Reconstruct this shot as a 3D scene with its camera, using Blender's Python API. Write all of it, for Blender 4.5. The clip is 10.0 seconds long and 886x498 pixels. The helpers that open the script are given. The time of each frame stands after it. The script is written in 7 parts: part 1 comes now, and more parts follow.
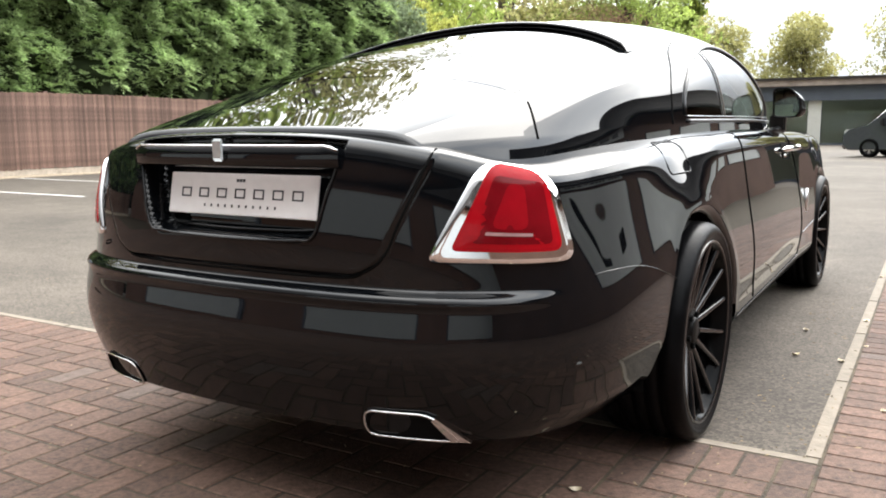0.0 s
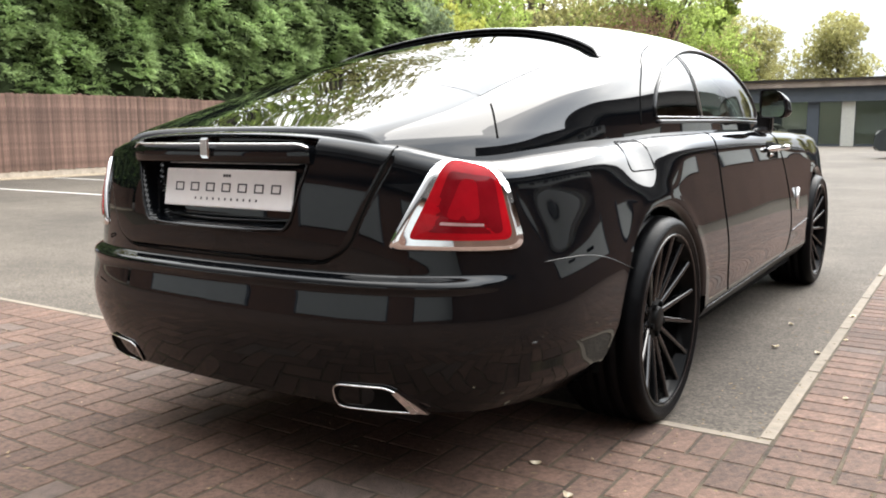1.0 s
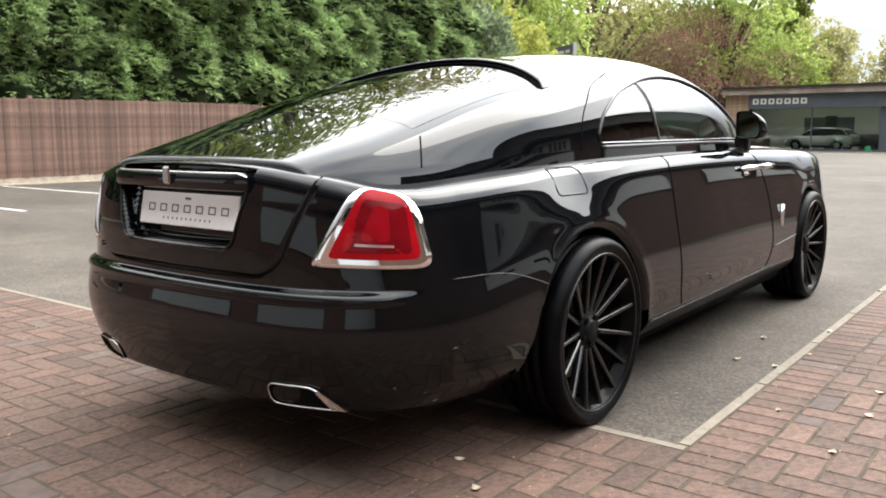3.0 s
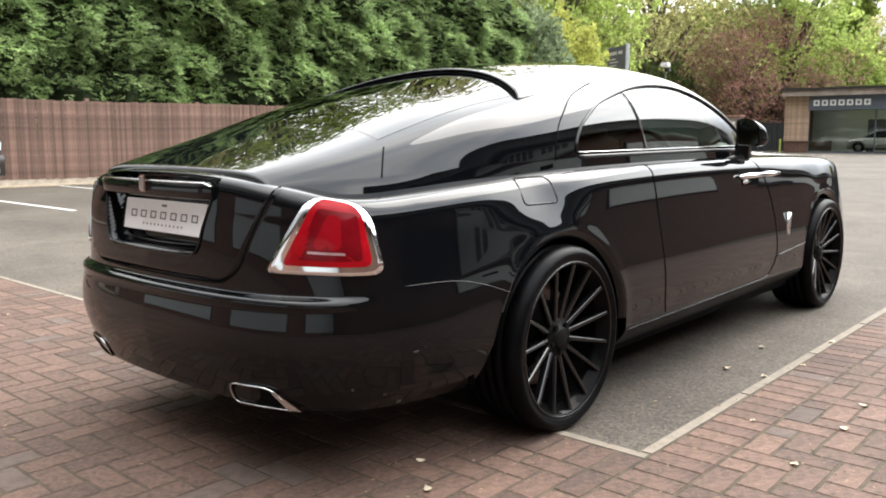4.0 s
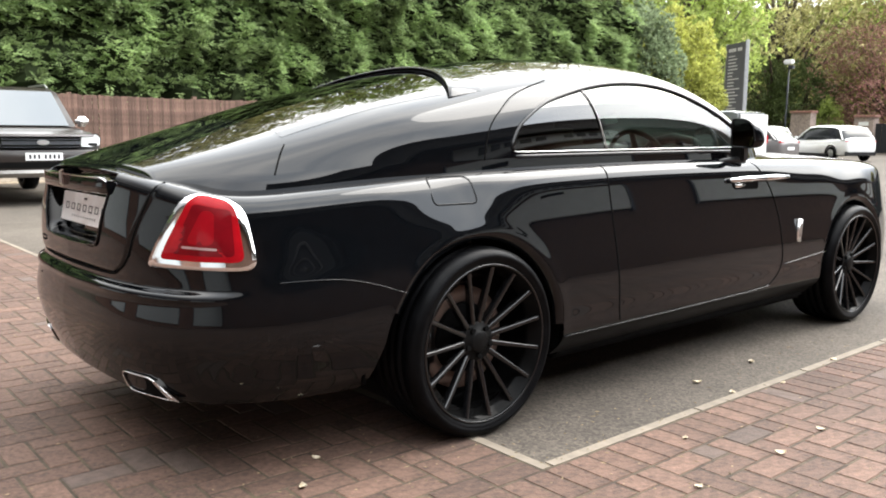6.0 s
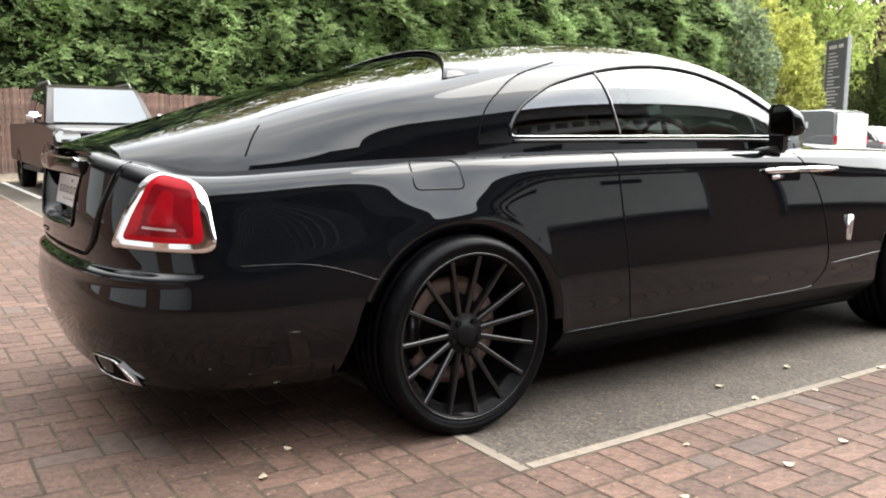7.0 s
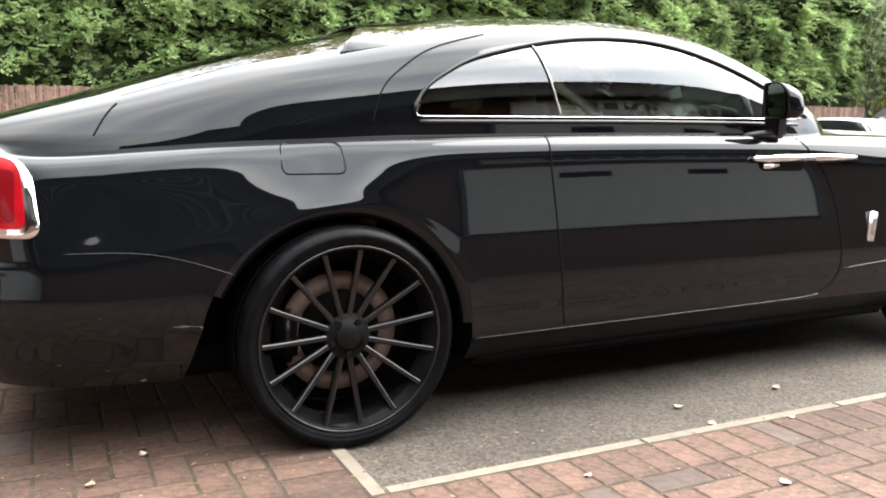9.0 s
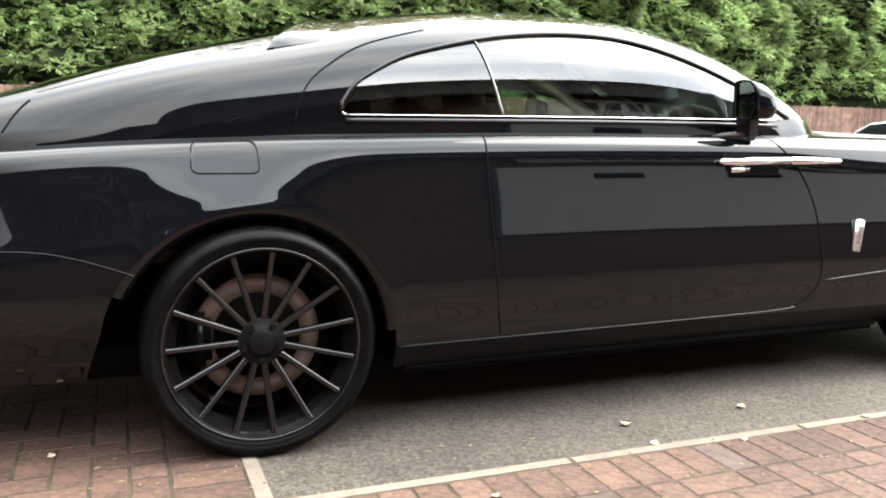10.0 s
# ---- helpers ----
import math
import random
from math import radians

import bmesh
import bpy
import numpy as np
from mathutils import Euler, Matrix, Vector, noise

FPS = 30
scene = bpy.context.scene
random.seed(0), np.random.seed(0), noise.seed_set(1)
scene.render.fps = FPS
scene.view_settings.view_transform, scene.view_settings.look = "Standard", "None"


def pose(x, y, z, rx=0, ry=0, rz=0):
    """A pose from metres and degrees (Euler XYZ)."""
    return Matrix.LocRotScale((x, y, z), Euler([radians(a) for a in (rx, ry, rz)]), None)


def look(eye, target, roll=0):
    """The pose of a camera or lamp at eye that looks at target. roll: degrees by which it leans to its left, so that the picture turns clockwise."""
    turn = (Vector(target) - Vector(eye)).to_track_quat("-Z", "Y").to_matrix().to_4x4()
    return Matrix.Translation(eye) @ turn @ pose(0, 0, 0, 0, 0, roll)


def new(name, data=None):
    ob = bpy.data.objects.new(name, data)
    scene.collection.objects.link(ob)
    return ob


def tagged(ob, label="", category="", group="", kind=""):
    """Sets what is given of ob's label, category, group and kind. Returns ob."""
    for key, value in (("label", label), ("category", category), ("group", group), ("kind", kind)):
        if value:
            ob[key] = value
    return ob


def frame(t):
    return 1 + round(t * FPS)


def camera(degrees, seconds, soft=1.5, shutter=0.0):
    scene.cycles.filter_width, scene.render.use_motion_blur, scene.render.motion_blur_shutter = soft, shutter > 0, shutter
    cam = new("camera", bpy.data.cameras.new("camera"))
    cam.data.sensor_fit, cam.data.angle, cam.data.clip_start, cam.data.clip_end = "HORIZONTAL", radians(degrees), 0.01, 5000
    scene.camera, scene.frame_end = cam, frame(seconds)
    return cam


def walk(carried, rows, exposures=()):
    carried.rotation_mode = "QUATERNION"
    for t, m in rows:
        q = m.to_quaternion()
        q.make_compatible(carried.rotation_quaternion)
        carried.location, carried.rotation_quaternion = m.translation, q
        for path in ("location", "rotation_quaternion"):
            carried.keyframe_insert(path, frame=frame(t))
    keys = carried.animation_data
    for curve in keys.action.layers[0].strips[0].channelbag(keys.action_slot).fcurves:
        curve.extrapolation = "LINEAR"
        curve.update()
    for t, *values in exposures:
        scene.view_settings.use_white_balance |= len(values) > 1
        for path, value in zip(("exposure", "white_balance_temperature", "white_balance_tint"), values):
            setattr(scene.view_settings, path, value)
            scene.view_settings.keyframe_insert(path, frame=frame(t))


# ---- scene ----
cam = camera(56.2, 10.0, soft=1.9)
PATH = [
    (0, (1.568, -2.72, 1.018), (0.556, -1.018, 0.735), -0.3),
    (0.5, (1.704, -2.78, 1.016), (0.662, -1.097, 0.733), -0.3),
    (1, (1.824, -2.794, 1.013), (0.749, -1.131, 0.733), -0.3),
    (1.5, (1.943, -2.803, 1.01), (0.841, -1.157, 0.733), -0.2),
    (2, (2.058, -2.797, 1.028), (0.919, -1.177, 0.75), -0.2),
    (2.5, (2.194, -2.803, 1.051), (1.022, -1.206, 0.774), -0.2),
    (3, (2.334, -2.781, 1.1), (1.13, -1.208, 0.826), -0.1),
    (4.5, (2.777, -2.526, 1.141), (1.41, -1.092, 0.869), 0.1),
    (5, (2.917, -2.388, 1.152), (1.495, -1.009, 0.88), 0.2),
    (5.5, (3.03, -2.245, 1.152), (1.565, -0.912, 0.879), 0.2),
    (5.7, (3.078, -2.18, 1.149), (1.598, -0.863, 0.874), 0.3),
    (7, (3.26, -1.698, 1.07), (1.621, -0.585, 0.796), 0.5),
    (7.5, (3.29, -1.47, 1.042), (1.592, -0.45, 0.767), 0.4),
    (8, (3.318, -1.257, 1.027), (1.577, -0.313, 0.747), 0.3),
    (8.5, (3.344, -1.043, 1.003), (1.577, -0.15, 0.722), 0.4),
    (9, (3.377, -0.844, 1.015), (1.589, 0.009, 0.734), 0.4),
    (9.5, (3.424, -0.622, 1.023), (1.61, 0.171, 0.743), 0.5),
    (10, (3.447, -0.383, 1.011), (1.599, 0.331, 0.733), 0.7),
]
walk(cam, [(t, look(eye, target, roll)) for t, eye, target, roll in PATH], [(0, -0.10, 6470, 10), (1, -0.14, 6470, 10), (3, -0.24, 6470, 10), (5.5, -0.12, 6470, 10), (7, 0.0, 6470, 10), (8.5, 0.3, 6470, 10), (10, 0.45, 6490, 10)])

# ---- light ----
world = bpy.data.worlds.new("overcast_sky")
scene.world = world
world.use_nodes = True
wn, wl = world.node_tree.nodes, world.node_tree.links
wn.clear()
SUN_UP, SUN_ROT = radians(48), radians(8)
sky = wn.new("ShaderNodeTexSky")
sky.sky_type, sky.sun_disc = "NISHITA", False
sky.sun_elevation, sky.sun_rotation = SUN_UP, SUN_ROT
sky.air_density, sky.dust_density, sky.ozone_density = 1.0, 3.0, 1.0
pale = wn.new("ShaderNodeHueSaturation")
pale.inputs["Saturation"].default_value = 0.35
wl.new(sky.outputs[0], pale.inputs["Color"])
cloud = wn.new("ShaderNodeTexNoise")
cloud.inputs["Scale"].default_value, cloud.inputs["Detail"].default_value = 2.2, 6
ramp = wn.new("ShaderNodeValToRGB")
ramp.color_ramp.elements[0].position, ramp.color_ramp.elements[1].position = 0.36, 0.62
ramp.color_ramp.elements[0].color, ramp.color_ramp.elements[1].color = (9.5, 10.2, 11.0, 1), (17.0, 16.9, 16.5, 1)
wl.new(cloud.outputs["Fac"], ramp.inputs[0])
# the cloud glows towards the hidden sun
tc = wn.new("ShaderNodeTexCoord")
toward = wn.new("ShaderNodeVectorMath")
toward.operation = "DOT_PRODUCT"
toward.inputs[1].default_value = (math.sin(SUN_ROT) * math.cos(SUN_UP), math.cos(SUN_ROT) * math.cos(SUN_UP), math.sin(SUN_UP))
wl.new(tc.outputs["Generated"], toward.inputs[0])
glow = wn.new("ShaderNodeMapRange")
glow.inputs["From Min"].default_value, glow.inputs["To Min"].default_value, glow.inputs["To Max"].default_value = -0.1, 0.5, 7.1
glow.inputs["From Max"].default_value = 0.62
glow.interpolation_type = "SMOOTHSTEP"
wl.new(toward.outputs["Value"], glow.inputs["Value"])
lit = wn.new("ShaderNodeVectorMath")
lit.operation = "SCALE"
wl.new(ramp.outputs[0], lit.inputs[0])
# and is duller towards the horizon
axes = wn.new("ShaderNodeSeparateXYZ")
wl.new(tc.outputs["Generated"], axes.inputs[0])
climb = wn.new("ShaderNodeMapRange")
climb.inputs["From Min"].default_value, climb.inputs["From Max"].default_value, climb.inputs["To Min"].default_value = 0.10, 0.31, 0.17
climb.interpolation_type = "SMOOTHSTEP"
wl.new(axes.outputs["Z"], climb.inputs["Value"])
both_ways = wn.new("ShaderNodeMath")
both_ways.operation = "MULTIPLY"
wl.new(glow.outputs[0], both_ways.inputs[0])
wl.new(climb.outputs[0], both_ways.inputs[1])
wl.new(both_ways.outputs[0], lit.inputs["Scale"])
veil = wn.new("ShaderNodeMix")
veil.data_type = "RGBA"
veil.inputs["Factor"].default_value = 0.8
wl.new(pale.outputs[0], veil.inputs[6])
wl.new(lit.outputs[0], veil.inputs[7])
bg = wn.new("ShaderNodeBackground")
bg.inputs["Strength"].default_value = 0.1
wl.new(veil.outputs[2], bg.inputs["Color"])
wo = wn.new("ShaderNodeOutputWorld")
wl.new(bg.outputs[0], wo.inputs[0])
sun = new("sun", bpy.data.lights.new("sun", "SUN"))
sun.data.energy, sun.data.angle, sun.data.color = 3.6, radians(40), (1.0, 0.95, 0.88)
sun.matrix_world = look((0, 0, 20), (-math.sin(SUN_ROT) * 14, -math.cos(SUN_ROT) * 14, 20 - 14 * math.tan(SUN_UP)))


# ---- materials ----
def mat(name, color, rough=0.5, metal=0.0, vary=0.15, scale=8.0, bump=0.0, bump_scale=60.0, coat=0.0, island=0.0, obj=0.0, tint=None, spec=0.5, trans=0.0, ior=1.45, rvary=0.0, stain=0.0, stain_scale=0.6, lo=0.3, hi=0.7):
    """A surface with grain and stains: the colour wanders by vary at scale, and by piece where island or obj is given."""
    m = bpy.data.materials.new(name)
    m.use_nodes = True
    n, l = m.node_tree.nodes, m.node_tree.links
    b = n["Principled BSDF"]
    b.inputs["Roughness"].default_value, b.inputs["Metallic"].default_value = rough, metal
    b.inputs["Coat Weight"].default_value, b.inputs["Coat Roughness"].default_value = coat, 0.02
    b.inputs["Specular IOR Level"].default_value = spec
    b.inputs["Transmission Weight"].default_value, b.inputs["IOR"].default_value = trans, ior
    tc = n.new("ShaderNodeTexCoord")
    noi = n.new("ShaderNodeTexNoise")
    noi.inputs["Scale"].default_value, noi.inputs["Detail"].default_value, noi.inputs["Roughness"].default_value = scale, 5, 0.6
    l.new(tc.outputs["Object"], noi.inputs["Vector"])
    mix = n.new("ShaderNodeMix")
    mix.data_type = "RGBA"
    c2 = tint if tint else tuple(c * (1 - 1.6 * vary) for c in color)
    mix.inputs[6].default_value = (*c2, 1)
    mix.inputs[7].default_value = (*[min(1, c * (1 + vary)) for c in color], 1)
    rng = n.new("ShaderNodeMapRange")
    rng.inputs["From Min"].default_value, rng.inputs["From Max"].default_value = lo, hi
    l.new(noi.outputs["Fac"], rng.inputs["Value"])
    l.new(rng.outputs[0], mix.inputs[0])
    out = mix.outputs[2]
    for amount, node, sock in ((island, "ShaderNodeNewGeometry", "Random Per Island"), (obj, "ShaderNodeObjectInfo", "Random")):
        if amount:
            g = n.new(node)
            r = n.new("ShaderNodeMapRange")
            r.inputs["To Min"].default_value, r.inputs["To Max"].default_value = 1 - amount, 1 + amount
            l.new(g.outputs[sock], r.inputs["Value"])
            hsv = n.new("ShaderNodeHueSaturation")
            l.new(r.outputs[0], hsv.inputs["Value"])
            l.new(out, hsv.inputs["Color"])
            out = hsv.outputs[0]
    if stain:
        n2 = n.new("ShaderNodeTexNoise")
        n2.inputs["Scale"].default_value, n2.inputs["Detail"].default_value = stain_scale, 4
        l.new(tc.outputs["Object"], n2.inputs["Vector"])
        r2 = n.new("ShaderNodeMapRange")
        r2.inputs["From Min"].default_value, r2.inputs["From Max"].default_value = 0.3, 0.7
        r2.inputs["To Min"].default_value, r2.inputs["To Max"].default_value = 1 - stain, 1 + stain
        l.new(n2.outputs["Fac"], r2.inputs["Value"])
        h2 = n.new("ShaderNodeHueSaturation")
        l.new(r2.outputs[0], h2.inputs["Value"])
        l.new(out, h2.inputs["Color"])
        out = h2.outputs[0]
    l.new(out, b.inputs["Base Color"])
    if rvary:
        rr = n.new("ShaderNodeMapRange")
        rr.inputs["To Min"].default_value, rr.inputs["To Max"].default_value = max(0.0, rough - rvary), rough + rvary
        l.new(noi.outputs["Fac"], rr.inputs["Value"])
        l.new(rr.outputs[0], b.inputs["Roughness"])
    if bump:
        n3 = n.new("ShaderNodeTexNoise")
        n3.inputs["Scale"].default_value, n3.inputs["Detail"].default_value = bump_scale, 4
        l.new(tc.outputs["Object"], n3.inputs["Vector"])
        bp = n.new("ShaderNodeBump")
        bp.inputs["Strength"].default_value, bp.inputs["Distance"].default_value = bump, 0.01
        l.new(n3.outputs["Fac"], bp.inputs["Height"])
        l.new(bp.outputs[0], b.inputs["Normal"])
    return m


PAINT = mat("black_car_paint", (0.0023, 0.0027, 0.0034), 0.4, coat=1.0, vary=0.2, scale=40, spec=0.0)
PAINT.node_tree.nodes["Principled BSDF"].inputs["Coat IOR"].default_value = 1.39
PAINT.node_tree.nodes["Principled BSDF"].inputs["Coat Roughness"].default_value = 0.02
SILVERPAINT = mat("silver_car_paint", (0.70, 0.70, 0.71), 0.3, 0.5, vary=0.03, scale=60, coat=0.8)
SATIN = mat("satin_black", (0.01, 0.01, 0.011), 0.32, vary=0.2, spec=0.4)
SILLBLACK = mat("sill_black", (0.006, 0.006, 0.0065), 0.35, vary=0.2, spec=0.10)
GAP = mat("panel_gap", (0.005, 0.005, 0.005), 0.9, vary=0.1, spec=0.05)
CHROME = mat("polished_chrome", (0.82, 0.82, 0.83), 0.06, 1.0, vary=0.03)
SATINCHROME = mat("satin_chrome", (0.85, 0.85, 0.85), 0.3, 1.0, vary=0.03)
DARKMIRROR = mat("tinted_mirror", (0.30, 0.35, 0.31), 0.03, 1.0, vary=0.03)
DULLMETAL = mat("brushed_metal", (0.45, 0.44, 0.43), 0.35, 1.0, vary=0.1, scale=30)
RIM = mat("gloss_black_alloy", (0.005, 0.005, 0.0055), 0.4, coat=1.0, vary=0.2, scale=30, spec=0.0)
HUBCAP = mat("satin_black_cap", (0.005, 0.005, 0.005), 0.45, vary=0.2, spec=0.1)
BARREL = mat("dark_wheel_barrel", (0.004, 0.004, 0.004), 0.08, vary=0.2, spec=0.04)
DISC = mat("rusty_brake_disc", (0.20, 0.145, 0.122), 0.5, 0.15, vary=0.25, scale=14, bump=0.1)
TYRE = mat("tyre_rubber", (0.0034, 0.0035, 0.0040), 0.38, vary=0.35, scale=25, bump=0.1, bump_scale=120, spec=0.07, rvary=0.1)
PLASTIC = mat("black_plastic", (0.012, 0.012, 0.013), 0.5, vary=0.2, scale=30, spec=0.4)
REDLENS = mat("red_lamp_lens", (0.27, 0.004, 0.008), 0.15, spec=0.05, coat=0.22, vary=0.25, scale=6)
REDDEEP = mat("red_lamp_inner", (0.125, 0.003, 0.006), 0.15, spec=0.05, coat=0.22, vary=0.2, scale=9)
REDHOT = mat("red_lamp_core", (0.21, 0.004, 0.008), 0.15, spec=0.05, coat=0.22, vary=0.15, scale=9)
CLEAR = mat("clear_lamp_strip", (0.34, 0.20, 0.20), 0.1, coat=1.0, vary=0.2)
PLATE = mat("white_plate", (0.74, 0.71, 0.70), 0.3, vary=0.04, scale=20, coat=0.3)
INK = mat("dark_lettering", (0.03, 0.03, 0.035), 0.4, vary=0.1)
LEATHER = mat("cream_leather", (0.55, 0.47, 0.36), 0.5, vary=0.1, scale=20, bump=0.15, bump_scale=200)
DARKTRIM = mat("dark_interior_trim", (0.02, 0.019, 0.018), 0.6, vary=0.2)


def glass_mat(name, color, keep, ior=1.8):
    """Thin tinted glass: a mirror by Fresnel over a tinted clear pane."""
    m = bpy.data.materials.new(name)
    m.use_nodes = True
    n, l = m.node_tree.nodes, m.node_tree.links
    n.clear()
    o = n.new("ShaderNodeOutputMaterial")
    g = n.new("ShaderNodeBsdfGlossy")
    g.inputs["Roughness"].default_value = 0.0
    t = n.new("ShaderNodeBsdfTransparent")
    t.inputs["Color"].default_value = (*[c * keep for c in color], 1)
    f = n.new("ShaderNodeFresnel")
    f.inputs["IOR"].default_value = ior
    x = n.new("ShaderNodeMixShader")
    l.new(f.outputs[0], x.inputs[0])
    l.new(t.outputs[0], x.inputs[1])
    l.new(g.outputs[0], x.inputs[2])
    l.new(x.outputs[0], o.inputs[0])
    return m


def leaf_mat(name, color, vary, scale, island, tint=None):
    """Leaves: they scatter light, and let some of it through."""
    m = mat(name, color, 0.55, vary=vary, scale=scale, island=island, tint=tint, spec=0.25)
    n, l = m.node_tree.nodes, m.node_tree.links
    b = n["Principled BSDF"]
    t = n.new("ShaderNodeBsdfTranslucent")
    l.new(b.inputs["Base Color"].links[0].from_socket, t.inputs["Color"])
    x = n.new("ShaderNodeMixShader")
    x.inputs[0].default_value = 0.48
    l.new(b.outputs[0], x.inputs[1])
    l.new(t.outputs[0], x.inputs[2])
    l.new(x.outputs[0], n["Material Output"].inputs[0])
    return m


GLASS = glass_mat("green_tinted_glass", (0.80, 1.0, 0.88), 0.62, 1.95)
PRIVACY = glass_mat("dark_privacy_glass", (0.9, 1.0, 0.95), 0.04, 1.9)
REARGLASS = glass_mat("dark_rear_screen", (0.9, 1.0, 0.95), 0.05, 1.52)
SHOPGLASS = glass_mat("shop_window_glass", (0.92, 1.0, 0.95), 0.85, 1.4)


# ---- building tools ----
def part(name, bm, material, parent=None, label="", smooth=False):
    """Links a bmesh as one mesh object, under a thing or a part."""
    me = bpy.data.meshes.new(name)
    bm.to_mesh(me)
    bm.free()
    me.materials.append(material)
    if smooth:
        me.shade_smooth()
    ob = new(name, me)
    if parent:
        ob.parent = parent
    if label:
        tagged(ob, label)
    return ob


def raw(name, verts, faces, material, parent=None, label="", normals=None, smooth=True):
    """A mesh straight from arrays, with the given normals for a flowing surface."""
    me = bpy.data.meshes.new(name)
    me.from_pydata([tuple(v) for v in verts], [], [tuple(f) for f in faces])
    me.materials.append(material)
    if smooth:
        me.shade_smooth()
    if normals is not None:
        me.normals_split_custom_set_from_vertices([tuple(v) for v in normals])
    ob = new(name, me)
    if parent:
        ob.parent = parent
    if label:
        tagged(ob, label)
    return ob


def empty(name, x, y, z=0.0, turn=0.0, label="", category="", group="", kind=""):
    ob = new(name)
    ob.empty_display_size = 0.1
    ob.matrix_basis = pose(x, y, z, 0, 0, turn)
    return tagged(ob, label, category, group, kind)


def boxbm(x0, x1, y0, y1, z0, z1, bevel=0.0, bm=None, m=None):
    bm = bm or bmesh.new()
    mm = Matrix.Translation(((x0 + x1) / 2, (y0 + y1) / 2, (z0 + z1) / 2)) @ Matrix.Diagonal((x1 - x0, y1 - y0, z1 - z0, 1))
    if m is not None:
        mm = m @ mm
    r = bmesh.ops.create_cube(bm, size=1, matrix=mm)
    if bevel:
        es = {e for v in r["verts"] for e in v.link_edges}
        bmesh.ops.bevel(bm, geom=list(es), offset=bevel, segments=2, affect="EDGES", clamp_overlap=True)
    return bm


def cylbm(r0, r1, depth, m, seg=16, bm=None):
    bm = bm or bmesh.new()
    bmesh.ops.create_cone(bm, cap_ends=True, segments=seg, radius1=r0, radius2=r1, depth=depth, matrix=m)
    return bm


def tubebm(pts, r, n=6, closed=False, flat=1.0, bm=None):
    """A tube along points; r is a number or one radius a point."""
    bm = bm or bmesh.new()
    pts = [Vector(p) for p in pts]
    k = len(pts)
    rs = [r] * k if isinstance(r, (int, float)) else r
    rings = []
    up = Vector((0.13, 0.21, 0.97)).normalized()
    for i, p in enumerate(pts):
        a = pts[(i - 1) % k] if closed or i > 0 else p
        b = pts[(i + 1) % k] if closed or i < k - 1 else p
        d = (b - a).normalized()
        side = d.cross(up)
        if side.length < 0.05:
            side = d.cross(Vector((1, 0, 0)))
        side.normalize()
        o = side.cross(d).normalized()
        rings.append([bm.verts.new(p + rs[i] * (side * math.cos(2 * math.pi * j / n) * flat + o * math.sin(2 * math.pi * j / n))) for j in range(n)])
    for i in range(k if closed else k - 1):
        a, b = rings[i], rings[(i + 1) % k]
        for j in range(n):
            bm.faces.new((a[j], a[(j + 1) % n], b[(j + 1) % n], b[j]))
    if not closed:
        bm.faces.new(rings[0][::-1])
        bm.faces.new(rings[-1])
    bmesh.ops.recalc_face_normals(bm, faces=bm.faces)
    return bm


def lathe(profile, seg=48, axis="x", bm=None, close=False):
    """Turns (offset along the axis, radius) round an axis through the origin."""
    bm = bm or bmesh.new()
    rings = []
    for a, r in profile:
        ring = []
        for j in range(seg):
            t = 2 * math.pi * j / seg
            c, s = r * math.cos(t), r * math.sin(t)
            ring.append(bm.verts.new({"x": (a, c, s), "y": (c, a, s), "z": (c, s, a)}[axis]))
        rings.append(ring)
    for a, b in zip(rings, rings[1:] + ([rings[0]] if close else [])):
        for j in range(seg):
            bm.faces.new((a[j], a[(j + 1) % seg], b[(j + 1) % seg], b[j]))
    bmesh.ops.recalc_face_normals(bm, faces=bm.faces)
    return bm


def spline(keys):
    """A smooth curve through (x, y) keys, straight beyond its ends."""
    xs, ys = np.array([k[0] for k in keys], float), np.array([k[1] for k in keys], float)
    n = len(xs)
    h = np.diff(xs)
    a, r = np.zeros((n, n)), np.zeros(n)
    a[0, 0] = a[-1, -1] = 1
    for i in range(1, n - 1):
        a[i, i - 1], a[i, i], a[i, i + 1] = h[i - 1], 2 * (h[i - 1] + h[i]), h[i]
        r[i] = 6 * ((ys[i + 1] - ys[i]) / h[i] - (ys[i] - ys[i - 1]) / h[i - 1])
    m = np.linalg.solve(a, r)

    def f(x):
        x = np.asarray(x, float)
        q = np.clip(x, xs[0], xs[-1])
        i = np.clip(np.searchsorted(xs, q) - 1, 0, n - 2)
        t0, t1 = xs[i + 1] - q, q - xs[i]
        y = (m[i] * t0 ** 3 + m[i + 1] * t1 ** 3) / (6 * h[i]) + (ys[i] / h[i] - m[i] * h[i] / 6) * t0 + (ys[i + 1] / h[i] - m[i + 1] * h[i] / 6) * t1
        s0 = (ys[1] - ys[0]) / h[0] - h[0] * m[1] / 6
        s1 = (ys[-1] - ys[-2]) / h[-1] + h[-1] * m[-2] / 6
        return y + np.where(x < xs[0], (x - xs[0]) * s0, 0) + np.where(x > xs[-1], (x - xs[-1]) * s1, 0)
    return f


def smooth(x, a=0.0, b=1.0):
    t = np.clip((np.asarray(x, float) - a) / (b - a), 0, 1)
    return t * t * (3 - 2 * t)


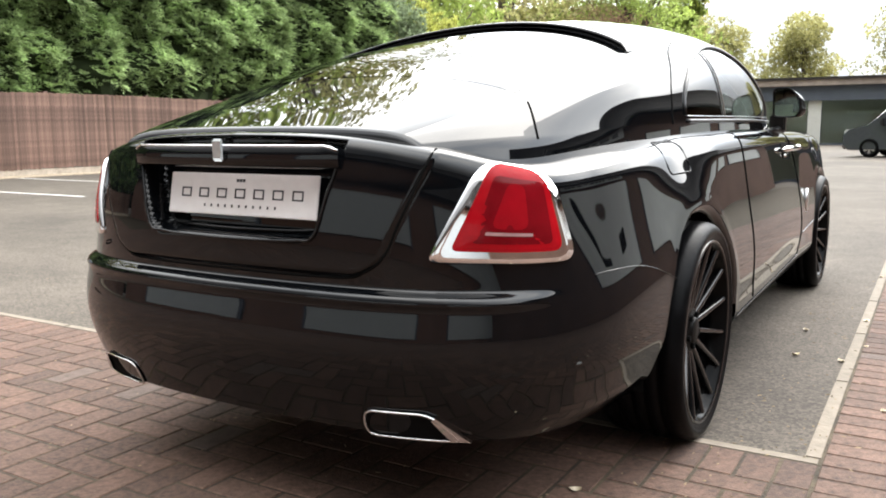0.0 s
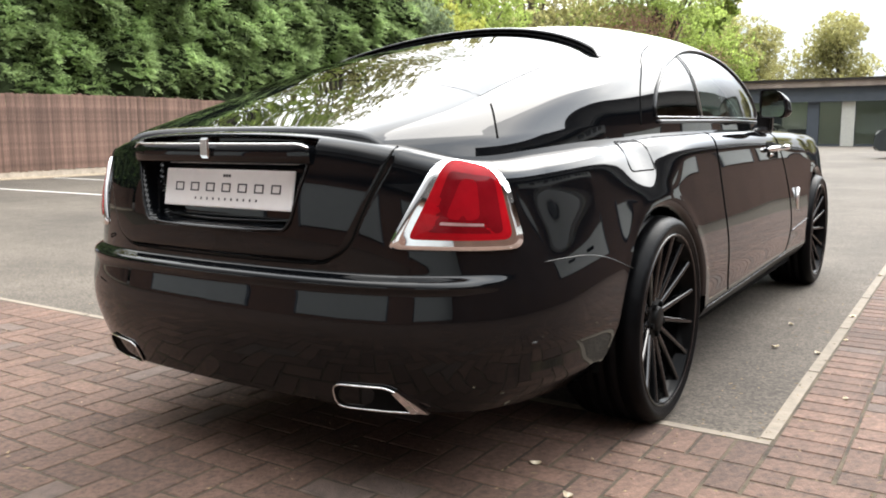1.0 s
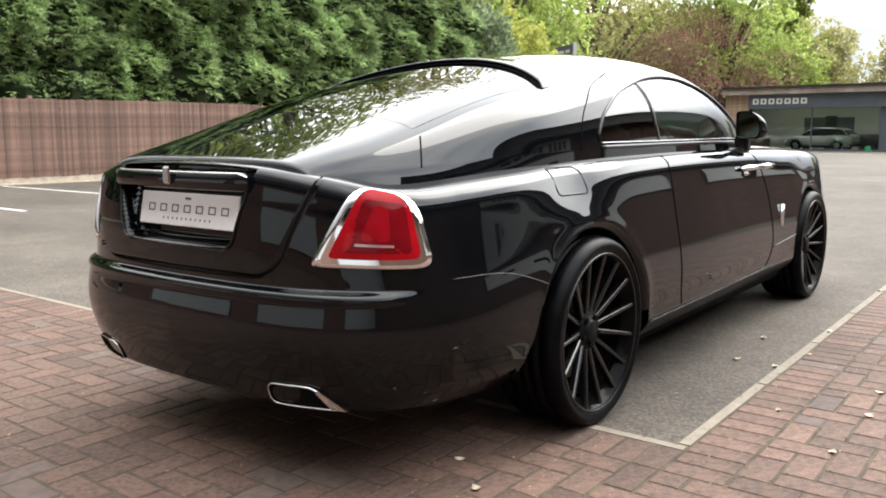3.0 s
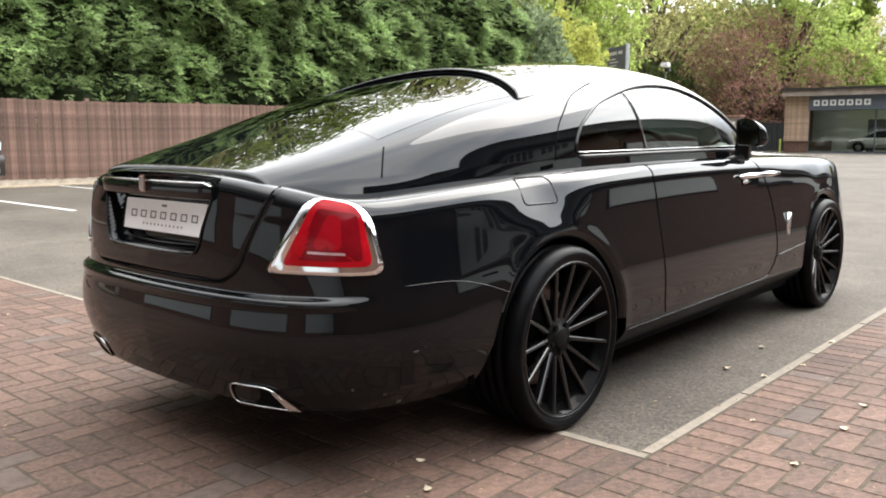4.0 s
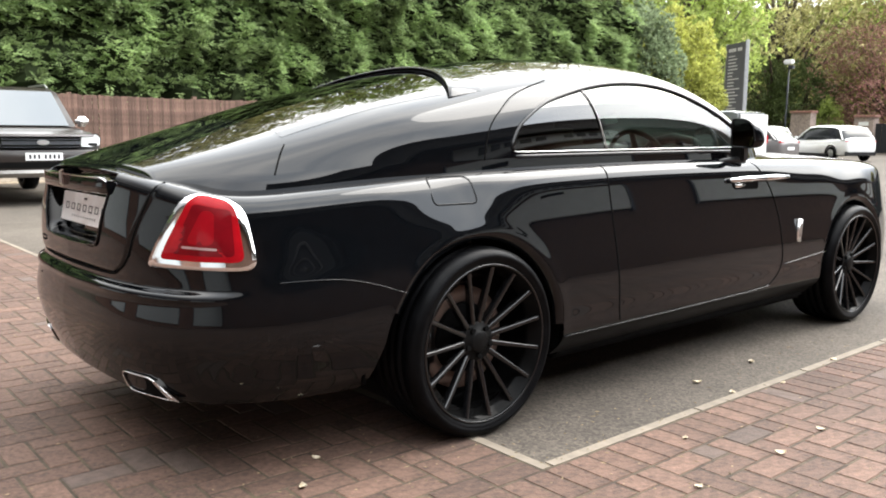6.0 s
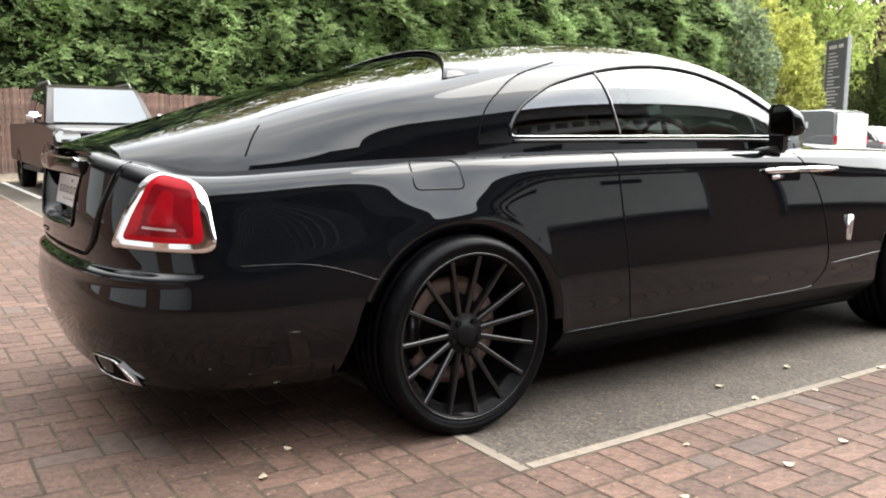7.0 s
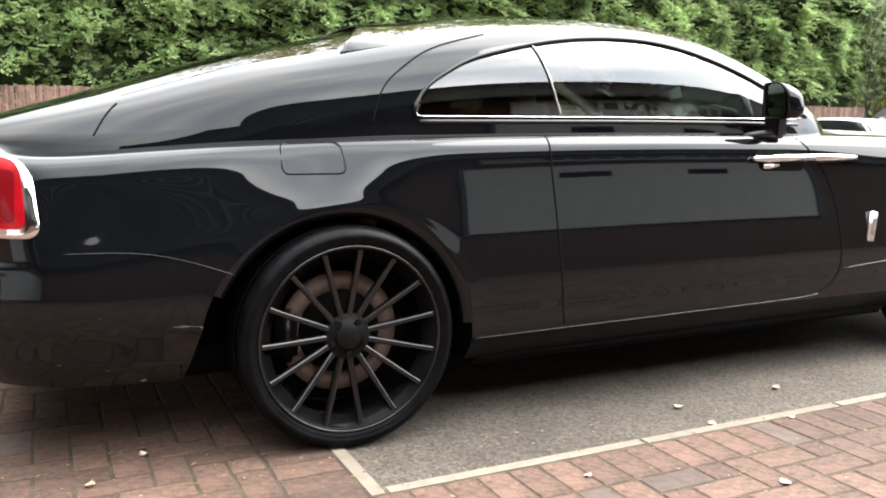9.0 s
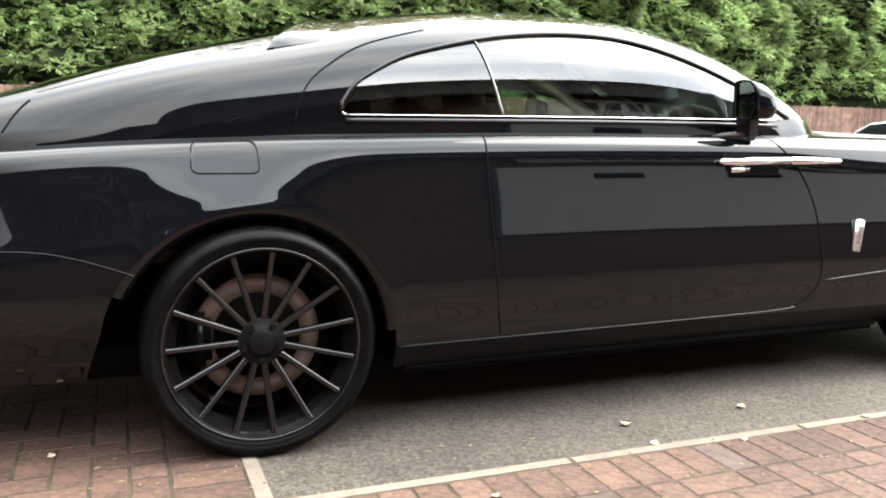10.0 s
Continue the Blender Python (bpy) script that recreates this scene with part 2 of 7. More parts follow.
# ---- the car: its surfaces ----
PLAN = [(0, -1.215), (0.30, -1.203), (0.55, -1.16), (0.755, -1.045), (0.868, -0.86), (0.926, -0.62), (0.952, -0.32), (0.962, 0.05), (0.957, 0.6),
        (0.95, 1.4), (0.945, 2.3), (0.955, 3.0), (0.925, 3.5), (0.80, 3.82), (0.5, 3.99), (0, 4.05)]
_d = np.concatenate([[0], np.cumsum([math.dist(a, b) for a, b in zip(PLAN, PLAN[1:])])])
LENGTH = float(_d[-1])
plan_x, plan_y = spline([(s, p[0]) for s, p in zip(_d, PLAN)]), spline([(s, p[1]) for s, p in zip(_d, PLAN)])
_S = np.linspace(0, LENGTH, 4000)
_X, _Y = plan_x(_S), plan_y(_S)


def at_y(y):
    """The way along the plan at which the flank passes y."""
    return np.interp(y, _Y, _S)


def at_x(x):
    """The way along the plan at which the tail passes x."""
    k = int(np.argmax(_X > 0.93))
    return np.interp(x, _X[:k], _S[:k])


side_in = spline([(0.15, 0.19), (0.2, 0.13), (0.24, 0.078), (0.28, 0.034), (0.315, 0.009), (0.38, 0.002), (0.45, 0.0), (0.53, 0.001), (0.62, 0.010), (0.72, 0.026), (0.82, 0.042), (0.90, 0.0555), (0.94, 0.064), (0.965, 0.073), (0.985, 0.088), (1.0, 0.108), (1.02, 0.14), (1.04, 0.178), (1.08, 0.25), (1.2, 0.42), (1.3, 0.55)])
rear_in = spline([(0.15, 0.23), (0.20, 0.155), (0.24, 0.105), (0.275, 0.072), (0.31, 0.053), (0.348, 0.037), (0.40, 0.018), (0.45, 0.006), (0.50, 0.0), (0.56, 0.005), (0.62, 0.015), (0.68, 0.016), (0.75, 0.017), (0.85, 0.024), (0.94, 0.044), (1.0, 0.074), (1.04, 0.12), (1.08, 0.19), (1.2, 0.40), (1.3, 0.55)])
rise = spline([(0.1, 0.1), (0.3, 0.3), (0.6, 0.6), (0.9, 0.9), (0.96, 0.96), (0.985, 0.984), (1.0, 0.997), (1.02, 1.006), (1.04, 1.0105), (1.07, 1.016), (1.12, 1.022), (1.2, 1.03), (1.3, 1.015)])
top_scale = spline([(0, 1.012), (0.35, 1.0), (0.62, 0.965), (0.85, 0.935), (1.15, 0.94), (1.6, 0.972), (2.1, 0.992), (3.0, 1.008), (4.0, 1.004), (5.0, 0.985), (5.6, 0.95), (6.2, 0.88), (7.0, 0.83)])


def recess(x, z):
    """1 inside the sunk trapezoid of the boot lid that holds the plate."""
    half = 0.303 + (z - 0.80) * 0.32 - 0.035 * (1 - smooth(z, 0.74, 0.80)) ** 2
    return smooth(half - np.abs(x), -0.004, 0.02) * smooth(z, 0.748, 0.772) * (1 - smooth(z, 0.985, 1.0))


def lid_half(v):
    """Half the boot lid's width at a level: slanted sides and rounded lower corners."""
    return 0.455 + (v - 0.675) * 0.46 - 0.07 * (1 - smooth(v, 0.655, 0.745)) ** 2


def shell(s, v):
    """A point of the lower body: s metres along the plan from the tail's middle, v the level."""
    s, v = np.broadcast_arrays(np.asarray(s, float), np.asarray(v, float))
    x, y = plan_x(s), plan_y(s)
    e = 1e-4
    dx, dy = plan_x(s + e) - plan_x(s - e), plan_y(s + e) - plan_y(s - e)
    q = np.sqrt(dx * dx + dy * dy)
    nx, ny = dy / q, -dx / q
    ws = smooth(s, 0.45, 1.05)
    cut = side_in(v) * ws + rear_in(v) * (1 - ws)
    ledge = (1 - smooth(s, 0.70, 0.98)) * smooth(v, 0.632, 0.652) * (1 - 0.75 * smooth(v, 0.9, 1.05))
    cut = cut + 0.022 * ledge
    cut = cut + 0.045 * ws * smooth(0.47 - v, 0.0, 0.22) * (1 - smooth(y, -0.55, -0.25)) * (y < 1)
    cut = cut - 0.012 * np.exp(-((s - 1.05) / 0.26) ** 2) * np.exp(-((v - 0.53) / 0.11) ** 2)
    cut = cut - 0.007 * (1 - smooth(s, 0.72, 0.98)) * np.exp(-((v - 0.622) / 0.012) ** 2)
    cut = cut + 0.07 * recess(x, v) * (s < 0.7)
    lid = smooth(lid_half(v) - x, -0.006, 0.02) * smooth(v, 0.668, 0.69) * (1 - smooth(v, 0.98, 1.03)) * (s < 1.0)
    cut = cut - 0.010 * lid
    haunch = smooth(y, -1.0, -0.72) * (1 - smooth(y, -0.35, 0.1))
    cut = cut + haunch * (0.0235 * smooth(v, 0.58, 0.93) - 0.0025 * np.exp(-((v - 0.63) / 0.09) ** 2))
    cut = cut + 0.012 * smooth(v, 0.86, 1.0) * smooth(y, 1.9, 2.6) * (1 - smooth(y, 3.3, 3.8))
    for yc in (0.0, 3.112):
        r = np.sqrt((y - yc) ** 2 + (v - 0.36) ** 2)
        cut = cut - 0.003 * np.exp(-((r - 0.425) / 0.032) ** 2) * (v > 0.2)
        cut = cut + (0.036 if yc < 1 else 0.012) * np.exp(-((y - yc + 0.06) / (0.12 + 0.55 * np.clip(v - 0.78, 0, 0.25))) ** 2) * smooth(v, 0.77, 0.985) * (1 - smooth(v, 1.0, 1.08))
    sc = 1 + (top_scale(s) - 1) * smooth(v, 0.6, 1.03)
    return np.stack([x - nx * cut, y - ny * cut, rise(v) * sc], -1)


def shell_normal(s, v):
    e = 1.5e-3
    a = shell(np.asarray(s) + e, v) - shell(np.asarray(s) - e, v)
    b = shell(s, np.asarray(v) + e) - shell(s, np.asarray(v) - e)
    n = np.cross(a, b)
    return n / np.linalg.norm(n, axis=-1, keepdims=True)


def level_of(s, z):
    """The level at which the shell stands z high."""
    vs = np.linspace(0.15, 1.15, 400)
    return float(np.interp(z, shell(s, vs)[:, 2], vs))


def bottom(s):
    """The level of the body's lower edge: bumper, wheel arches, sill."""
    y = plan_y(s)
    low = 0.285 - 0.02 * smooth(s, 0.5, 1.0) - 0.055 * smooth(y, 0.2, 0.6) * (1 - smooth(y, 3.3, 3.7))
    for yc in (0.0, 3.112):
        a = np.where(y < yc, 0.468, 0.425)
        q = 1 - ((y - yc) / a) ** 2
        low = np.where(q > 0, np.maximum(low, 0.355 + 0.425 * np.sqrt(np.maximum(q, 0)) - 0.1 * (1 - smooth(q, 0, 0.06))), low)
    slant = 0.28 + (y + 0.512) / 0.087 * 0.25
    return np.where((y > -0.512) & (y < -0.425), np.maximum(low, slant), low)


def keep_faces(name, P, N, keep, material, parent, label="", flip=False):
    """The faces of the grid P that keep marks, as one mesh with the normals N."""
    nu, nv = P.shape[:2]
    idx = np.arange(nu * nv).reshape(nu, nv)
    quads = np.stack([idx[:-1, :-1], idx[1:, :-1], idx[1:, 1:], idx[:-1, 1:]], -1)[keep]
    if flip:
        quads = quads[:, ::-1]
    pts, nor = P.reshape(-1, 3), N.reshape(-1, 3)
    used, inv = np.unique(quads, return_inverse=True)
    quads = inv.reshape(-1, 4)
    v = pts[used]
    faces = []
    for f in quads:
        k = []
        for i in f:
            if not any(np.abs(v[i] - v[j]).sum() < 1e-6 for j in k):
                k.append(int(i))
        if len(k) > 2:
            faces.append(k)
    return raw(name, v, faces, material, parent, label, nor[used])


def both(A):
    """A grid and its mirror image across the car's middle, as one grid."""
    B = A[::-1].copy()
    B[..., 0] *= -1
    return np.concatenate([B[:-1], A])


def patch(name, outline, surface, lift, material, parent, label="", rings=8, bulge=0.0, mirror=False, roll=False):
    """A panel on a surface inside an outline of (a, b) pairs, lifted along the surface's normal."""
    o = np.array(outline, float)
    c = o.mean(0)
    n = len(o)
    rr = np.linspace(0, 1, rings + 1)[1:]
    uv = np.concatenate([[c]] + [c + r * (o - c) for r in rr])
    h = np.concatenate([[1.0]] + [np.full(n, 1 - r ** 3) for r in rr]) * bulge + lift
    p, nor = surface(uv[:, 0], uv[:, 1])
    p = p + nor * h[:, None]
    faces = [(0, 1 + j, 1 + (j + 1) % n) for j in range(n)]
    for k in range(rings - 1):
        a, b = 1 + k * n, 1 + (k + 1) * n
        faces += [(a + j, b + j, b + (j + 1) % n, a + (j + 1) % n) for j in range(n)]
    # a rim that turns down into the body: rolled over, or with vertices of its own to keep the face smooth
    last, k = 1 + (rings - 1) * n, len(p)
    edge = p[last:] - nor[last:] * (lift + 0.012)
    if roll:
        p = np.concatenate([p, edge])
        faces += [(last + j, k + j, k + (j + 1) % n, last + (j + 1) % n) for j in range(n)]
    else:
        p = np.concatenate([p, p[last:], edge])
        faces += [(k + j, k + n + j, k + n + (j + 1) % n, k + (j + 1) % n) for j in range(n)]
    v = [p[i] for i in faces[0]]
    if np.dot(np.cross(v[1] - v[0], v[2] - v[0]), nor[0]) < 0:
        faces = [f[::-1] for f in faces]
    if mirror:
        p = p * np.array([-1, 1, 1])
        faces = [f[::-1] for f in faces]
    bm = bmesh.new()
    vs = [bm.verts.new(q) for q in p]
    for f in faces:
        bm.faces.new([vs[i] for i in f])
    return part(name, bm, material, parent, label, True)


def rounded(corners, r, n=5):
    """A closed outline with rounded corners, in two numbers a point."""
    c = [np.array(p, float) for p in corners]
    out = []
    k = len(c)
    for i in range(k):
        a, b, d = c[i - 1], c[i], c[(i + 1) % k]
        u, w = (a - b) / np.linalg.norm(a - b), (d - b) / np.linalg.norm(d - b)
        rr = min(r[i] if isinstance(r, tuple) else r, np.linalg.norm(a - b) * 0.45, np.linalg.norm(d - b) * 0.45)
        p0, p1 = b + u * rr, b + w * rr
        for t in np.linspace(0, 1, n + 1):
            out.append((1 - t) ** 2 * p0 + 2 * t * (1 - t) * b + t * t * p1)
    # even out long sides
    res = []
    for i, p in enumerate(out):
        q = out[(i + 1) % len(out)]
        m = max(1, int(np.linalg.norm(q - p) / 0.03))
        res += [p + (q - p) * j / m for j in range(m)]
    return res


def on_shell(s, v):
    return shell(s, v), shell_normal(s, v)


# columns: close together round the tail and at the ends of the arches
cols = [np.linspace(0, 0.75, 150), np.linspace(0.75, 1.35, 40)]
for yc in (0.0, 3.112):
    th = np.linspace(0, math.pi / 2, 34)
    cols += [at_y(yc - 0.468 * np.cos(th)), at_y(yc + 0.425 * np.cos(th)), at_y(np.linspace(yc - 0.6, yc - 0.468, 14)), at_y(np.linspace(yc + 0.425, yc + 0.52, 8))]
cols += [at_y(np.linspace(0.52, 2.52, 70)), np.linspace(float(at_y(3.63)), LENGTH, 30), at_y(np.array([0.772]))]
S = np.unique(np.round(np.concatenate(cols), 5))
S = S[np.concatenate([[True], np.diff(S) > 6e-4])]
V = np.unique(np.round(np.concatenate([np.linspace(0.23, 0.6, 32), np.linspace(0.6, 0.68, 22), np.linspace(0.68, 1.06, 56), np.linspace(1.06, 1.3, 12), [0.335]]), 5))
V = V[np.concatenate([[True], np.diff(V) > 6e-4])]
low = bottom(S)
GV = np.maximum(V[None, :], low[:, None])
GS = np.broadcast_to(S[:, None], GV.shape)
P1, N1 = shell(GS, GV), shell_normal(GS, GV)
P2, N2 = both(P1), both(N1)
sc = np.concatenate([-S[::-1][:-1], S])
sm = (sc[:-1] + sc[1:]) / 2
vm = (V[:-1] + V[1:]) / 2
ym = plan_y(np.abs(sm))[:, None] + 0 * vm[None, :]
VM = vm[None, :] + 0 * sm[:, None]
# the front edge of the door, forward of y by height
door_front = spline([(0.30, 1.95), (0.34, 2.06), (0.40, 2.165), (0.53, 2.20), (0.71, 2.178), (0.86, 2.115), (0.94, 2.05), (1.0, 1.985), (1.05, 1.94)])
is_door = (ym > 0.772) & (ym < door_front(VM)) & (VM > 0.335) & (VM < 1.075)
is_bumper = (VM < 0.635 - 0.1 * smooth(ym, -0.62, -0.33)) & (ym < -0.05)
sides = sm[:, None] + 0 * vm[None, :]
right = sides > 0
is_boot = (np.abs(sides) < 0.62) & (VM > 0.66) & (np.abs(plan_x(np.abs(sides))) < lid_half(VM))

car = empty("coupe_car", 0, 0, 0, 0, "glossy black luxury fastback coupe parked over the paving edge", "car")
cabin = (VM > 1.13) & (ym > 0.2) & (ym < 2.3)
is_sill = (VM < 0.322) & (ym > 0.40) & (ym < 2.72)
rest = ~is_door & ~is_bumper & ~is_boot & ~cabin & ~is_sill & ~((VM > 1.05) & (ym > 2.36) & (ym < 3.78))
body = keep_faces("body", P2, N2, rest, PAINT, car, "gloss black painted bodywork")
bumper = keep_faces("rear_bumper", P2, N2, is_bumper & ~is_boot, PAINT, car, "black painted rear bumper")
boot = keep_faces("boot_lid", P2, N2, is_boot, PAINT, car, "black painted boot lid with a sunk plate recess")
for half_of in (right, ~right):
    keep_faces("sill", P2, N2, is_sill & half_of, SILLBLACK, car, "satin black sill under the door")
door_r = keep_faces("door", P2, N2, is_door & right, PAINT, car, "long black coupe door")
door_l = keep_faces("door", P2, N2, is_door & ~right, PAINT, car, "long black coupe door")

# ---- the roof, pillars and fastback ----
roof_z = spline([(-1.2, 1.005), (-1.1, 1.032), (-0.95, 1.077), (-0.75, 1.138), (-0.577, 1.191), (-0.4, 1.246), (-0.215, 1.297), (0.087, 1.367), (0.389, 1.437), (0.609, 1.475), (0.959, 1.508), (1.339, 1.516), (1.611, 1.492), (1.903, 1.404), (2.219, 1.240), (2.55, 1.055), (2.8, 0.965)])
base_x = spline([(-1.2, 0.44), (-1.1, 0.495), (-0.95, 0.575), (-0.712, 0.667), (-0.4, 0.728), (-0.1, 0.768), (0.3, 0.79), (0.8, 0.80), (1.4, 0.80), (1.8, 0.792), (2.0, 0.777), (2.2, 0.738), (2.35, 0.675), (2.5, 0.54), (2.7, 0.22), (2.8, 0.02)])
base_z = spline([(-1.2, 0.965), (-1.1, 0.98), (-0.712, 0.992), (-0.3, 1.02), (0, 1.032), (0.8, 1.045), (1.8, 1.045), (2.3, 1.03), (2.8, 1.0)])
win_low = spline([(0.2, 1.066), (0.8, 1.071), (1.9, 1.078), (2.3, 1.08)])
win_high = spline([(0.29, 1.105), (0.32, 1.146), (0.39, 1.201), (0.491, 1.254), (0.62, 1.295), (0.784, 1.333), (1.054, 1.370), (1.25, 1.376), (1.389, 1.366), (1.648, 1.304), (1.927, 1.200), (2.15, 1.10), (2.2, 1.078)])
W0, W1 = 0.285, 2.19


def roof_at(y, h):
    """A point of the upper body at y; h runs from 0 at the belt to 1 on the middle line."""
    y, h = np.broadcast_arrays(np.asarray(y, float), np.asarray(h, float))
    zb, zr = base_z(y), roof_z(y)
    hh = np.clip(h, 0, 1)
    lean = 0.08 + 0.10 * (1 - smooth(y, -0.85, -0.10))
    x = np.maximum(base_x(y), 0.0) * (1 - lean * hh) * np.sqrt(np.maximum(1 - hh ** 4.3, 0)) - np.minimum(h, 0) * 0.05
    return np.stack([x, y, zb + h * np.maximum(zr - zb, 0.004)], -1)


def roof_normal(y, h):
    y, h = np.broadcast_arrays(np.asarray(y, float), np.asarray(h, float))
    a = roof_at(y + 2e-3, h) - roof_at(y - 2e-3, h)
    h1, h0 = np.minimum(h + 1e-3, 1.0), np.minimum(h + 1e-3, 1.0) - 2e-3
    b = roof_at(y, h1) - roof_at(y, h0)
    n = np.cross(a, b)
    n = n / np.maximum(np.linalg.norm(n, axis=-1, keepdims=True), 1e-9)
    flat = np.stack([0 * y, -(roof_z(y + 1e-3) - roof_z(y - 1e-3)) / 2e-3, 1 + 0 * y], -1)
    flat = flat / np.linalg.norm(flat, axis=-1, keepdims=True)
    w = smooth(h, 0.985, 0.9995)[..., None]
    n = n * (1 - w) + flat * w
    return n / np.linalg.norm(n, axis=-1, keepdims=True)


def h_of(y, z):
    return (z - base_z(y)) / (roof_z(y) - base_z(y))


def on_roof(y, h):
    return roof_at(y, h), roof_normal(y, h)


def on_glass(y, z):
    return on_roof(y, h_of(y, z))


def roof_xy(x, y):
    """The upper body over a plan place: h found for a given x."""
    hs = 1 - np.linspace(0, 1, 300) ** 2.4
    x, y = np.asarray(x, float), np.asarray(y, float)
    h = np.empty(x.shape)
    for i in np.ndindex(x.shape):
        h[i] = np.interp(abs(x[i]), roof_at(y[i], hs)[:, 0], hs)
    p, n = on_roof(y, h)
    sg = np.where(x < 0, -1, 1)[..., None] * np.array([1, 0, 0]) + np.array([0, 1, 1])
    return p * sg, n * sg


U = np.unique(np.round(np.concatenate([np.linspace(-1.19, W0, 70), W0 + 0.12 * np.linspace(0, 1, 16) ** 2, np.linspace(W0 + 0.12, 2.1, 70), np.linspace(2.1, W1, 10), np.linspace(W1, 2.79, 30)]), 5))
wl_h = h_of(U, win_low(U))
wh_h = h_of(U, win_high(np.clip(U, W0 + 0.005, 2.2)))
inside = (U >= W0 - 1e-6) & (U <= W1 + 1e-6)
wl_h = np.clip(wl_h, 0.02, 0.6)
wh_h = np.where(inside, wh_h, wl_h + 0.1)
wh_h = np.maximum(np.clip(wh_h, 0, 0.93), wl_h + 1e-4)
rows = [np.linspace(-0.7, 0, 5)[:, None] + 0 * U, np.linspace(0, 1, 7)[1:, None] * wl_h, wl_h + np.linspace(0, 1, 22)[1:, None] * (wh_h - wl_h)]
tt = 1 - (1 - np.linspace(0, 1, 44)[1:]) ** 2.2
rows += [wh_h + tt[:, None] * (1 - wh_h)]
H = np.concatenate(rows).T
YU = U[:, None] + 0 * H
# the tail edge of the deck bows with the bumper
edge_x = 0.52 * (1 - 0.08 * np.clip(H, 0, 1)) * np.sqrt(np.maximum(1 - np.clip(H, 0, 1) ** 4.3, 0))
tail_y = plan_y(at_x(edge_x)) + 0.118
YU = np.where(YU < -0.62, -0.62 - (YU + 0.62) / 0.57 * (tail_y + 0.62), YU)
PU, NU = both(np.transpose(roof_at(YU, H), (1, 0, 2))[::-1]), both(np.transpose(roof_normal(YU, H), (1, 0, 2))[::-1])
# the deck's edge turns down into the tail
curl = [PU[:, :1] + np.array(q) for q in ((0, 0.022, -0.05), (0, -0.004, -0.022), (0, -0.010, -0.008))]
curln = [NU[:, :1] * 0.1 + np.array(q) for q in ((0, -1, -0.1), (0, -1, 0.15), (0, -0.75, 0.6))]
curln = [q / np.linalg.norm(q, axis=-1, keepdims=True) for q in curln]
PU, NU = np.concatenate(curl + [PU], 1), np.concatenate(curln + [NU], 1)
U = np.concatenate([[-1.23, -1.22, -1.21], U])
nrow = H.shape[1]
um = (U[:-1] + U[1:]) / 2
k = np.arange(nrow - 1)
band = (k >= 10) & (k < 31)
band = np.concatenate([band, band[::-1]])
mid = (PU[:-1, :-1] + PU[1:, 1:]) / 2
hole = band[:, None] & ((um > W0) & (um < W1))[None, :]
screen = (np.abs(mid[..., 0]) < 0.52) & (mid[..., 1] > 1.80) & (mid[..., 1] < 2.62 - 0.9 * mid[..., 0] ** 2) & (mid[..., 2] > 1.05)
keep = ~hole & ~screen & (um < 2.43)[None, :]
tail = um < -0.62
deck = keep_faces("boot_deck", PU, NU, keep & tail[None, :], PAINT, car, "sloping black fastback deck")
roof = keep_faces("roof", PU, NU, keep & ~tail[None, :], PAINT, car, "black painted roof and pillars")


# ---- the car: its parts ----
def line_on(name, keys, surface, r, material, parent, lift=0.0, n=40, label="", closed=False):
    """A bead or a dark joint along (a, b) keys on a surface."""
    if closed:
        ab = np.array(keys, float)
    else:
        q = np.linspace(0, 1, len(keys))
        t = np.linspace(0, 1, n)
        fa, fb = spline(list(zip(q, [p[0] for p in keys]))), spline(list(zip(q, [p[1] for p in keys])))
        ab = np.stack([fa(t), fb(t)], -1)
    p, nor = surface(ab[:, 0], ab[:, 1])
    return part(name, tubebm(p + nor * lift, r, 6, closed), material, parent, label, True)


def mirrored(ob):
    """The same part on the car's other side."""
    me = ob.data.copy()
    for v in me.vertices:
        v.co.x = -v.co.x
    me.flip_normals()
    c = new(ob.name.split(".")[0], me)
    c.parent = ob.parent
    if "label" in ob:
        c["label"] = ob["label"]
    return c


def flank(y, z):
    """The flank at a place and height."""
    s = at_y(np.asarray(y, float))
    v = np.array([level_of(a, b) for a, b in zip(np.atleast_1d(s), np.atleast_1d(z))])
    return on_shell(s, v)


def tail_at(x, z):
    """The tail at a distance from the middle and a height."""
    x, z = np.atleast_1d(np.asarray(x, float)), np.atleast_1d(np.asarray(z, float))
    s = np.where(np.abs(x) < 0.9, at_x(np.abs(x)), 0)
    v = np.array([level_of(a, b) for a, b in zip(s, z)])
    p, n = on_shell(s, v)
    sg = np.where(x < 0, -1, 1)[:, None] * np.array([1, 0, 0]) + np.array([0, 1, 1])
    return p * sg, n * sg


# side glass, its divider, gaskets and bright lines
def pane(name, y0a, y0b, y1a, y1b, material, label):
    """Side glass between a rear and a front edge, each slanted from the sill to the top."""
    nu, nv = 40, 16
    a, b = np.linspace(0, 1, nu)[:, None], np.linspace(0, 1, nv)[None, :]
    ylow, yhigh = y0a + (y1a - y0a) * a, y0b + (y1b - y0b) * a
    y = ylow + (yhigh - ylow) * b
    z0 = win_low(ylow) - 0.004
    z1 = np.maximum(win_high(np.clip(yhigh, W0 + 0.003, 2.2)) + 0.004, z0 + 0.002)
    z = z0 + (z1 - z0) * b
    p, n = on_glass(y, z)
    p = p - n * 0.004
    return keep_faces(name, p, n, np.ones((nu - 1, nv - 1), bool), material, car, label)


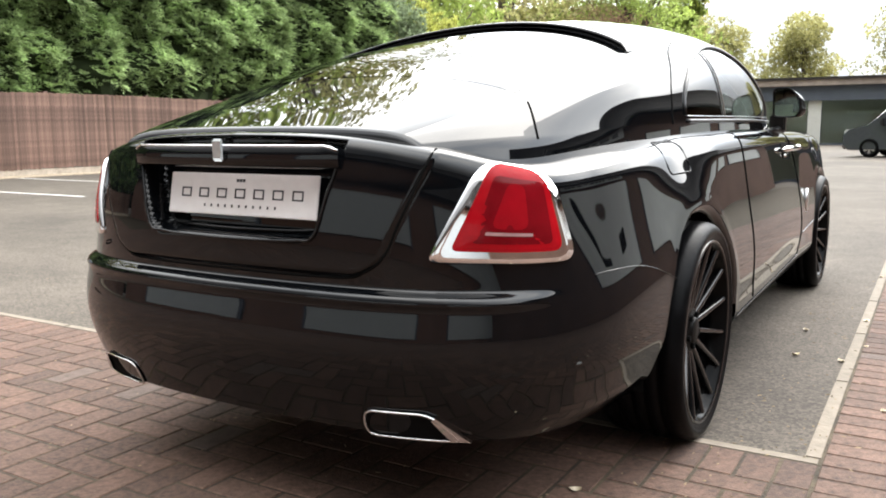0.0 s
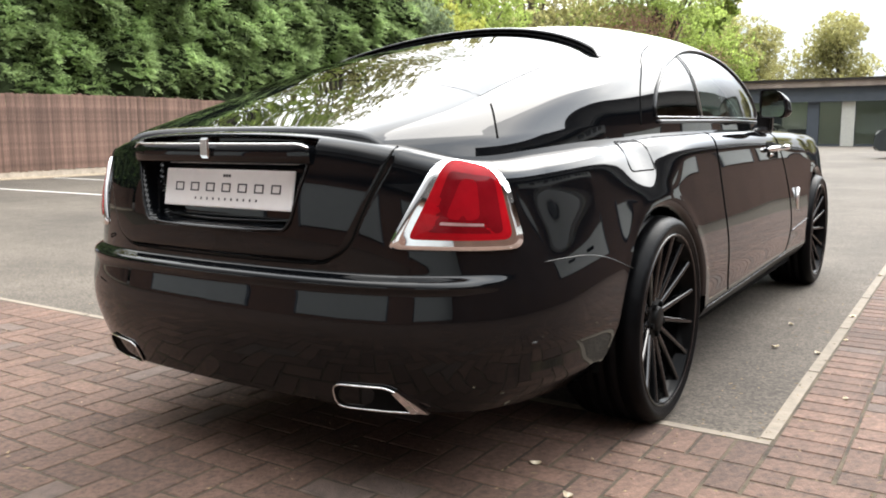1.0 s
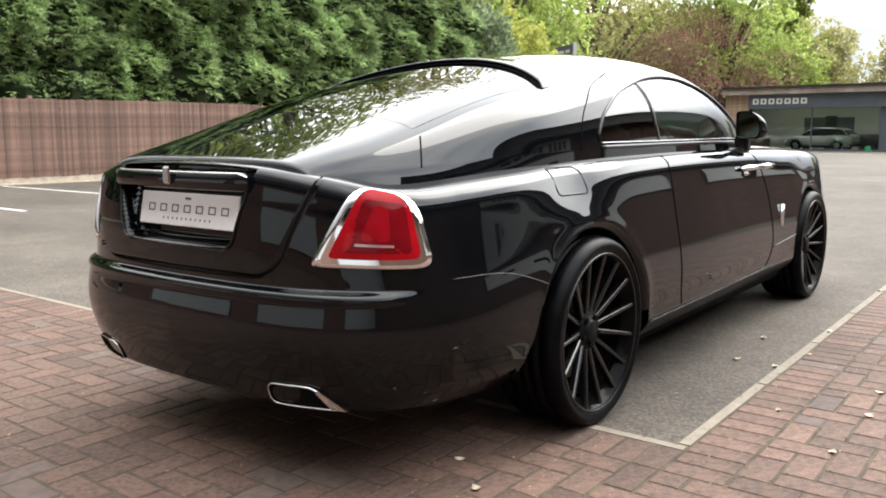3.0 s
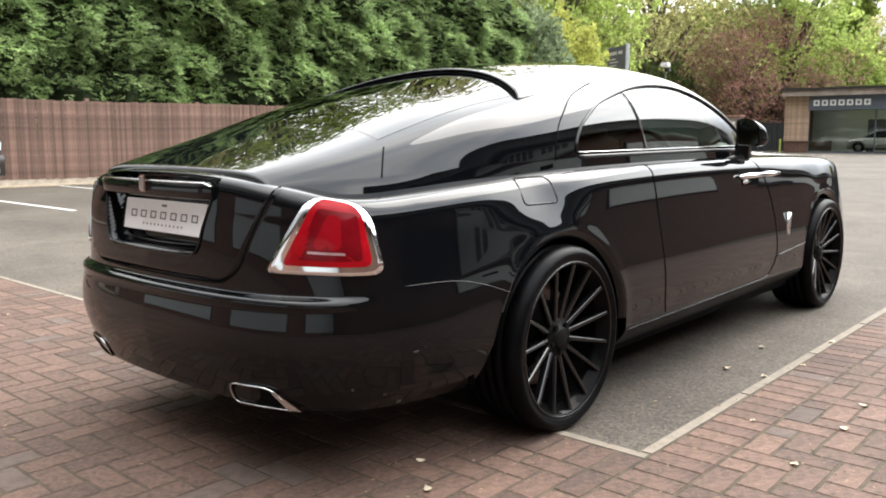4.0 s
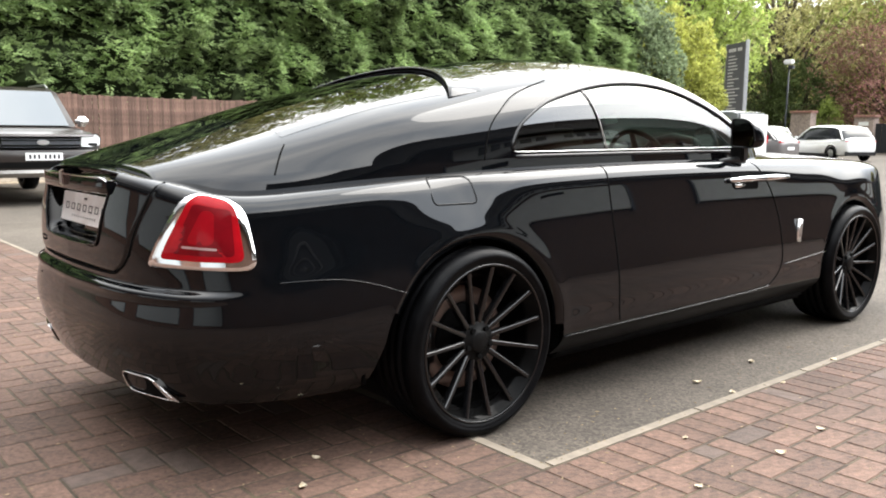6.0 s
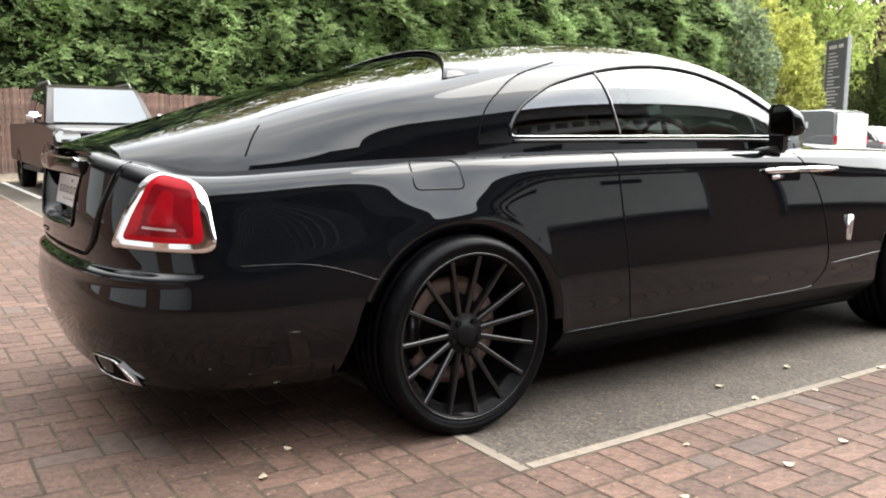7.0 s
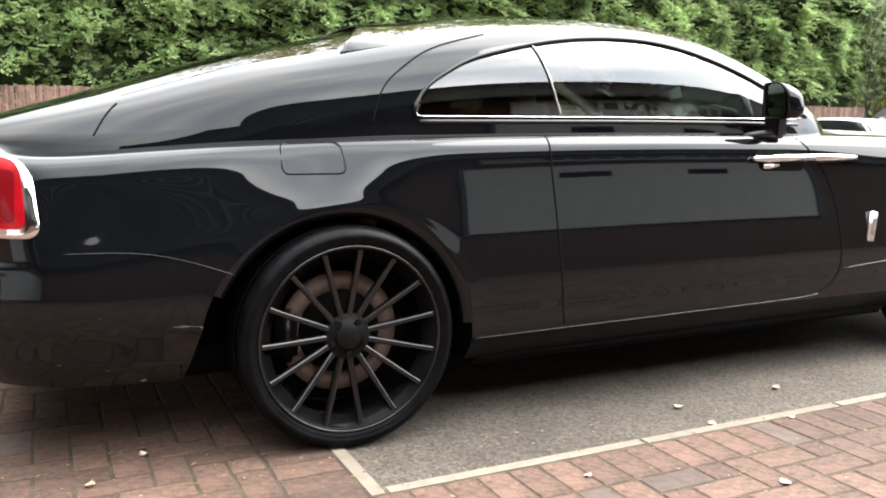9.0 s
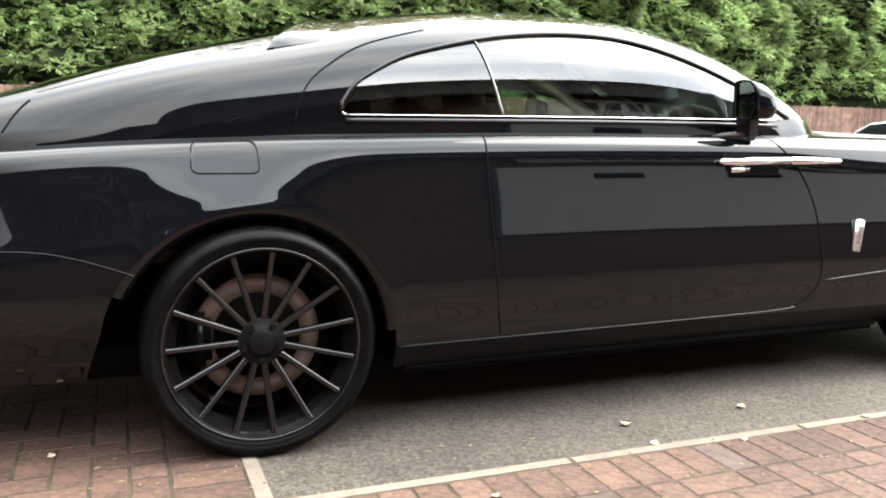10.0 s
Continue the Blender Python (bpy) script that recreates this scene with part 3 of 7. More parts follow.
for ob in (pane("quarter_window", 0.287, 0.36, 0.858, 0.784, PRIVACY, "dark tinted rear quarter glass"), pane("door_window", 0.866, 0.792, 2.17, 2.13, GLASS, "green tinted frameless door glass")):
    ob.visible_shadow = False
    m = mirrored(ob)
    m.visible_shadow = False
ys = np.concatenate([np.full(1, W0), np.linspace(W0 + 0.004, 2.18, 70)])
gasket = [(W0 + 0.0, float(win_low(W0)))] + [(y, float(win_high(y))) for y in ys[1:]]
p, n = on_glass(np.array([q[0] for q in gasket]), np.array([q[1] for q in gasket]))
mirrored(part("window_gasket", tubebm(p + n * 0.001, 0.007, 6), SATIN, car, "black rubber window gasket", True))
mirrored(line_on("window_trim", [(0.30, float(win_low(0.3)) - 0.002), (0.8, float(win_low(0.8)) - 0.002), (1.4, float(win_low(1.4)) - 0.002), (2.13, float(win_low(2.1)) - 0.002)], on_glass, 0.0017, CHROME, car, 0.002, label="bright chrome sill line"))
mirrored(line_on("window_trim", [(0.302, 1.064), (0.288, 1.08), (0.30, 1.112), (0.325, 1.15)], on_glass, 0.0017, CHROME, car, 0.003, 16, label="bright chrome sill line"))
mirrored(line_on("belt_strip", [(0.30, 1.047), (0.8, 1.052), (1.4, 1.056), (2.1, 1.054)], on_glass, 0.009, SATIN, car, -0.002, label="black belt strip"))
mirrored(line_on("window_divider", [(0.786, 1.331), (0.808, 1.26), (0.835, 1.165), (0.862, 1.07)], on_glass, 0.003, DULLMETAL, car, 0.001, 16, label="slim grey window divider"))
mirrored(line_on("pillar_seam", [(0.133, 1.035), (0.16, 1.12), (0.205, 1.185), (0.28, 1.242), (0.40, 1.305), (0.62, 1.366)], on_glass, 0.0026, GAP, car, 0.0002, 30))
mirrored(line_on("pillar_seam", [(0.1355, 1.035), (0.1625, 1.12), (0.2075, 1.185), (0.2825, 1.2395), (0.4025, 1.3025), (0.6215, 1.3635)], on_glass, 0.0011, PAINT, car, 0.0002, 30))

# joints of the doors, the filler flap, the bumper, the boot
door_keys = [(0.765, 1.045), (0.758, 0.95), (0.760, 0.85), (0.768, 0.7), (0.776, 0.55), (0.786, 0.42), (0.794, 0.34)]
mirrored(line_on("door_gap", door_keys, flank, 0.003, GAP, car, 0.0005))
front_keys = [(float(door_front(z)), z) for z in (0.345, 0.37, 0.42, 0.5, 0.6, 0.72, 0.84, 0.94, 1.03)]
mirrored(line_on("door_gap", front_keys, flank, 0.003, GAP, car, 0.0005))
mirrored(line_on("sill_line", [(0.43, 0.322), (0.8, 0.324), (1.2, 0.327), (1.6, 0.331), (1.95, 0.336), (2.08, 0.346)], flank, 0.0035, PAINT, car, 0.001, label="fine bright sill crease"))
mirrored(line_on("sill_gap", [(0.43, 0.327), (0.8, 0.329), (1.2, 0.332), (1.6, 0.336), (1.95, 0.341), (2.06, 0.349)], flank, 0.0028, GAP, car, 0.0))
mirrored(line_on("wing_line", [(2.22, 0.445), (2.4, 0.458), (2.55, 0.468), (2.68, 0.478)], flank, 0.003, PAINT, car, 0.001, 16))
flap = rounded([(-0.193, 0.977), (0.0, 0.980), (0.008, 0.880), (-0.197, 0.880)], 0.026)
mirrored(line_on("filler_flap_gap", flap, flank, 0.0019, GAP, car, 0.0, closed=True))
flap2 = rounded([(-0.190, 0.974), (-0.003, 0.977), (0.005, 0.883), (-0.194, 0.883)], 0.025)
line_on("filler_flap", flap2, flank, 0.0014, PAINT, car, 0.0008, closed=True, label="black fuel filler flap edge")
mirrored(line_on("bumper_gap", [(-0.82, 0.668), (-0.72, 0.669), (-0.6, 0.662), (-0.48, 0.634), (-0.36, 0.592)], flank, 0.0015, PAINT, car, 0.0008, 24, label="fine bumper joint"))
lid_keys = [(0.355, 0.668)] + [(float(lid_half(v)), v) for v in (0.674, 0.684, 0.70, 0.735, 0.79, 0.85, 0.91, 0.975)]
mirrored(line_on("boot_gap", lid_keys, tail_at, 0.0035, GAP, car, 0.0))
line_on("boot_gap", [(-0.36, 0.669), (-0.2, 0.667), (0, 0.667), (0.2, 0.667), (0.36, 0.669)], tail_at, 0.0035, GAP, car, 0.0)
xs = np.linspace(0, 1, 14)
seam_a = [(0.665 - 0.065 * t, -0.712 + 0.074 * t) for t in np.linspace(0, 1, 10)]
p, n = roof_xy(np.array([q[0] for q in seam_a]), np.array([q[1] for q in seam_a]))
mirrored(part("boot_gap", tubebm(p + n * 0.0005, 0.003, 6), GAP, car, "", True))
seam_b = np.linspace(-0.6, 0.6, 50)
p, n = roof_xy(seam_b, -0.632 + 0.02 * (1 - (seam_b / 0.6) ** 2))
part("boot_gap", tubebm(p - n * 0.0006, 0.0008, 6), GAP, car, "", True)

# rear screen, the roof's lip over it, and the windscreen
def over(outline):
    return [np.array(q, float) for q in outline]


top_arc = [(x, 0.075 + 0.21 * (1 - (x / 0.60) ** 2)) for x in np.linspace(0.60, -0.60, 30)]
bot_arc = [(x, -0.622 + 0.02 * (1 - (x / 0.56) ** 2)) for x in np.linspace(-0.555, 0.555, 24)]
left_e = [(-0.60 + 0.045 * t, 0.075 - 0.68 * t) for t in np.linspace(0, 1, 16)[1:-1]]
right_e = [(-x, y) for x, y in left_e[::-1]]
patch("rear_window", over(top_arc + left_e + bot_arc + right_e), roof_xy, 0.001, REARGLASS, car, "dark sloping rear screen", rings=16)
lx = np.linspace(-0.635, 0.635, 70)
le = 0.085 + 0.225 * (1 - (lx / 0.635) ** 2)
lipP, lipN = [], []
for dy, up in ((0.16, 0.0006), (0.10, 0.007), (0.04, 0.016), (0.010, 0.020), (-0.004, 0.0195), (-0.008, 0.015), (-0.004, 0.009), (0.010, -0.002)):
    p, n = roof_xy(lx, le + dy)
    fade = smooth(0.635 - np.abs(lx), -0.012, 0.04)[:, None]
    lipP.append(p + n * (up * fade + 0.0004))
    lipN.append(n)
lipP = np.transpose(np.array(lipP), (1, 0, 2))
bm = bmesh.new()
vv = [[bm.verts.new(q) for q in row] for row in lipP]
for a, b in zip(vv, vv[1:]):
    for j in range(len(a) - 1):
        bm.faces.new((a[j], a[j + 1], b[j + 1], b[j]))
bmesh.ops.recalc_face_normals(bm, faces=bm.faces)
part("roof_lip", bm, PAINT, car, "black lip over the rear screen", True)
# a black strip below the lip paints in the shade of its underside
under_lip = [roof_xy(lx, le + dy) for dy in (-0.014, -0.008, 0.012)]
bm = bmesh.new()
vv = [[bm.verts.new(q) for q in p + n * up] for (p, n), up in zip(under_lip, (0.0015, 0.0035, 0.004))]
for a, b in zip(vv, vv[1:]):
    for j in range(len(a) - 1):
        bm.faces.new((a[j], a[j + 1], b[j + 1], b[j]))
part("screen_seal", bm, GAP, car, "dark strip for the shaded gap under the roof lip", True)
screen_o = [(x, 1.74 - 0.10 * (x / 0.55) ** 2 + 0.16 * (x / 0.55) ** 4) for x in np.linspace(-0.55, 0.55, 24)] + [(0.60, 2.0), (0.60, 2.2), (0.50, 2.4), (0.3, 2.58), (0.0, 2.66), (-0.3, 2.58), (-0.5, 2.4), (-0.6, 2.2), (-0.6, 2.0)]
ws = patch("windscreen", over(screen_o), roof_xy, 0.002, GLASS, car, "curved glass windscreen", rings=10)
ws.visible_shadow = False

# bonnet: from the wings' upper edges to a crown along the middle
bu, bt = np.meshgrid(np.linspace(-1, 1, 44), np.linspace(0, 1, 50), indexing="ij")
by = (2.62 - 0.24 * np.abs(bu) ** 2.2) + bt * (3.78 - 2.62 + 0.24 * np.abs(bu) ** 2.2)
edge = shell(at_y(by), np.full(by.shape, 1.05))
crest = np.interp(by, [2.2, 2.5, 3.06, 3.56, 3.85], [1.064, 1.052, 1.032, 1.004, 0.965])
bP = np.stack([bu * edge[..., 0], by, edge[..., 2] + 0.002 + np.maximum(crest - edge[..., 2], 0.015) * (1 - np.abs(bu) ** 2.2)], -1)
bN = np.cross(np.gradient(bP, axis=0), np.gradient(bP, axis=1))
bN /= np.linalg.norm(bN, axis=-1, keepdims=True)
keep_faces("bonnet", bP, bN, np.ones((43, 49), bool), SILVERPAINT, car, "long silver bonnet")
part("scuttle", boxbm(-0.66, 0.66, 2.24, 2.66, 0.985, 1.0), SATIN, car, "black panel under the windscreen")

# tail lamps in chrome frames
frame_c = [(float(at_x(0.58)), 0.720), (float(at_y(-0.878)), 0.720), (float(at_y(-0.916)), 0.988), (float(at_x(0.705)), 1.003)]
lens_c = [(float(at_x(0.634)), 0.752), (float(at_y(-0.916)), 0.750), (float(at_y(-0.942)), 0.983), (float(at_x(0.728)), 1.000)]


def within(corners, a, b, c, d):
    """An outline inside another: shares of its width and height."""
    (x0, y0), (x1, y1), (x2, y2), (x3, y3) = corners
    f = lambda u, v: (x0 + (x1 - x0) * u + (x3 - x0) * v + (x2 - x1 - x3 + x0) * u * v, y0 + (y1 - y0) * u + (y3 - y0) * v + (y2 - y1 - y3 + y0) * u * v)
    return [f(a, c), f(b, c), f(b, d), f(a, d)]


def shell_z(s, z):
    v = np.array([level_of(a, b) for a, b in zip(np.atleast_1d(s), np.atleast_1d(z))])
    return on_shell(s, v)


for mir in (False, True):
    lamp = patch("tail_lamp", rounded(frame_c, (0.03, 0.05, 0.085, 0.075)), on_shell, 0.007, CHROME, car, "tail lamp with a chrome frame", 7, 0.0, mir, True)
    patch("lens", rounded(lens_c, (0.022, 0.035, 0.06, 0.055)), on_shell, 0.0085, REDLENS, lamp, "glossy red lamp lens", 8, 0.004, mir)
    patch("inner_shade", rounded(within(lens_c, 0.13, 0.90, 0.09, 0.86), 0.02), on_shell, 0.0109, REDDEEP, lamp, "darker red inner lens", 8, 0.002, mir)
    patch("reflector", rounded([(a, b) for a, b in (within(lens_c, 0.27, 0.66, 0.26, 0.5)[:2] + within(lens_c, 0.36, 0.60, 0.26, 0.80)[2:])], 0.03), on_shell, 0.0129, REDHOT, lamp, "bright red reflector", 8, 0.0003, mir)
    patch("light_bar", rounded(within(lens_c, 0.24, 0.70, 0.185, 0.222), 0.002), on_shell, 0.0131, CLEAR, lamp, "clear pale light bar", 3, 0.0, mir)

# exhaust tips
for sx in (1, -1):
    o = rounded([(0.412, 0.350), (0.582, 0.354), (0.634, 0.281), (0.402, 0.277)], (0.03, 0.035, 0.012, 0.03))
    skin = shell_z([float(at_x(q[0])) for q in o], [q[1] for q in o])
    ring = [(sx * q[0], float(w[1]) - 0.004, q[1]) for q, w in zip(o, skin[0])]
    tip = part("exhaust_tip", tubebm(ring, 0.0030, 8, True), CHROME, car, "chrome framed exhaust outlet", True)
    bm = bmesh.new()
    r0 = [bm.verts.new(q) for q in ring]
    r1 = [bm.verts.new((q[0] * 0.985 + sx * 0.004, q[1] + 0.10, q[2] * 0.99 + 0.004)) for q in ring]
    for j in range(len(ring)):
        bm.faces.new((r0[j], r0[(j + 1) % len(ring)], r1[(j + 1) % len(ring)], r1[j]))
    bm.faces.new(r1)
    part("outlet", bm, PLASTIC, tip, "dark hollow outlet")
    # a flat black face closes the outlet, standing in for shade inside
    bm = bmesh.new()
    r2 = [bm.verts.new((q[0], q[1] + 0.004, q[2])) for q in ring]
    bm.faces.new(r2)
    part("mesh_insert", bm, GAP, tip)
    bm = bmesh.new()
    wedge = [(0.580, 0.338), (0.592, 0.346), (0.655, 0.2795), (0.612, 0.2805)]
    skin = shell_z([float(at_x(q[0])) for q in wedge], [q[1] for q in wedge])
    front = [bm.verts.new((sx * q[0], float(w[1]) - 0.007, q[1])) for q, w in zip(wedge, skin[0])]
    back = [bm.verts.new((v.co.x, v.co.y + 0.012, v.co.z)) for v in front]
    bm.faces.new(front)
    for j in range(4):
        bm.faces.new((front[j], front[(j + 1) % 4], back[(j + 1) % 4], back[j]))
    bmesh.ops.recalc_face_normals(bm, faces=bm.faces)
    part("tip_flare", bm, CHROME, tip, "broad polished outer edge")

# number plate, the bar above it and its emblem
bow = lambda x: 0.17 * x * x - 0.018
bm = bmesh.new()
rows = []
for x in np.linspace(-0.352, 0.352, 23):
    e = max(0.0, (abs(x) - 0.325) / 0.027)
    prof = [(-1.13, 0.984 - 0.010 * e), (-1.158, 0.984 - 0.010 * e), (-1.167 + 0.006 * e, 0.976 - 0.012 * e), (-1.169 + 0.008 * e, 0.95), (-1.166 + 0.008 * e, 0.934), (-1.156 + 0.004 * e, 0.928), (-1.12, 0.928)]
    rows.append([bm.verts.new((x, y + bow(x), z)) for y, z in prof])
for a, b in zip(rows, rows[1:]):
    for q in range(6):
        bm.faces.new((a[q], b[q], b[q + 1], a[q + 1]))
bm.faces.new(rows[0])
bm.faces.new(rows[-1][::-1])
bmesh.ops.recalc_face_normals(bm, faces=bm.faces)
bar = part("plate_bar", bm, PAINT, car, "black garnish bar over the plate", True)
bar.data.set_sharp_from_angle(angle=radians(50))
part("bar_trim", tubebm([(x, -1.166 + bow(x) + 0.006 * max(0.0, (abs(x) - 0.325) / 0.027), 0.983 - 0.012 * max(0.0, (abs(x) - 0.325) / 0.027)) for x in np.linspace(-0.35, 0.35, 50)], 0.0026, 6), CHROME, bar, "thin chrome edge", True)
emblem = part("emblem", boxbm(-0.017, 0.017, -1.199, -1.15, 0.943, 1.0, 0.004), CHROME, bar, "chrome upright emblem")
part("emblem_face", boxbm(-0.0125, 0.0125, -1.2005, -1.198, 0.951, 0.994), DULLMETAL, emblem)
lip_half = [(0.355, 0.955), (0.334, 0.89), (0.315, 0.83), (0.300, 0.785), (0.284, 0.763), (0.25, 0.752), (0.13, 0.749)]
lip_pts = [(-x, z) for x, z in lip_half] + [(0, 0.748)] + lip_half[::-1]
line_on("recess_lip", lip_pts, tail_at, 0.0045, PAINT, boot, 0.003, 90, label="glossy rim of the plate recess")
line_on("recess_step", [(q[0] * 0.95, q[1] + 0.015) for q in lip_pts[3:-3]], tail_at, 0.004, PAINT, boot, 0.006, 50)
plate = part("number_plate", boxbm(-0.262, 0.262, -1.148, -1.143, -0.0555, 0.0555, 0.002), PLATE, car, "white show plate with dark bars for writing")
tilt = Matrix.Translation((0, -1.120, 0.8535)) @ Matrix.Rotation(radians(-10.5), 4, "X") @ Matrix.Translation((0, 1.145, 0))
plate.data.transform(tilt)
for i in range(7):
    x = -0.197 + i * 0.0657
    bm = bmesh.new()
    for x0, x1, z0, z1 in ((-0.018, 0.018, 0.0115, 0.0155), (-0.018, 0.018, -0.0105, -0.0065), (-0.018, -0.0135, -0.0065, 0.0115), (0.0135, 0.018, -0.0065, 0.0115)):
        boxbm(x + x0, x + x1, -1.1492, -1.1482, z0, z1, bm=bm)
    o = part("character_bar", bm, INK, plate)
    o.data.transform(tilt)
for i in range(11):
    x = -0.125 + i * 0.025
    o = part("small_bar", boxbm(x - 0.0025, x + 0.0025, -1.1492, -1.1482, -0.035, -0.0275), INK, plate)
    o.data.transform(tilt)
for x in (-0.011, 0, 0.011):
    o = part("small_bar", boxbm(x - 0.004, x + 0.004, -1.1492, -1.1482, 0.033, 0.041), INK, plate)
    o.data.transform(tilt)

# door handles, wing emblems, mirrors
for sx in (1, -1):
    p, n = flank(np.array([1.705, 1.722, 1.87, 2.02, 2.034, 2.17, 2.30, 2.315]), np.full(8, 0.912))
    q = p + n * np.array([[0.012], [0.018], [0.026], [0.03], [0.03], [0.026], [0.013], [0.010]])
    m = np.array([sx, 1, 1])
    # no recess is cut: a flat black patch stands in for its shade
    pocket = rounded([(1.728, 0.950), (1.885, 0.952), (2.0, 0.930), (2.0, 0.862), (1.752, 0.866)], 0.03)
    patch("handle_pocket", pocket, flank, 0.0015, GAP, door_r if sx > 0 else door_l, "flat dark patch for the shade in the handle pocket", 4, 0.0, sx < 0)
    part("door_handle", tubebm(q[:4] * m, [0.005, 0.0135, 0.0155, 0.0155], 10, flat=0.95), CHROME, door_r if sx > 0 else door_l, "chrome door handle", True)
    part("handle_trim", tubebm(q[4:] * m, [0.0155, 0.0148, 0.012, 0.004], 10, flat=0.95), CHROME, car, "chrome handle extension", True)
    p2, n2 = flank(np.array([1.765, 1.85]), np.array([0.882, 0.884]))
    part("lock_cover", tubebm((p2 + n2 * 0.006) * m, 0.011, 8, flat=0.6), CHROME, door_r if sx > 0 else door_l, "small chrome lock cover", True)
    p3, n3 = flank(np.array([2.387]), np.array([0.617]))
    seat_m = Matrix.Translation(Vector(p3[0] * m)) @ Matrix.Rotation(radians(-7), 4, "X")
    em = part("wing_emblem", boxbm(min(sx * 0.009, -sx * 0.006), max(sx * 0.009, -sx * 0.006), -0.021, 0.021, -0.066, 0.066, 0.003, m=seat_m), SATINCHROME, car, "upright chrome wing emblem", True)
    part("emblem_face", boxbm(sx * 0.0095 - 0.0006, sx * 0.0095 + 0.0006, -0.012, 0.012, -0.035, 0.040, m=seat_m), DULLMETAL, em)
    # a shell with a straight inner edge and a pointed outer end, domed to the front and open to the rear
    rim_o = rounded([(0.826, 1.076), (0.823, 1.220), (0.902, 1.224), (0.944, 1.184), (0.958, 1.108), (0.942, 1.074)], (0.018, 0.022, 0.04, 0.05, 0.03, 0.02))
    mid_x, mid_z, count = 0.886, 1.146, len(rim_o)
    bm = bmesh.new()
    rings = []
    for i in range(10):
        f = i / 9
        k = math.cos(f * math.pi / 2 * 0.95) ** 0.5
        ring = []
        for px, pz in rim_o:
            out = max(0.0, (px - mid_x) / 0.07)
            ring.append(bm.verts.new((sx * (mid_x + (px - mid_x) * k + 0.034 * out * math.sin(min(1.0, f * 1.7) * math.pi / 2) * k), 1.820 + 0.098 * math.sin(f * math.pi / 2), mid_z - 0.012 * f + (pz - mid_z) * k)))
        rings.append(ring)
    for a, b in zip(rings, rings[1:]):
        for j in range(count):
            bm.faces.new((a[j], a[(j + 1) % count], b[(j + 1) % count], b[j]))
    bm.faces.new(rings[-1])
    inner = [bm.verts.new((sx * (mid_x + (px - mid_x) * 0.89), 1.828, mid_z + (pz - mid_z) * 0.91)) for px, pz in rim_o]
    for j in range(count):
        bm.faces.new((rings[0][j], inner[j], inner[(j + 1) % count], rings[0][(j + 1) % count]))
    ring0 = [v.co.copy() for v in inner]
    bmesh.ops.recalc_face_normals(bm, faces=bm.faces)
    mirror = part("door_mirror", bm, PAINT, car, "black door mirror on a stalk", True)
    bm = bmesh.new()
    bm.faces.new([bm.verts.new((q.x, 1.827 - sx * (q.x - sx * mid_x) * 0.10, q.z)) for q in ring0])
    part("mirror_glass", bm, DARKMIRROR, mirror, "dark tinted mirror glass")
    part("mirror_neck", boxbm(min(sx * 0.808, sx * 0.885), max(sx * 0.808, sx * 0.885), 1.846, 1.902, 1.003, 1.09, 0.008), SATIN, mirror, "black mirror stalk")
    part("mirror_foot", tubebm([(sx * 0.80, 1.715, 1.004), (sx * 0.825, 1.77, 1.008), (sx * 0.85, 1.84, 1.012), (sx * 0.865, 1.89, 1.014)], [0.003, 0.014, 0.018, 0.022], 8), SATIN, mirror, "", True)

# turned-in lips of the wheel arches
for yc in (0.0, 3.112):
    for sx in (1, -1):
        th = np.linspace(0.44 if yc < 1 else 0.06, math.pi - 0.06, 60)
        a = np.where(np.cos(th) > 0, 0.468, 0.425)
        yo, zo = yc - a * np.cos(th), 0.355 + 0.425 * np.sin(th)
        out, nor = flank(yo, zo)
        rings = []
        for k, dip in ((0.0, 0.0015), (0.010, 0.002), (0.032, 0.013), (0.036, 0.03)):
            q = out - nor * dip
            q = np.stack([q[:, 0], yc - (a - k) * np.cos(th), 0.355 + (0.425 - k) * np.sin(th)], -1)
            rings.append(q * np.array([sx, 1, 1]))
        bm = bmesh.new()
        rr_ = [[bm.verts.new(v) for v in q] for q in rings]
        for p0, p1 in zip(rr_, rr_[1:]):
            for j in range(59):
                bm.faces.new((p0[j], p0[j + 1], p1[j + 1], p1[j]))
        bmesh.ops.recalc_face_normals(bm, faces=bm.faces)
        part("arch_lip", bm, PAINT, car, "dark turned-in arch edge", True)

# wheel arches, floor pan and cabin
for yc in (0.0, 3.112):
    for sx in (1, -1):
        bm = bmesh.new()
        rings = []
        for x, r in ((0.60, 0.02), (0.60, 0.44), (0.70, 0.462), (0.905, 0.462)):
            rings.append([bm.verts.new((sx * x, yc + r * 1.06 * math.cos(t) - 0.03, 0.355 + r * 0.985 * math.sin(t))) for t in np.linspace(-0.22, math.pi + 0.14, 30)])
        for a, b in zip(rings, rings[1:]):
            for j in range(29):
                bm.faces.new((a[j], a[j + 1], b[j + 1], b[j]))
        bmesh.ops.recalc_face_normals(bm, faces=bm.faces)
        part("wheel_arch_liner", bm, GAP, car, "black wheel arch liner", True)
bm = boxbm(-0.62, 0.62, -0.7, 3.8, 0.20, 0.34, 0.03)
boxbm(-0.87, 0.87, 0.46, 2.62, 0.20, 0.33, 0.02, bm)
part("underbody", bm, GAP, car, "black floor pan")
part("cabin_floor", boxbm(-0.76, 0.76, -0.5, 2.6, 0.6, 0.64), DARKTRIM, car)
part("parcel_shelf", boxbm(-0.58, 0.58, -0.42, 0.45, 0.96, 0.98), DARKTRIM, car, "dark parcel shelf")
dash = part("dashboard", boxbm(-0.56, 0.56, 1.98, 2.28, 0.85, 1.07, 0.05), DARKTRIM, car, "dark dashboard", True)
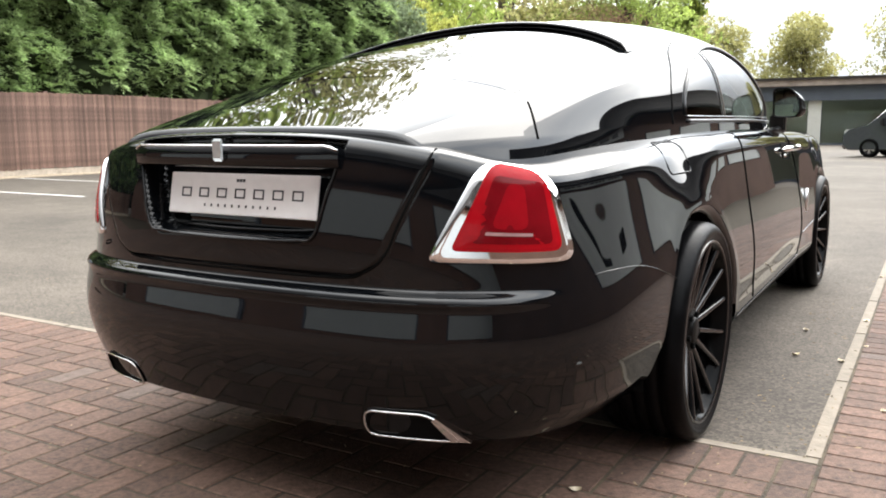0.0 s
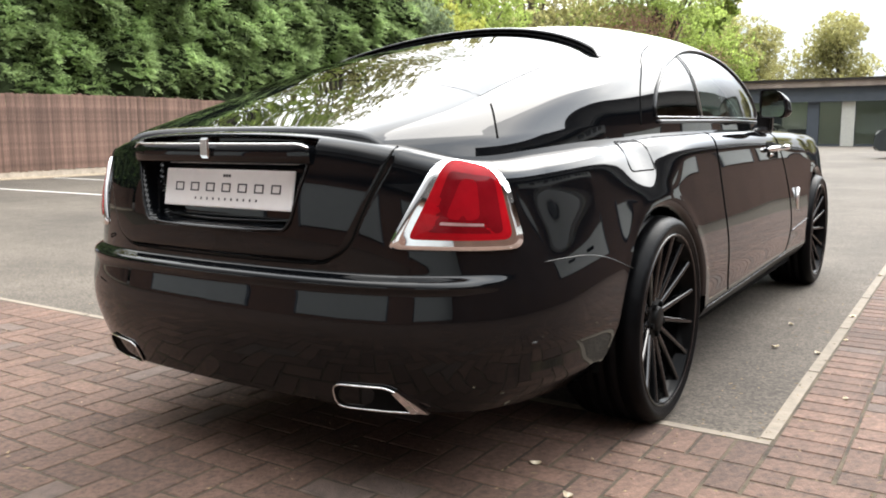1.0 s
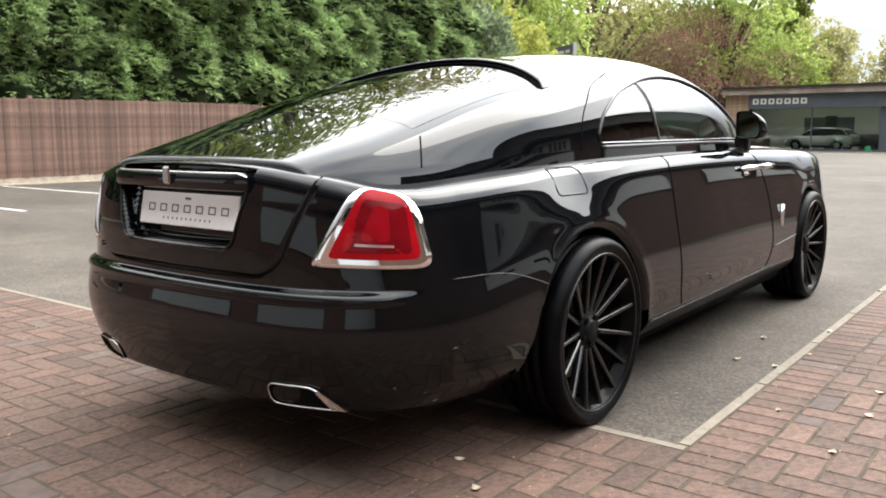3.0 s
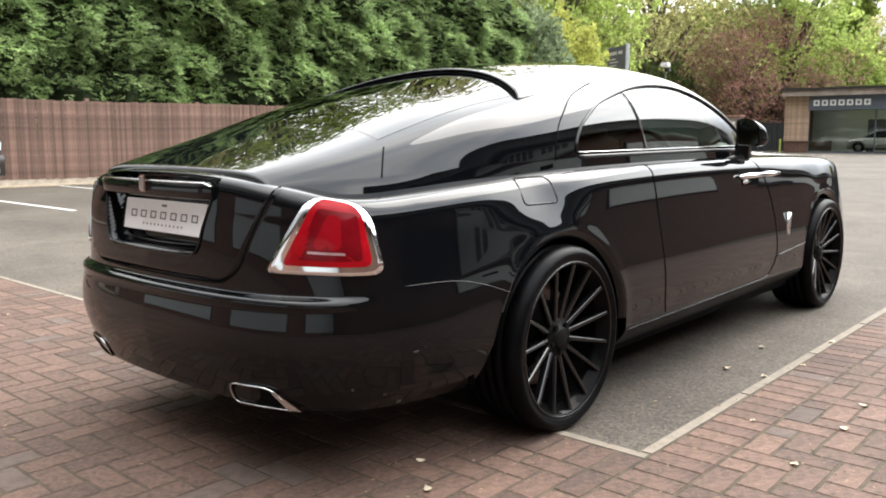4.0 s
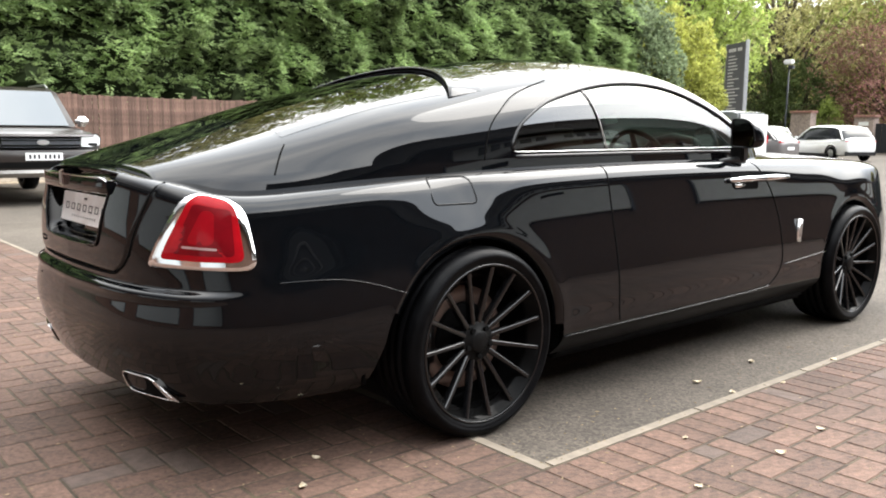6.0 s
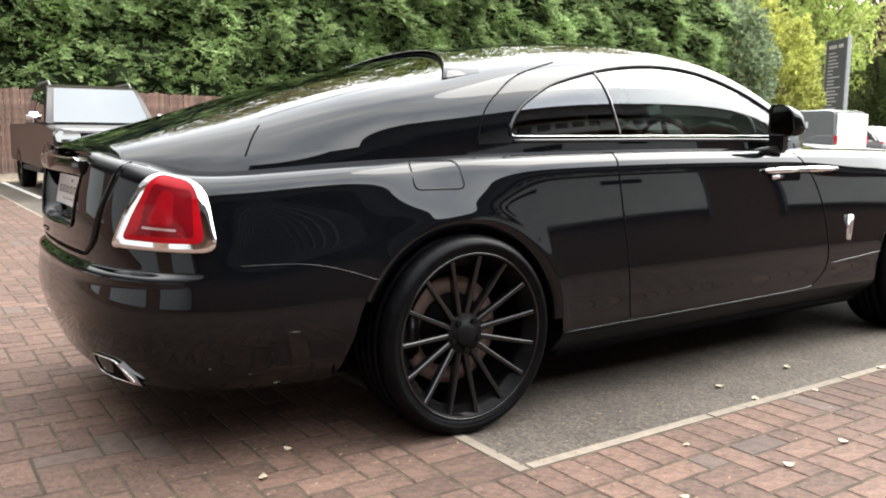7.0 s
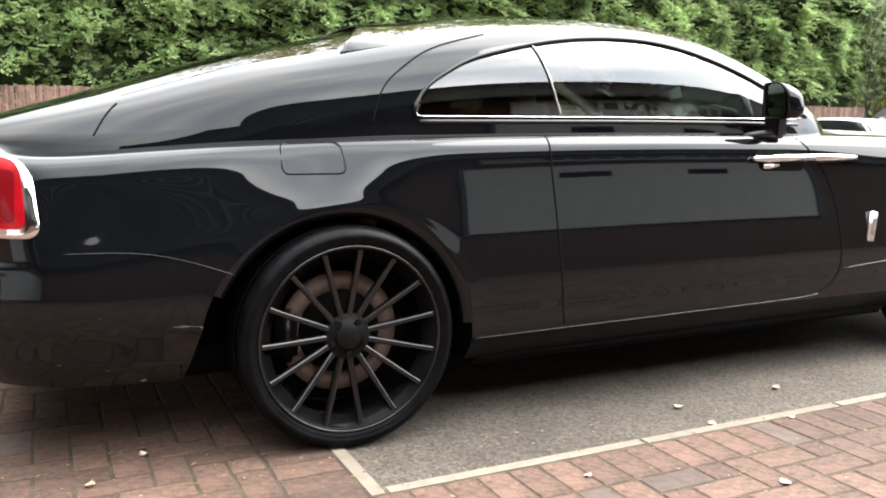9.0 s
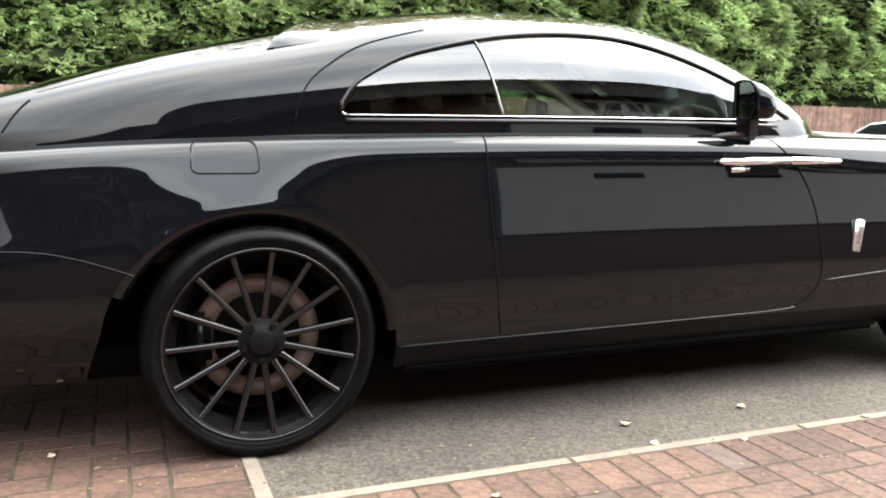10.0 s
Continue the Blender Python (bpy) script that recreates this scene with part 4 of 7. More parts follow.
part("instrument_cowl", tubebm([(0.20, 1.97, 1.04), (0.25, 1.97, 1.095), (0.38, 1.97, 1.12), (0.51, 1.97, 1.095), (0.56, 1.97, 1.04)], 0.03, 8), DARKTRIM, dash, "", True)
wheel_m = Matrix.Translation((0.38, 1.66, 0.985)) @ Matrix.Rotation(radians(-66), 4, "X")
ring = [wheel_m @ Vector((0.185 * math.cos(a), 0.185 * math.sin(a), 0)) for a in np.linspace(0, 2 * math.pi, 41)[:-1]]
st = part("steering_wheel", tubebm(ring, 0.014, 8, True), DARKTRIM, car, "dark steering wheel", True)
part("boss", cylbm(0.06, 0.05, 0.05, wheel_m, 20), DARKTRIM, st, "", True)
for a in (0, math.pi, -math.pi / 2):
    part("wheel_spoke", tubebm([wheel_m @ Vector((0.05 * math.cos(a), 0.05 * math.sin(a), 0)), wheel_m @ Vector((0.18 * math.cos(a), 0.18 * math.sin(a), 0))], 0.013, 8, flat=1.4), DARKTRIM, st, "", True)
for sx in (1, -1):
    bm = boxbm(-0.25, 0.25, -0.06, 0.06, 0.0, 0.62, 0.05)
    seat = part("front_seat", bm, LEATHER, car, "cream leather front seat", True)
    seat.data.transform(Matrix.Translation((sx * 0.38, 1.02, 0.56)) @ Matrix.Rotation(radians(14), 4, "X"))
    hr = part("headrest", boxbm(-0.13, 0.13, -0.045, 0.045, 0.62, 0.76, 0.04), LEATHER, seat, "cream headrest", True)
    hr.data.transform(Matrix.Translation((sx * 0.38, 1.02, 0.56)) @ Matrix.Rotation(radians(14), 4, "X"))
    part("seat_base", boxbm(sx * 0.38 - 0.25, sx * 0.38 + 0.25, 1.05, 1.55, 0.62, 0.78, 0.05), LEATHER, seat, "", True)
    part("rear_seat", boxbm(sx * 0.36 - 0.28, sx * 0.36 + 0.28, 0.1, 0.25, 0.62, 1.03, 0.05), LEATHER, car, "cream leather rear seat", True)
for sx in (1, -1):
    part("pillar_trim", tubebm([(sx * 0.60, 1.64, 1.335), (sx * 0.645, 1.82, 1.26), (sx * 0.675, 2.0, 1.165), (sx * 0.685, 2.10, 1.105)], 0.034, 8), LEATHER, car, "cream trim inside the front pillar", True)
part("headlining", boxbm(-0.40, 0.40, 0.75, 1.55, 1.40, 1.41), LEATHER, car)


# ---- wheels ----
def build_wheel(phase):
    """A wheel of the car about its hub, outer face towards +x: barrel rim with fifteen blades, tyre, disc."""
    rim = part("wheel", lathe([(-0.235, 0.275), (-0.23, 0.30), (-0.05, 0.262), (-0.03, 0.262), (-0.012, 0.288), (0.002, 0.294), (0.010, 0.303), (0.006, 0.309), (-0.01, 0.309), (-0.06, 0.285), (-0.21, 0.306), (-0.235, 0.306)], 72), BARREL, car, "gloss black multi-spoke alloy wheel", True)
    part("rim_lip", lathe([(-0.010, 0.290), (-0.002, 0.2955), (0.006, 0.299), (0.0115, 0.3035), (0.0075, 0.3095), (-0.004, 0.3095)], 72), RIM, rim, "gloss black rim edge", True)
    prof = [(-0.235, 0.302), (-0.252, 0.318), (-0.262, 0.338), (-0.252, 0.357), (-0.232, 0.367)]
    for gx in (-0.19, -0.14, -0.10, -0.055):
        prof += [(gx - 0.006, 0.3695), (gx - 0.004, 0.362), (gx + 0.004, 0.362), (gx + 0.006, 0.3695)]
    prof += [(-0.018, 0.366), (0.002, 0.357), (0.014, 0.342), (0.0155, 0.330), (0.013, 0.328), (0.0125, 0.322), (0.008, 0.312), (0.0, 0.305)]
    tyre = part("tyre", lathe(prof, 80), TYRE, rim, "low profile black tyre", True)
    # raised writing on the side wall, as short ribs
    for k in range(9):
        a = radians(60 + k * 3.0)
        part("tyre_mark", boxbm(0.0125, 0.0145, -0.0045, 0.0045, 0.329, 0.340, m=Matrix.Rotation(a - math.pi / 2, 4, "X")), TYRE, tyre)
    blade = bmesh.new()
    n = 10
    rows = []
    for i in range(n + 1):
        t = i / n
        r = 0.058 + t * 0.24
        w = 0.0088 + 0.003 * (1 - t) + 0.002 * max(0, t - 0.8) * 5
        face = -0.046 + 0.048 * t
        deep = 0.034 - 0.008 * t
        rows.append([(face - dx, q * w, r) for dx, q in ((deep, -0.8), (0.010, -1.0), (0.0055, -0.93), (0.002, -0.72), (0.0003, -0.4), (0.0, 0.0), (0.0003, 0.4), (0.002, 0.72), (0.0055, 0.93), (0.010, 1.0), (deep, 0.8))])
    vv = [[blade.verts.new(q) for q in row] for row in rows]
    for a, b in zip(vv, vv[1:]):
        for j in range(len(a) - 1):
            blade.faces.new((a[j], a[j + 1], b[j + 1], b[j]))
    bmesh.ops.recalc_face_normals(blade, faces=blade.faces)
    first = part("spoke", blade, RIM, rim, "", True)
    first.matrix_basis = Matrix.Rotation(radians(-phase), 4, "X")
    for k in range(1, 15):
        c = new("spoke", first.data)
        c.parent = rim
        c.matrix_basis = Matrix.Rotation(radians(-phase + 24 * k), 4, "X")
    part("hub", lathe([(-0.10, 0.078), (-0.048, 0.078), (-0.043, 0.072), (-0.045, 0.046), (-0.034, 0.043), (-0.030, 0.038), (-0.029, 0.0005)], 40), HUBCAP, rim, "round black centre cap", True)
    for k in range(5):
        a = radians(54 + 72 * k)
        part("wheel_bolt", cylbm(0.0105, 0.0105, 0.018, Matrix.Translation((-0.042, 0.059 * math.cos(a), 0.056 * math.sin(a))) @ Matrix.Rotation(math.pi / 2, 4, "Y"), 8), GAP, rim)
    part("brake_disc", lathe([(-0.135, 0.142), (-0.135, 0.203), (-0.165, 0.203), (-0.165, 0.142)], 60, close=True), DISC, rim, "rust-tinged brake disc", True)
    part("disc_hat", lathe([(-0.165, 0.143), (-0.128, 0.140), (-0.118, 0.130), (-0.115, 0.06)], 48), GAP, rim, "dark centre of the brake disc", True)
    part("brake_caliper", boxbm(-0.185, -0.112, -0.215, -0.145, -0.09, 0.09, 0.02), SATIN, rim, "dark brake caliper", True)
    part("back_plate", lathe([(-0.19, 0.01), (-0.19, 0.255), (-0.195, 0.255)], 40), GAP, rim)
    return rim


def place_wheel(rim, m):
    c = rim.copy()
    scene.collection.objects.link(c)
    c.matrix_basis = m
    for o in rim.children:
        d = o.copy()
        scene.collection.objects.link(d)
        d.parent = c
        for q in o.children:
            e = q.copy()
            scene.collection.objects.link(e)
            e.parent = d
    return c


WR, FIT = 0.3615, Matrix.Diagonal((1, 0.978, 0.978, 1))
w1 = build_wheel(6.3)
w1.matrix_basis = pose(0.950, 0, WR) @ FIT
place_wheel(w1, pose(0.946, 3.112, WR, 9.0) @ FIT)
place_wheel(w1, pose(-0.950, 0, WR, 0, 0, 180) @ FIT)
place_wheel(w1, pose(-0.946, 3.112, WR, 0, 0, 180) @ FIT)


# ---- the place: materials ----


def asphalt_mat():
    """Rolled asphalt: pale and dark stones a few millimetres wide in a grey binder, with broad stains."""
    m = bpy.data.materials.new("worn_asphalt")
    m.use_nodes = True
    n, l = m.node_tree.nodes, m.node_tree.links
    b = n["Principled BSDF"]
    b.inputs["Roughness"].default_value, b.inputs["Specular IOR Level"].default_value = 0.9, 0.3
    tc = n.new("ShaderNodeTexCoord")
    out = None
    for scale, lo, hi in ((95.0, 0.62, 1.4), (210.0, 0.75, 1.25)):
        v = n.new("ShaderNodeTexVoronoi")
        v.inputs["Scale"].default_value = scale
        l.new(tc.outputs["Object"], v.inputs["Vector"])
        sep = n.new("ShaderNodeSeparateColor")
        l.new(v.outputs["Color"], sep.inputs[0])
        r = n.new("ShaderNodeMapRange")
        r.inputs["To Min"].default_value, r.inputs["To Max"].default_value = lo, hi
        l.new(sep.outputs[0], r.inputs["Value"])
        if out is None:
            out = r.outputs[0]
        else:
            k = n.new("ShaderNodeMath")
            k.operation = "MULTIPLY"
            l.new(out, k.inputs[0])
            l.new(r.outputs[0], k.inputs[1])
            out = k.outputs[0]
    for scale, amount in ((0.35, 0.26), (1.3, 0.14), (4.0, 0.12)):
        t = n.new("ShaderNodeTexNoise")
        t.inputs["Scale"].default_value, t.inputs["Detail"].default_value = scale, 5
        l.new(tc.outputs["Object"], t.inputs["Vector"])
        r = n.new("ShaderNodeMapRange")
        r.inputs["From Min"].default_value, r.inputs["From Max"].default_value = 0.3, 0.7
        r.inputs["To Min"].default_value, r.inputs["To Max"].default_value = 1 - amount, 1 + amount
        l.new(t.outputs["Fac"], r.inputs["Value"])
        k = n.new("ShaderNodeMath")
        k.operation = "MULTIPLY"
        l.new(out, k.inputs[0])
        l.new(r.outputs[0], k.inputs[1])
        out = k.outputs[0]
    h = n.new("ShaderNodeHueSaturation")
    h.inputs["Color"].default_value = (0.068, 0.057, 0.046, 1)
    l.new(out, h.inputs["Value"])
    l.new(h.outputs[0], b.inputs["Base Color"])
    return m


ASPHALT = asphalt_mat()
CLAY = mat("clay_paving", (0.090, 0.052, 0.037), 0.85, vary=0.34, scale=55, bump=0.3, bump_scale=150, obj=0.32, stain=0.2, stain_scale=0.9)
CLAYFAR = mat("clay_paving_far", (0.090, 0.052, 0.037), 0.85, vary=0.32, scale=55, bump=0.3, bump_scale=150, island=0.26, stain=0.2, stain_scale=0.9)
CLAYGREY = mat("blue_grey_paving", (0.072, 0.050, 0.040), 0.85, vary=0.2, scale=26, bump=0.35, bump_scale=150, obj=0.15)
SAND = mat("sandy_joint", (0.058, 0.044, 0.026), 0.95, vary=0.3, scale=7, bump=0.5, tint=(0.018, 0.014, 0.009))
EDGING = mat("concrete_edging", (0.165, 0.138, 0.107), 0.85, vary=0.14, scale=16, bump=0.25, obj=0.08, stain=0.12)
WHITELINE = mat("worn_white_line", (0.55, 0.54, 0.52), 0.8, vary=0.25, scale=30, tint=(0.33, 0.32, 0.30))
FENCEWOOD = mat("brown_fence_wood", (0.17, 0.103, 0.078), 0.8, vary=0.3, scale=5, bump=0.35, bump_scale=40, obj=0.32, stain=0.2)
FENCEFAR = mat("brown_fence_wood_far", (0.17, 0.103, 0.078), 0.8, vary=0.3, scale=5, bump=0.35, bump_scale=40, island=0.32, stain=0.2)
GRAVELBOARD = mat("concrete_gravel_board", (0.36, 0.31, 0.25), 0.9, vary=0.2, scale=5, bump=0.2)
SOIL = mat("dry_soil_edge", (0.30, 0.24, 0.17), 0.95, vary=0.3, scale=9, bump=0.5)
CONIFER = leaf_mat("conifer_leaf", (0.31, 0.415, 0.175), 0.35, 0.9, 0.5)
CONIFERSHADE = mat("conifer_depth", (0.018, 0.025, 0.010), 0.9, vary=0.3, scale=2, spec=0.1)
SPRING = leaf_mat("spring_green_leaf", (0.40, 0.49, 0.14), 0.3, 0.25, 0.4)
YELLOWLEAF = leaf_mat("yellow_green_leaf", (0.46, 0.48, 0.13), 0.3, 0.6, 0.35)
GREYLEAF = leaf_mat("grey_green_leaf", (0.25, 0.31, 0.18), 0.3, 0.6, 0.4)
MAPLE = leaf_mat("copper_leaf", (0.36, 0.19, 0.165), 0.3, 0.4, 0.4, (0.25, 0.17, 0.12))
DARKLEAF = leaf_mat("dark_green_leaf", (0.17, 0.22, 0.085), 0.35, 0.6, 0.4)
OAK = leaf_mat("olive_oak_leaf", (0.45, 0.43, 0.19), 0.3, 0.2, 0.4)
WOODSHADE = mat("woodland_depth", (0.12, 0.13, 0.05), 0.9, vary=0.5, scale=0.35, spec=0.1)
BARK = mat("grey_brown_bark", (0.10, 0.08, 0.06), 0.9, vary=0.3, scale=5, bump=0.5)
PIERBRICK = mat("pinkish_grey_brick", (0.34, 0.27, 0.235), 0.85, vary=0.25, scale=9, bump=0.3, stain=0.15)
CAPBRICK = mat("red_brick_cap", (0.36, 0.20, 0.155), 0.85, vary=0.25, scale=9, bump=0.3)
BRICKWALL = mat("brown_brick_wall", (0.135, 0.075, 0.055), 0.85, vary=0.3, scale=14, bump=0.3, stain=0.15)
SHUTTER = mat("grey_roller_shutter", (0.74, 0.77, 0.77), 0.5, vary=0.05, scale=4)
SHUTTERGREY = mat("mid_grey_roller_shutter", (0.36, 0.39, 0.40), 0.5, vary=0.05, scale=4)
SIGNBOARD = mat("pale_grey_signboard", (0.52, 0.54, 0.55), 0.5, vary=0.04)
ROOFTILE = mat("dark_roof_tile", (0.032, 0.027, 0.025), 0.85, vary=0.2, scale=9)
SLATE = mat("slate_blue_panel", (0.085, 0.10, 0.125), 0.55, vary=0.06, scale=2)
FASCIA = mat("weathered_fascia", (0.36, 0.30, 0.265), 0.8, vary=0.2, scale=1.5)
TIMBER = mat("cedar_cladding", (0.50, 0.35, 0.26), 0.7, vary=0.25, scale=4, obj=0.15)
WHITEWALL = mat("white_interior_wall", (0.62, 0.62, 0.58), 0.7, vary=0.05)
SHOWFLOOR = mat("showroom_floor", (0.42, 0.42, 0.40), 0.3, vary=0.06)
WHITEPAINT = mat("white_car_paint", (0.80, 0.80, 0.80), 0.2, coat=0.8, vary=0.02)
GREYPAINT = mat("dark_grey_car_paint", (0.05, 0.055, 0.062), 0.25, coat=0.8, vary=0.05)
BROWNPAINT = mat("dark_bronze_car_paint", (0.022, 0.018, 0.016), 0.3, coat=0.35, vary=0.05, spec=0.2)
VANGREY = mat("mid_grey_van_paint", (0.15, 0.16, 0.165), 0.25, coat=0.8, vary=0.05)
GREYSILVER = mat("grey_silver_car_paint", (0.16, 0.15, 0.15), 0.3, 0.3, coat=0.7, vary=0.04)
VEHGLASS = mat("dark_vehicle_glass", (0.02, 0.025, 0.025), 0.04, vary=0.1, coat=1.0, spec=1.0)
CARGLASS = mat("smoked_car_glass", (0.012, 0.015, 0.016), 0.12, vary=0.1, spec=0.35)
LAMPWHITE = mat("clear_headlamp", (0.50, 0.52, 0.52), 0.12, coat=1.0, vary=0.1, scale=30)
LAMPRED = mat("red_tail_lamp", (0.5, 0.02, 0.025), 0.15, coat=1.0, vary=0.1)
ALLOY = mat("silver_alloy", (0.5, 0.5, 0.5), 0.3, 0.8, vary=0.05)
SIGNDARK = mat("charcoal_sign", (0.10, 0.103, 0.115), 0.3, vary=0.08, scale=2)
SIGNWHITE = mat("white_sign_paint", (0.75, 0.75, 0.75), 0.5, vary=0.03)
GALV = mat("galvanised_steel", (0.35, 0.36, 0.37), 0.45, 0.7, vary=0.1)
DARKGATE = mat("black_steel_gate", (0.02, 0.022, 0.026), 0.5, vary=0.1)
GREENBIN = mat("green_plastic", (0.03, 0.30, 0.14), 0.45, vary=0.08)
DEADLEAF = mat("pale_fallen_leaf", (0.55, 0.50, 0.40), 0.7, vary=0.3, scale=30, obj=0.3, tint=(0.35, 0.26, 0.14))
GRIT = mat("tan_grit", (0.20, 0.15, 0.085), 0.9, vary=0.3, scale=200, island=0.6)
SHOPLAMP = mat("lit_panel", (0.9, 0.9, 0.85), 0.5, vary=0.02)
SHOPLAMP.node_tree.nodes["Principled BSDF"].inputs["Emission Color"].default_value = (1.0, 0.95, 0.85, 1)
SHOPLAMP.node_tree.nodes["Principled BSDF"].inputs["Emission Strength"].default_value = 14.0
PAPER = mat("white_paper", (0.8, 0.8, 0.79), 0.7, vary=0.04)

# ---- ground ----
KX0, KX1, KY0, KY1 = 1.272, 1.322, -0.078, -0.028
bm = bmesh.new()
vs = [bm.verts.new(q) for q in ((-600, -400, 0), (600, -400, 0), (600, 900, 0), (-600, 900, 0))]
bm.faces.new(vs)
ground = tagged(part("ground", bm, ASPHALT), "grey worn asphalt of a car park", "ground", kind="structure")
bm = bmesh.new()
vs = [bm.verts.new(q) for q in ((-22, -14, 0.0058), (12, -14, 0.0058), (12, 40, 0.0058), (KX1 - 0.01, 40, 0.0058), (KX1 - 0.01, KY0 + 0.01, 0.0058), (-22, KY0 + 0.01, 0.0058))]
bm.faces.new(vs)
pavement = tagged(part("pavement", bm, SAND), "red brown clay block paving in a herringbone", "paving", kind="structure")
# edging stones
edge_m = bpy.data.meshes.new("edging_stone")
bm = boxbm(-0.452, 0.452, -0.025, 0.025, -0.03, 0.008, 0.004)
bm.to_mesh(edge_m)
bm.free()
edge_m.materials.append(EDGING)
kerb = empty("kerb", 0, 0, 0, 0, "flush pale concrete edging strip", "kerb", kind="structure")
for i in range(20):
    o = new("edging_stone", edge_m)
    o.parent, o.matrix_basis = kerb, pose(KX1 - 0.456 - i * 0.912, (KY0 + KY1) / 2, 0)
for i in range(24):
    o = new("edging_stone", edge_m)
    o.parent, o.matrix_basis = kerb, pose((KX0 + KX1) / 2, KY1 + 0.456 + i * 0.912, random.uniform(-0.001, 0.001), 0, 0, 90 + random.uniform(-0.15, 0.15))


# ---- foliage ----
def leaves(name, centers, normals, size, blades, material, parent=None, droop=0.2, spread=0.9, slim=0.38, label="", seed=1, flat=0.0):
    """Small kite-shaped leaves in tufts at the given places."""
    rg = np.random.default_rng(seed)
    n = len(centers)
    c = np.repeat(centers, blades, 0)
    d = np.repeat(normals, blades, 0) + rg.normal(0, spread, (n * blades, 3))
    d[:, 2] -= droop
    d /= np.linalg.norm(d, axis=1, keepdims=True)
    s = np.cross(d, rg.normal(0, 1 - 0.5 * flat, d.shape) + np.array([0.3, 0, 1.0]) * flat)
    s /= np.maximum(np.linalg.norm(s, axis=1, keepdims=True), 1e-6)
    L = size * rg.uniform(0.6, 1.3, (n * blades, 1))
    w = L * slim
    fold = np.cross(d, s) * L * 0.1
    p = np.stack([c, c + d * L * 0.45 + s * w * 0.5 + fold, c + d * L, c + d * L * 0.45 - s * w * 0.5 + fold], 1).reshape(-1, 3)
    me = bpy.data.meshes.new(name)
    k = n * blades
    me.vertices.add(4 * k)
    me.vertices.foreach_set("co", p.ravel())
    me.loops.add(4 * k)
    me.loops.foreach_set("vertex_index", np.arange(4 * k, dtype=np.int32))
    me.polygons.add(k)
    me.polygons.foreach_set("loop_start", np.arange(0, 4 * k, 4, dtype=np.int32))
    me.polygons.foreach_set("loop_total", np.full(k, 4, dtype=np.int32))
    me.update(calc_edges=True)
    me.materials.append(material)
    ob = new(name, me)
    if parent:
        ob.parent = parent
    if label:
        tagged(ob, label)
    return ob


def nz(x, y, z=0.0, s=1.0):
    return noise.noise(Vector((x * s, y * s, z * s)))


def hedge_front(y, z):
    """How far the hedge's face stands out at a place."""
    tree = 0.35 * math.cos(2 * math.pi * (y + 0.4 * nz(y, 0, 7, 0.3)) / 1.7)
    return -17.55 + 0.28 * tree + 0.6 * nz(y, z, 3, 0.55) + 0.8 * nz(y, z, 9, 1.4) + 0.34 * nz(y, z, 5, 3.0) - 0.05 * max(0, z - 2)


HY0, HY1, HTOP = -16.0, 25.2, 8.6
hedge = empty("hedge", -18, 5, 0, 0, "tall dense dark green conifer hedge behind the fence", "hedge", kind="stuff")
rg = random.Random(4)
cs = []
for i in range(46000):
    y, z = rg.uniform(HY0, HY1), rg.uniform(1.0, HTOP) if rg.random() < 0.6 else rg.uniform(1.2, 5.2)
    if z > HTOP + 0.9 * nz(y, 2, 4, 0.5):
        continue
    x = hedge_front(y, z)
    hollow = hedge_front(y, z + 0.22) - x
    if (hollow < -0.08 and rg.random() < 0.3) or (nz(y, z, 9, 1.4) + 0.6 * nz(y, z, 5, 3.4) < -0.26 and rg.random() < 0.55):
        continue
    # low sprays are thinned so that the dark sheet shows
    if (z < 2.25 and x > -17.5) or (z < 2.9 and rg.random() < 0.45):
        continue
    cs.append((x + rg.uniform(-0.22, 0.02), y, z))


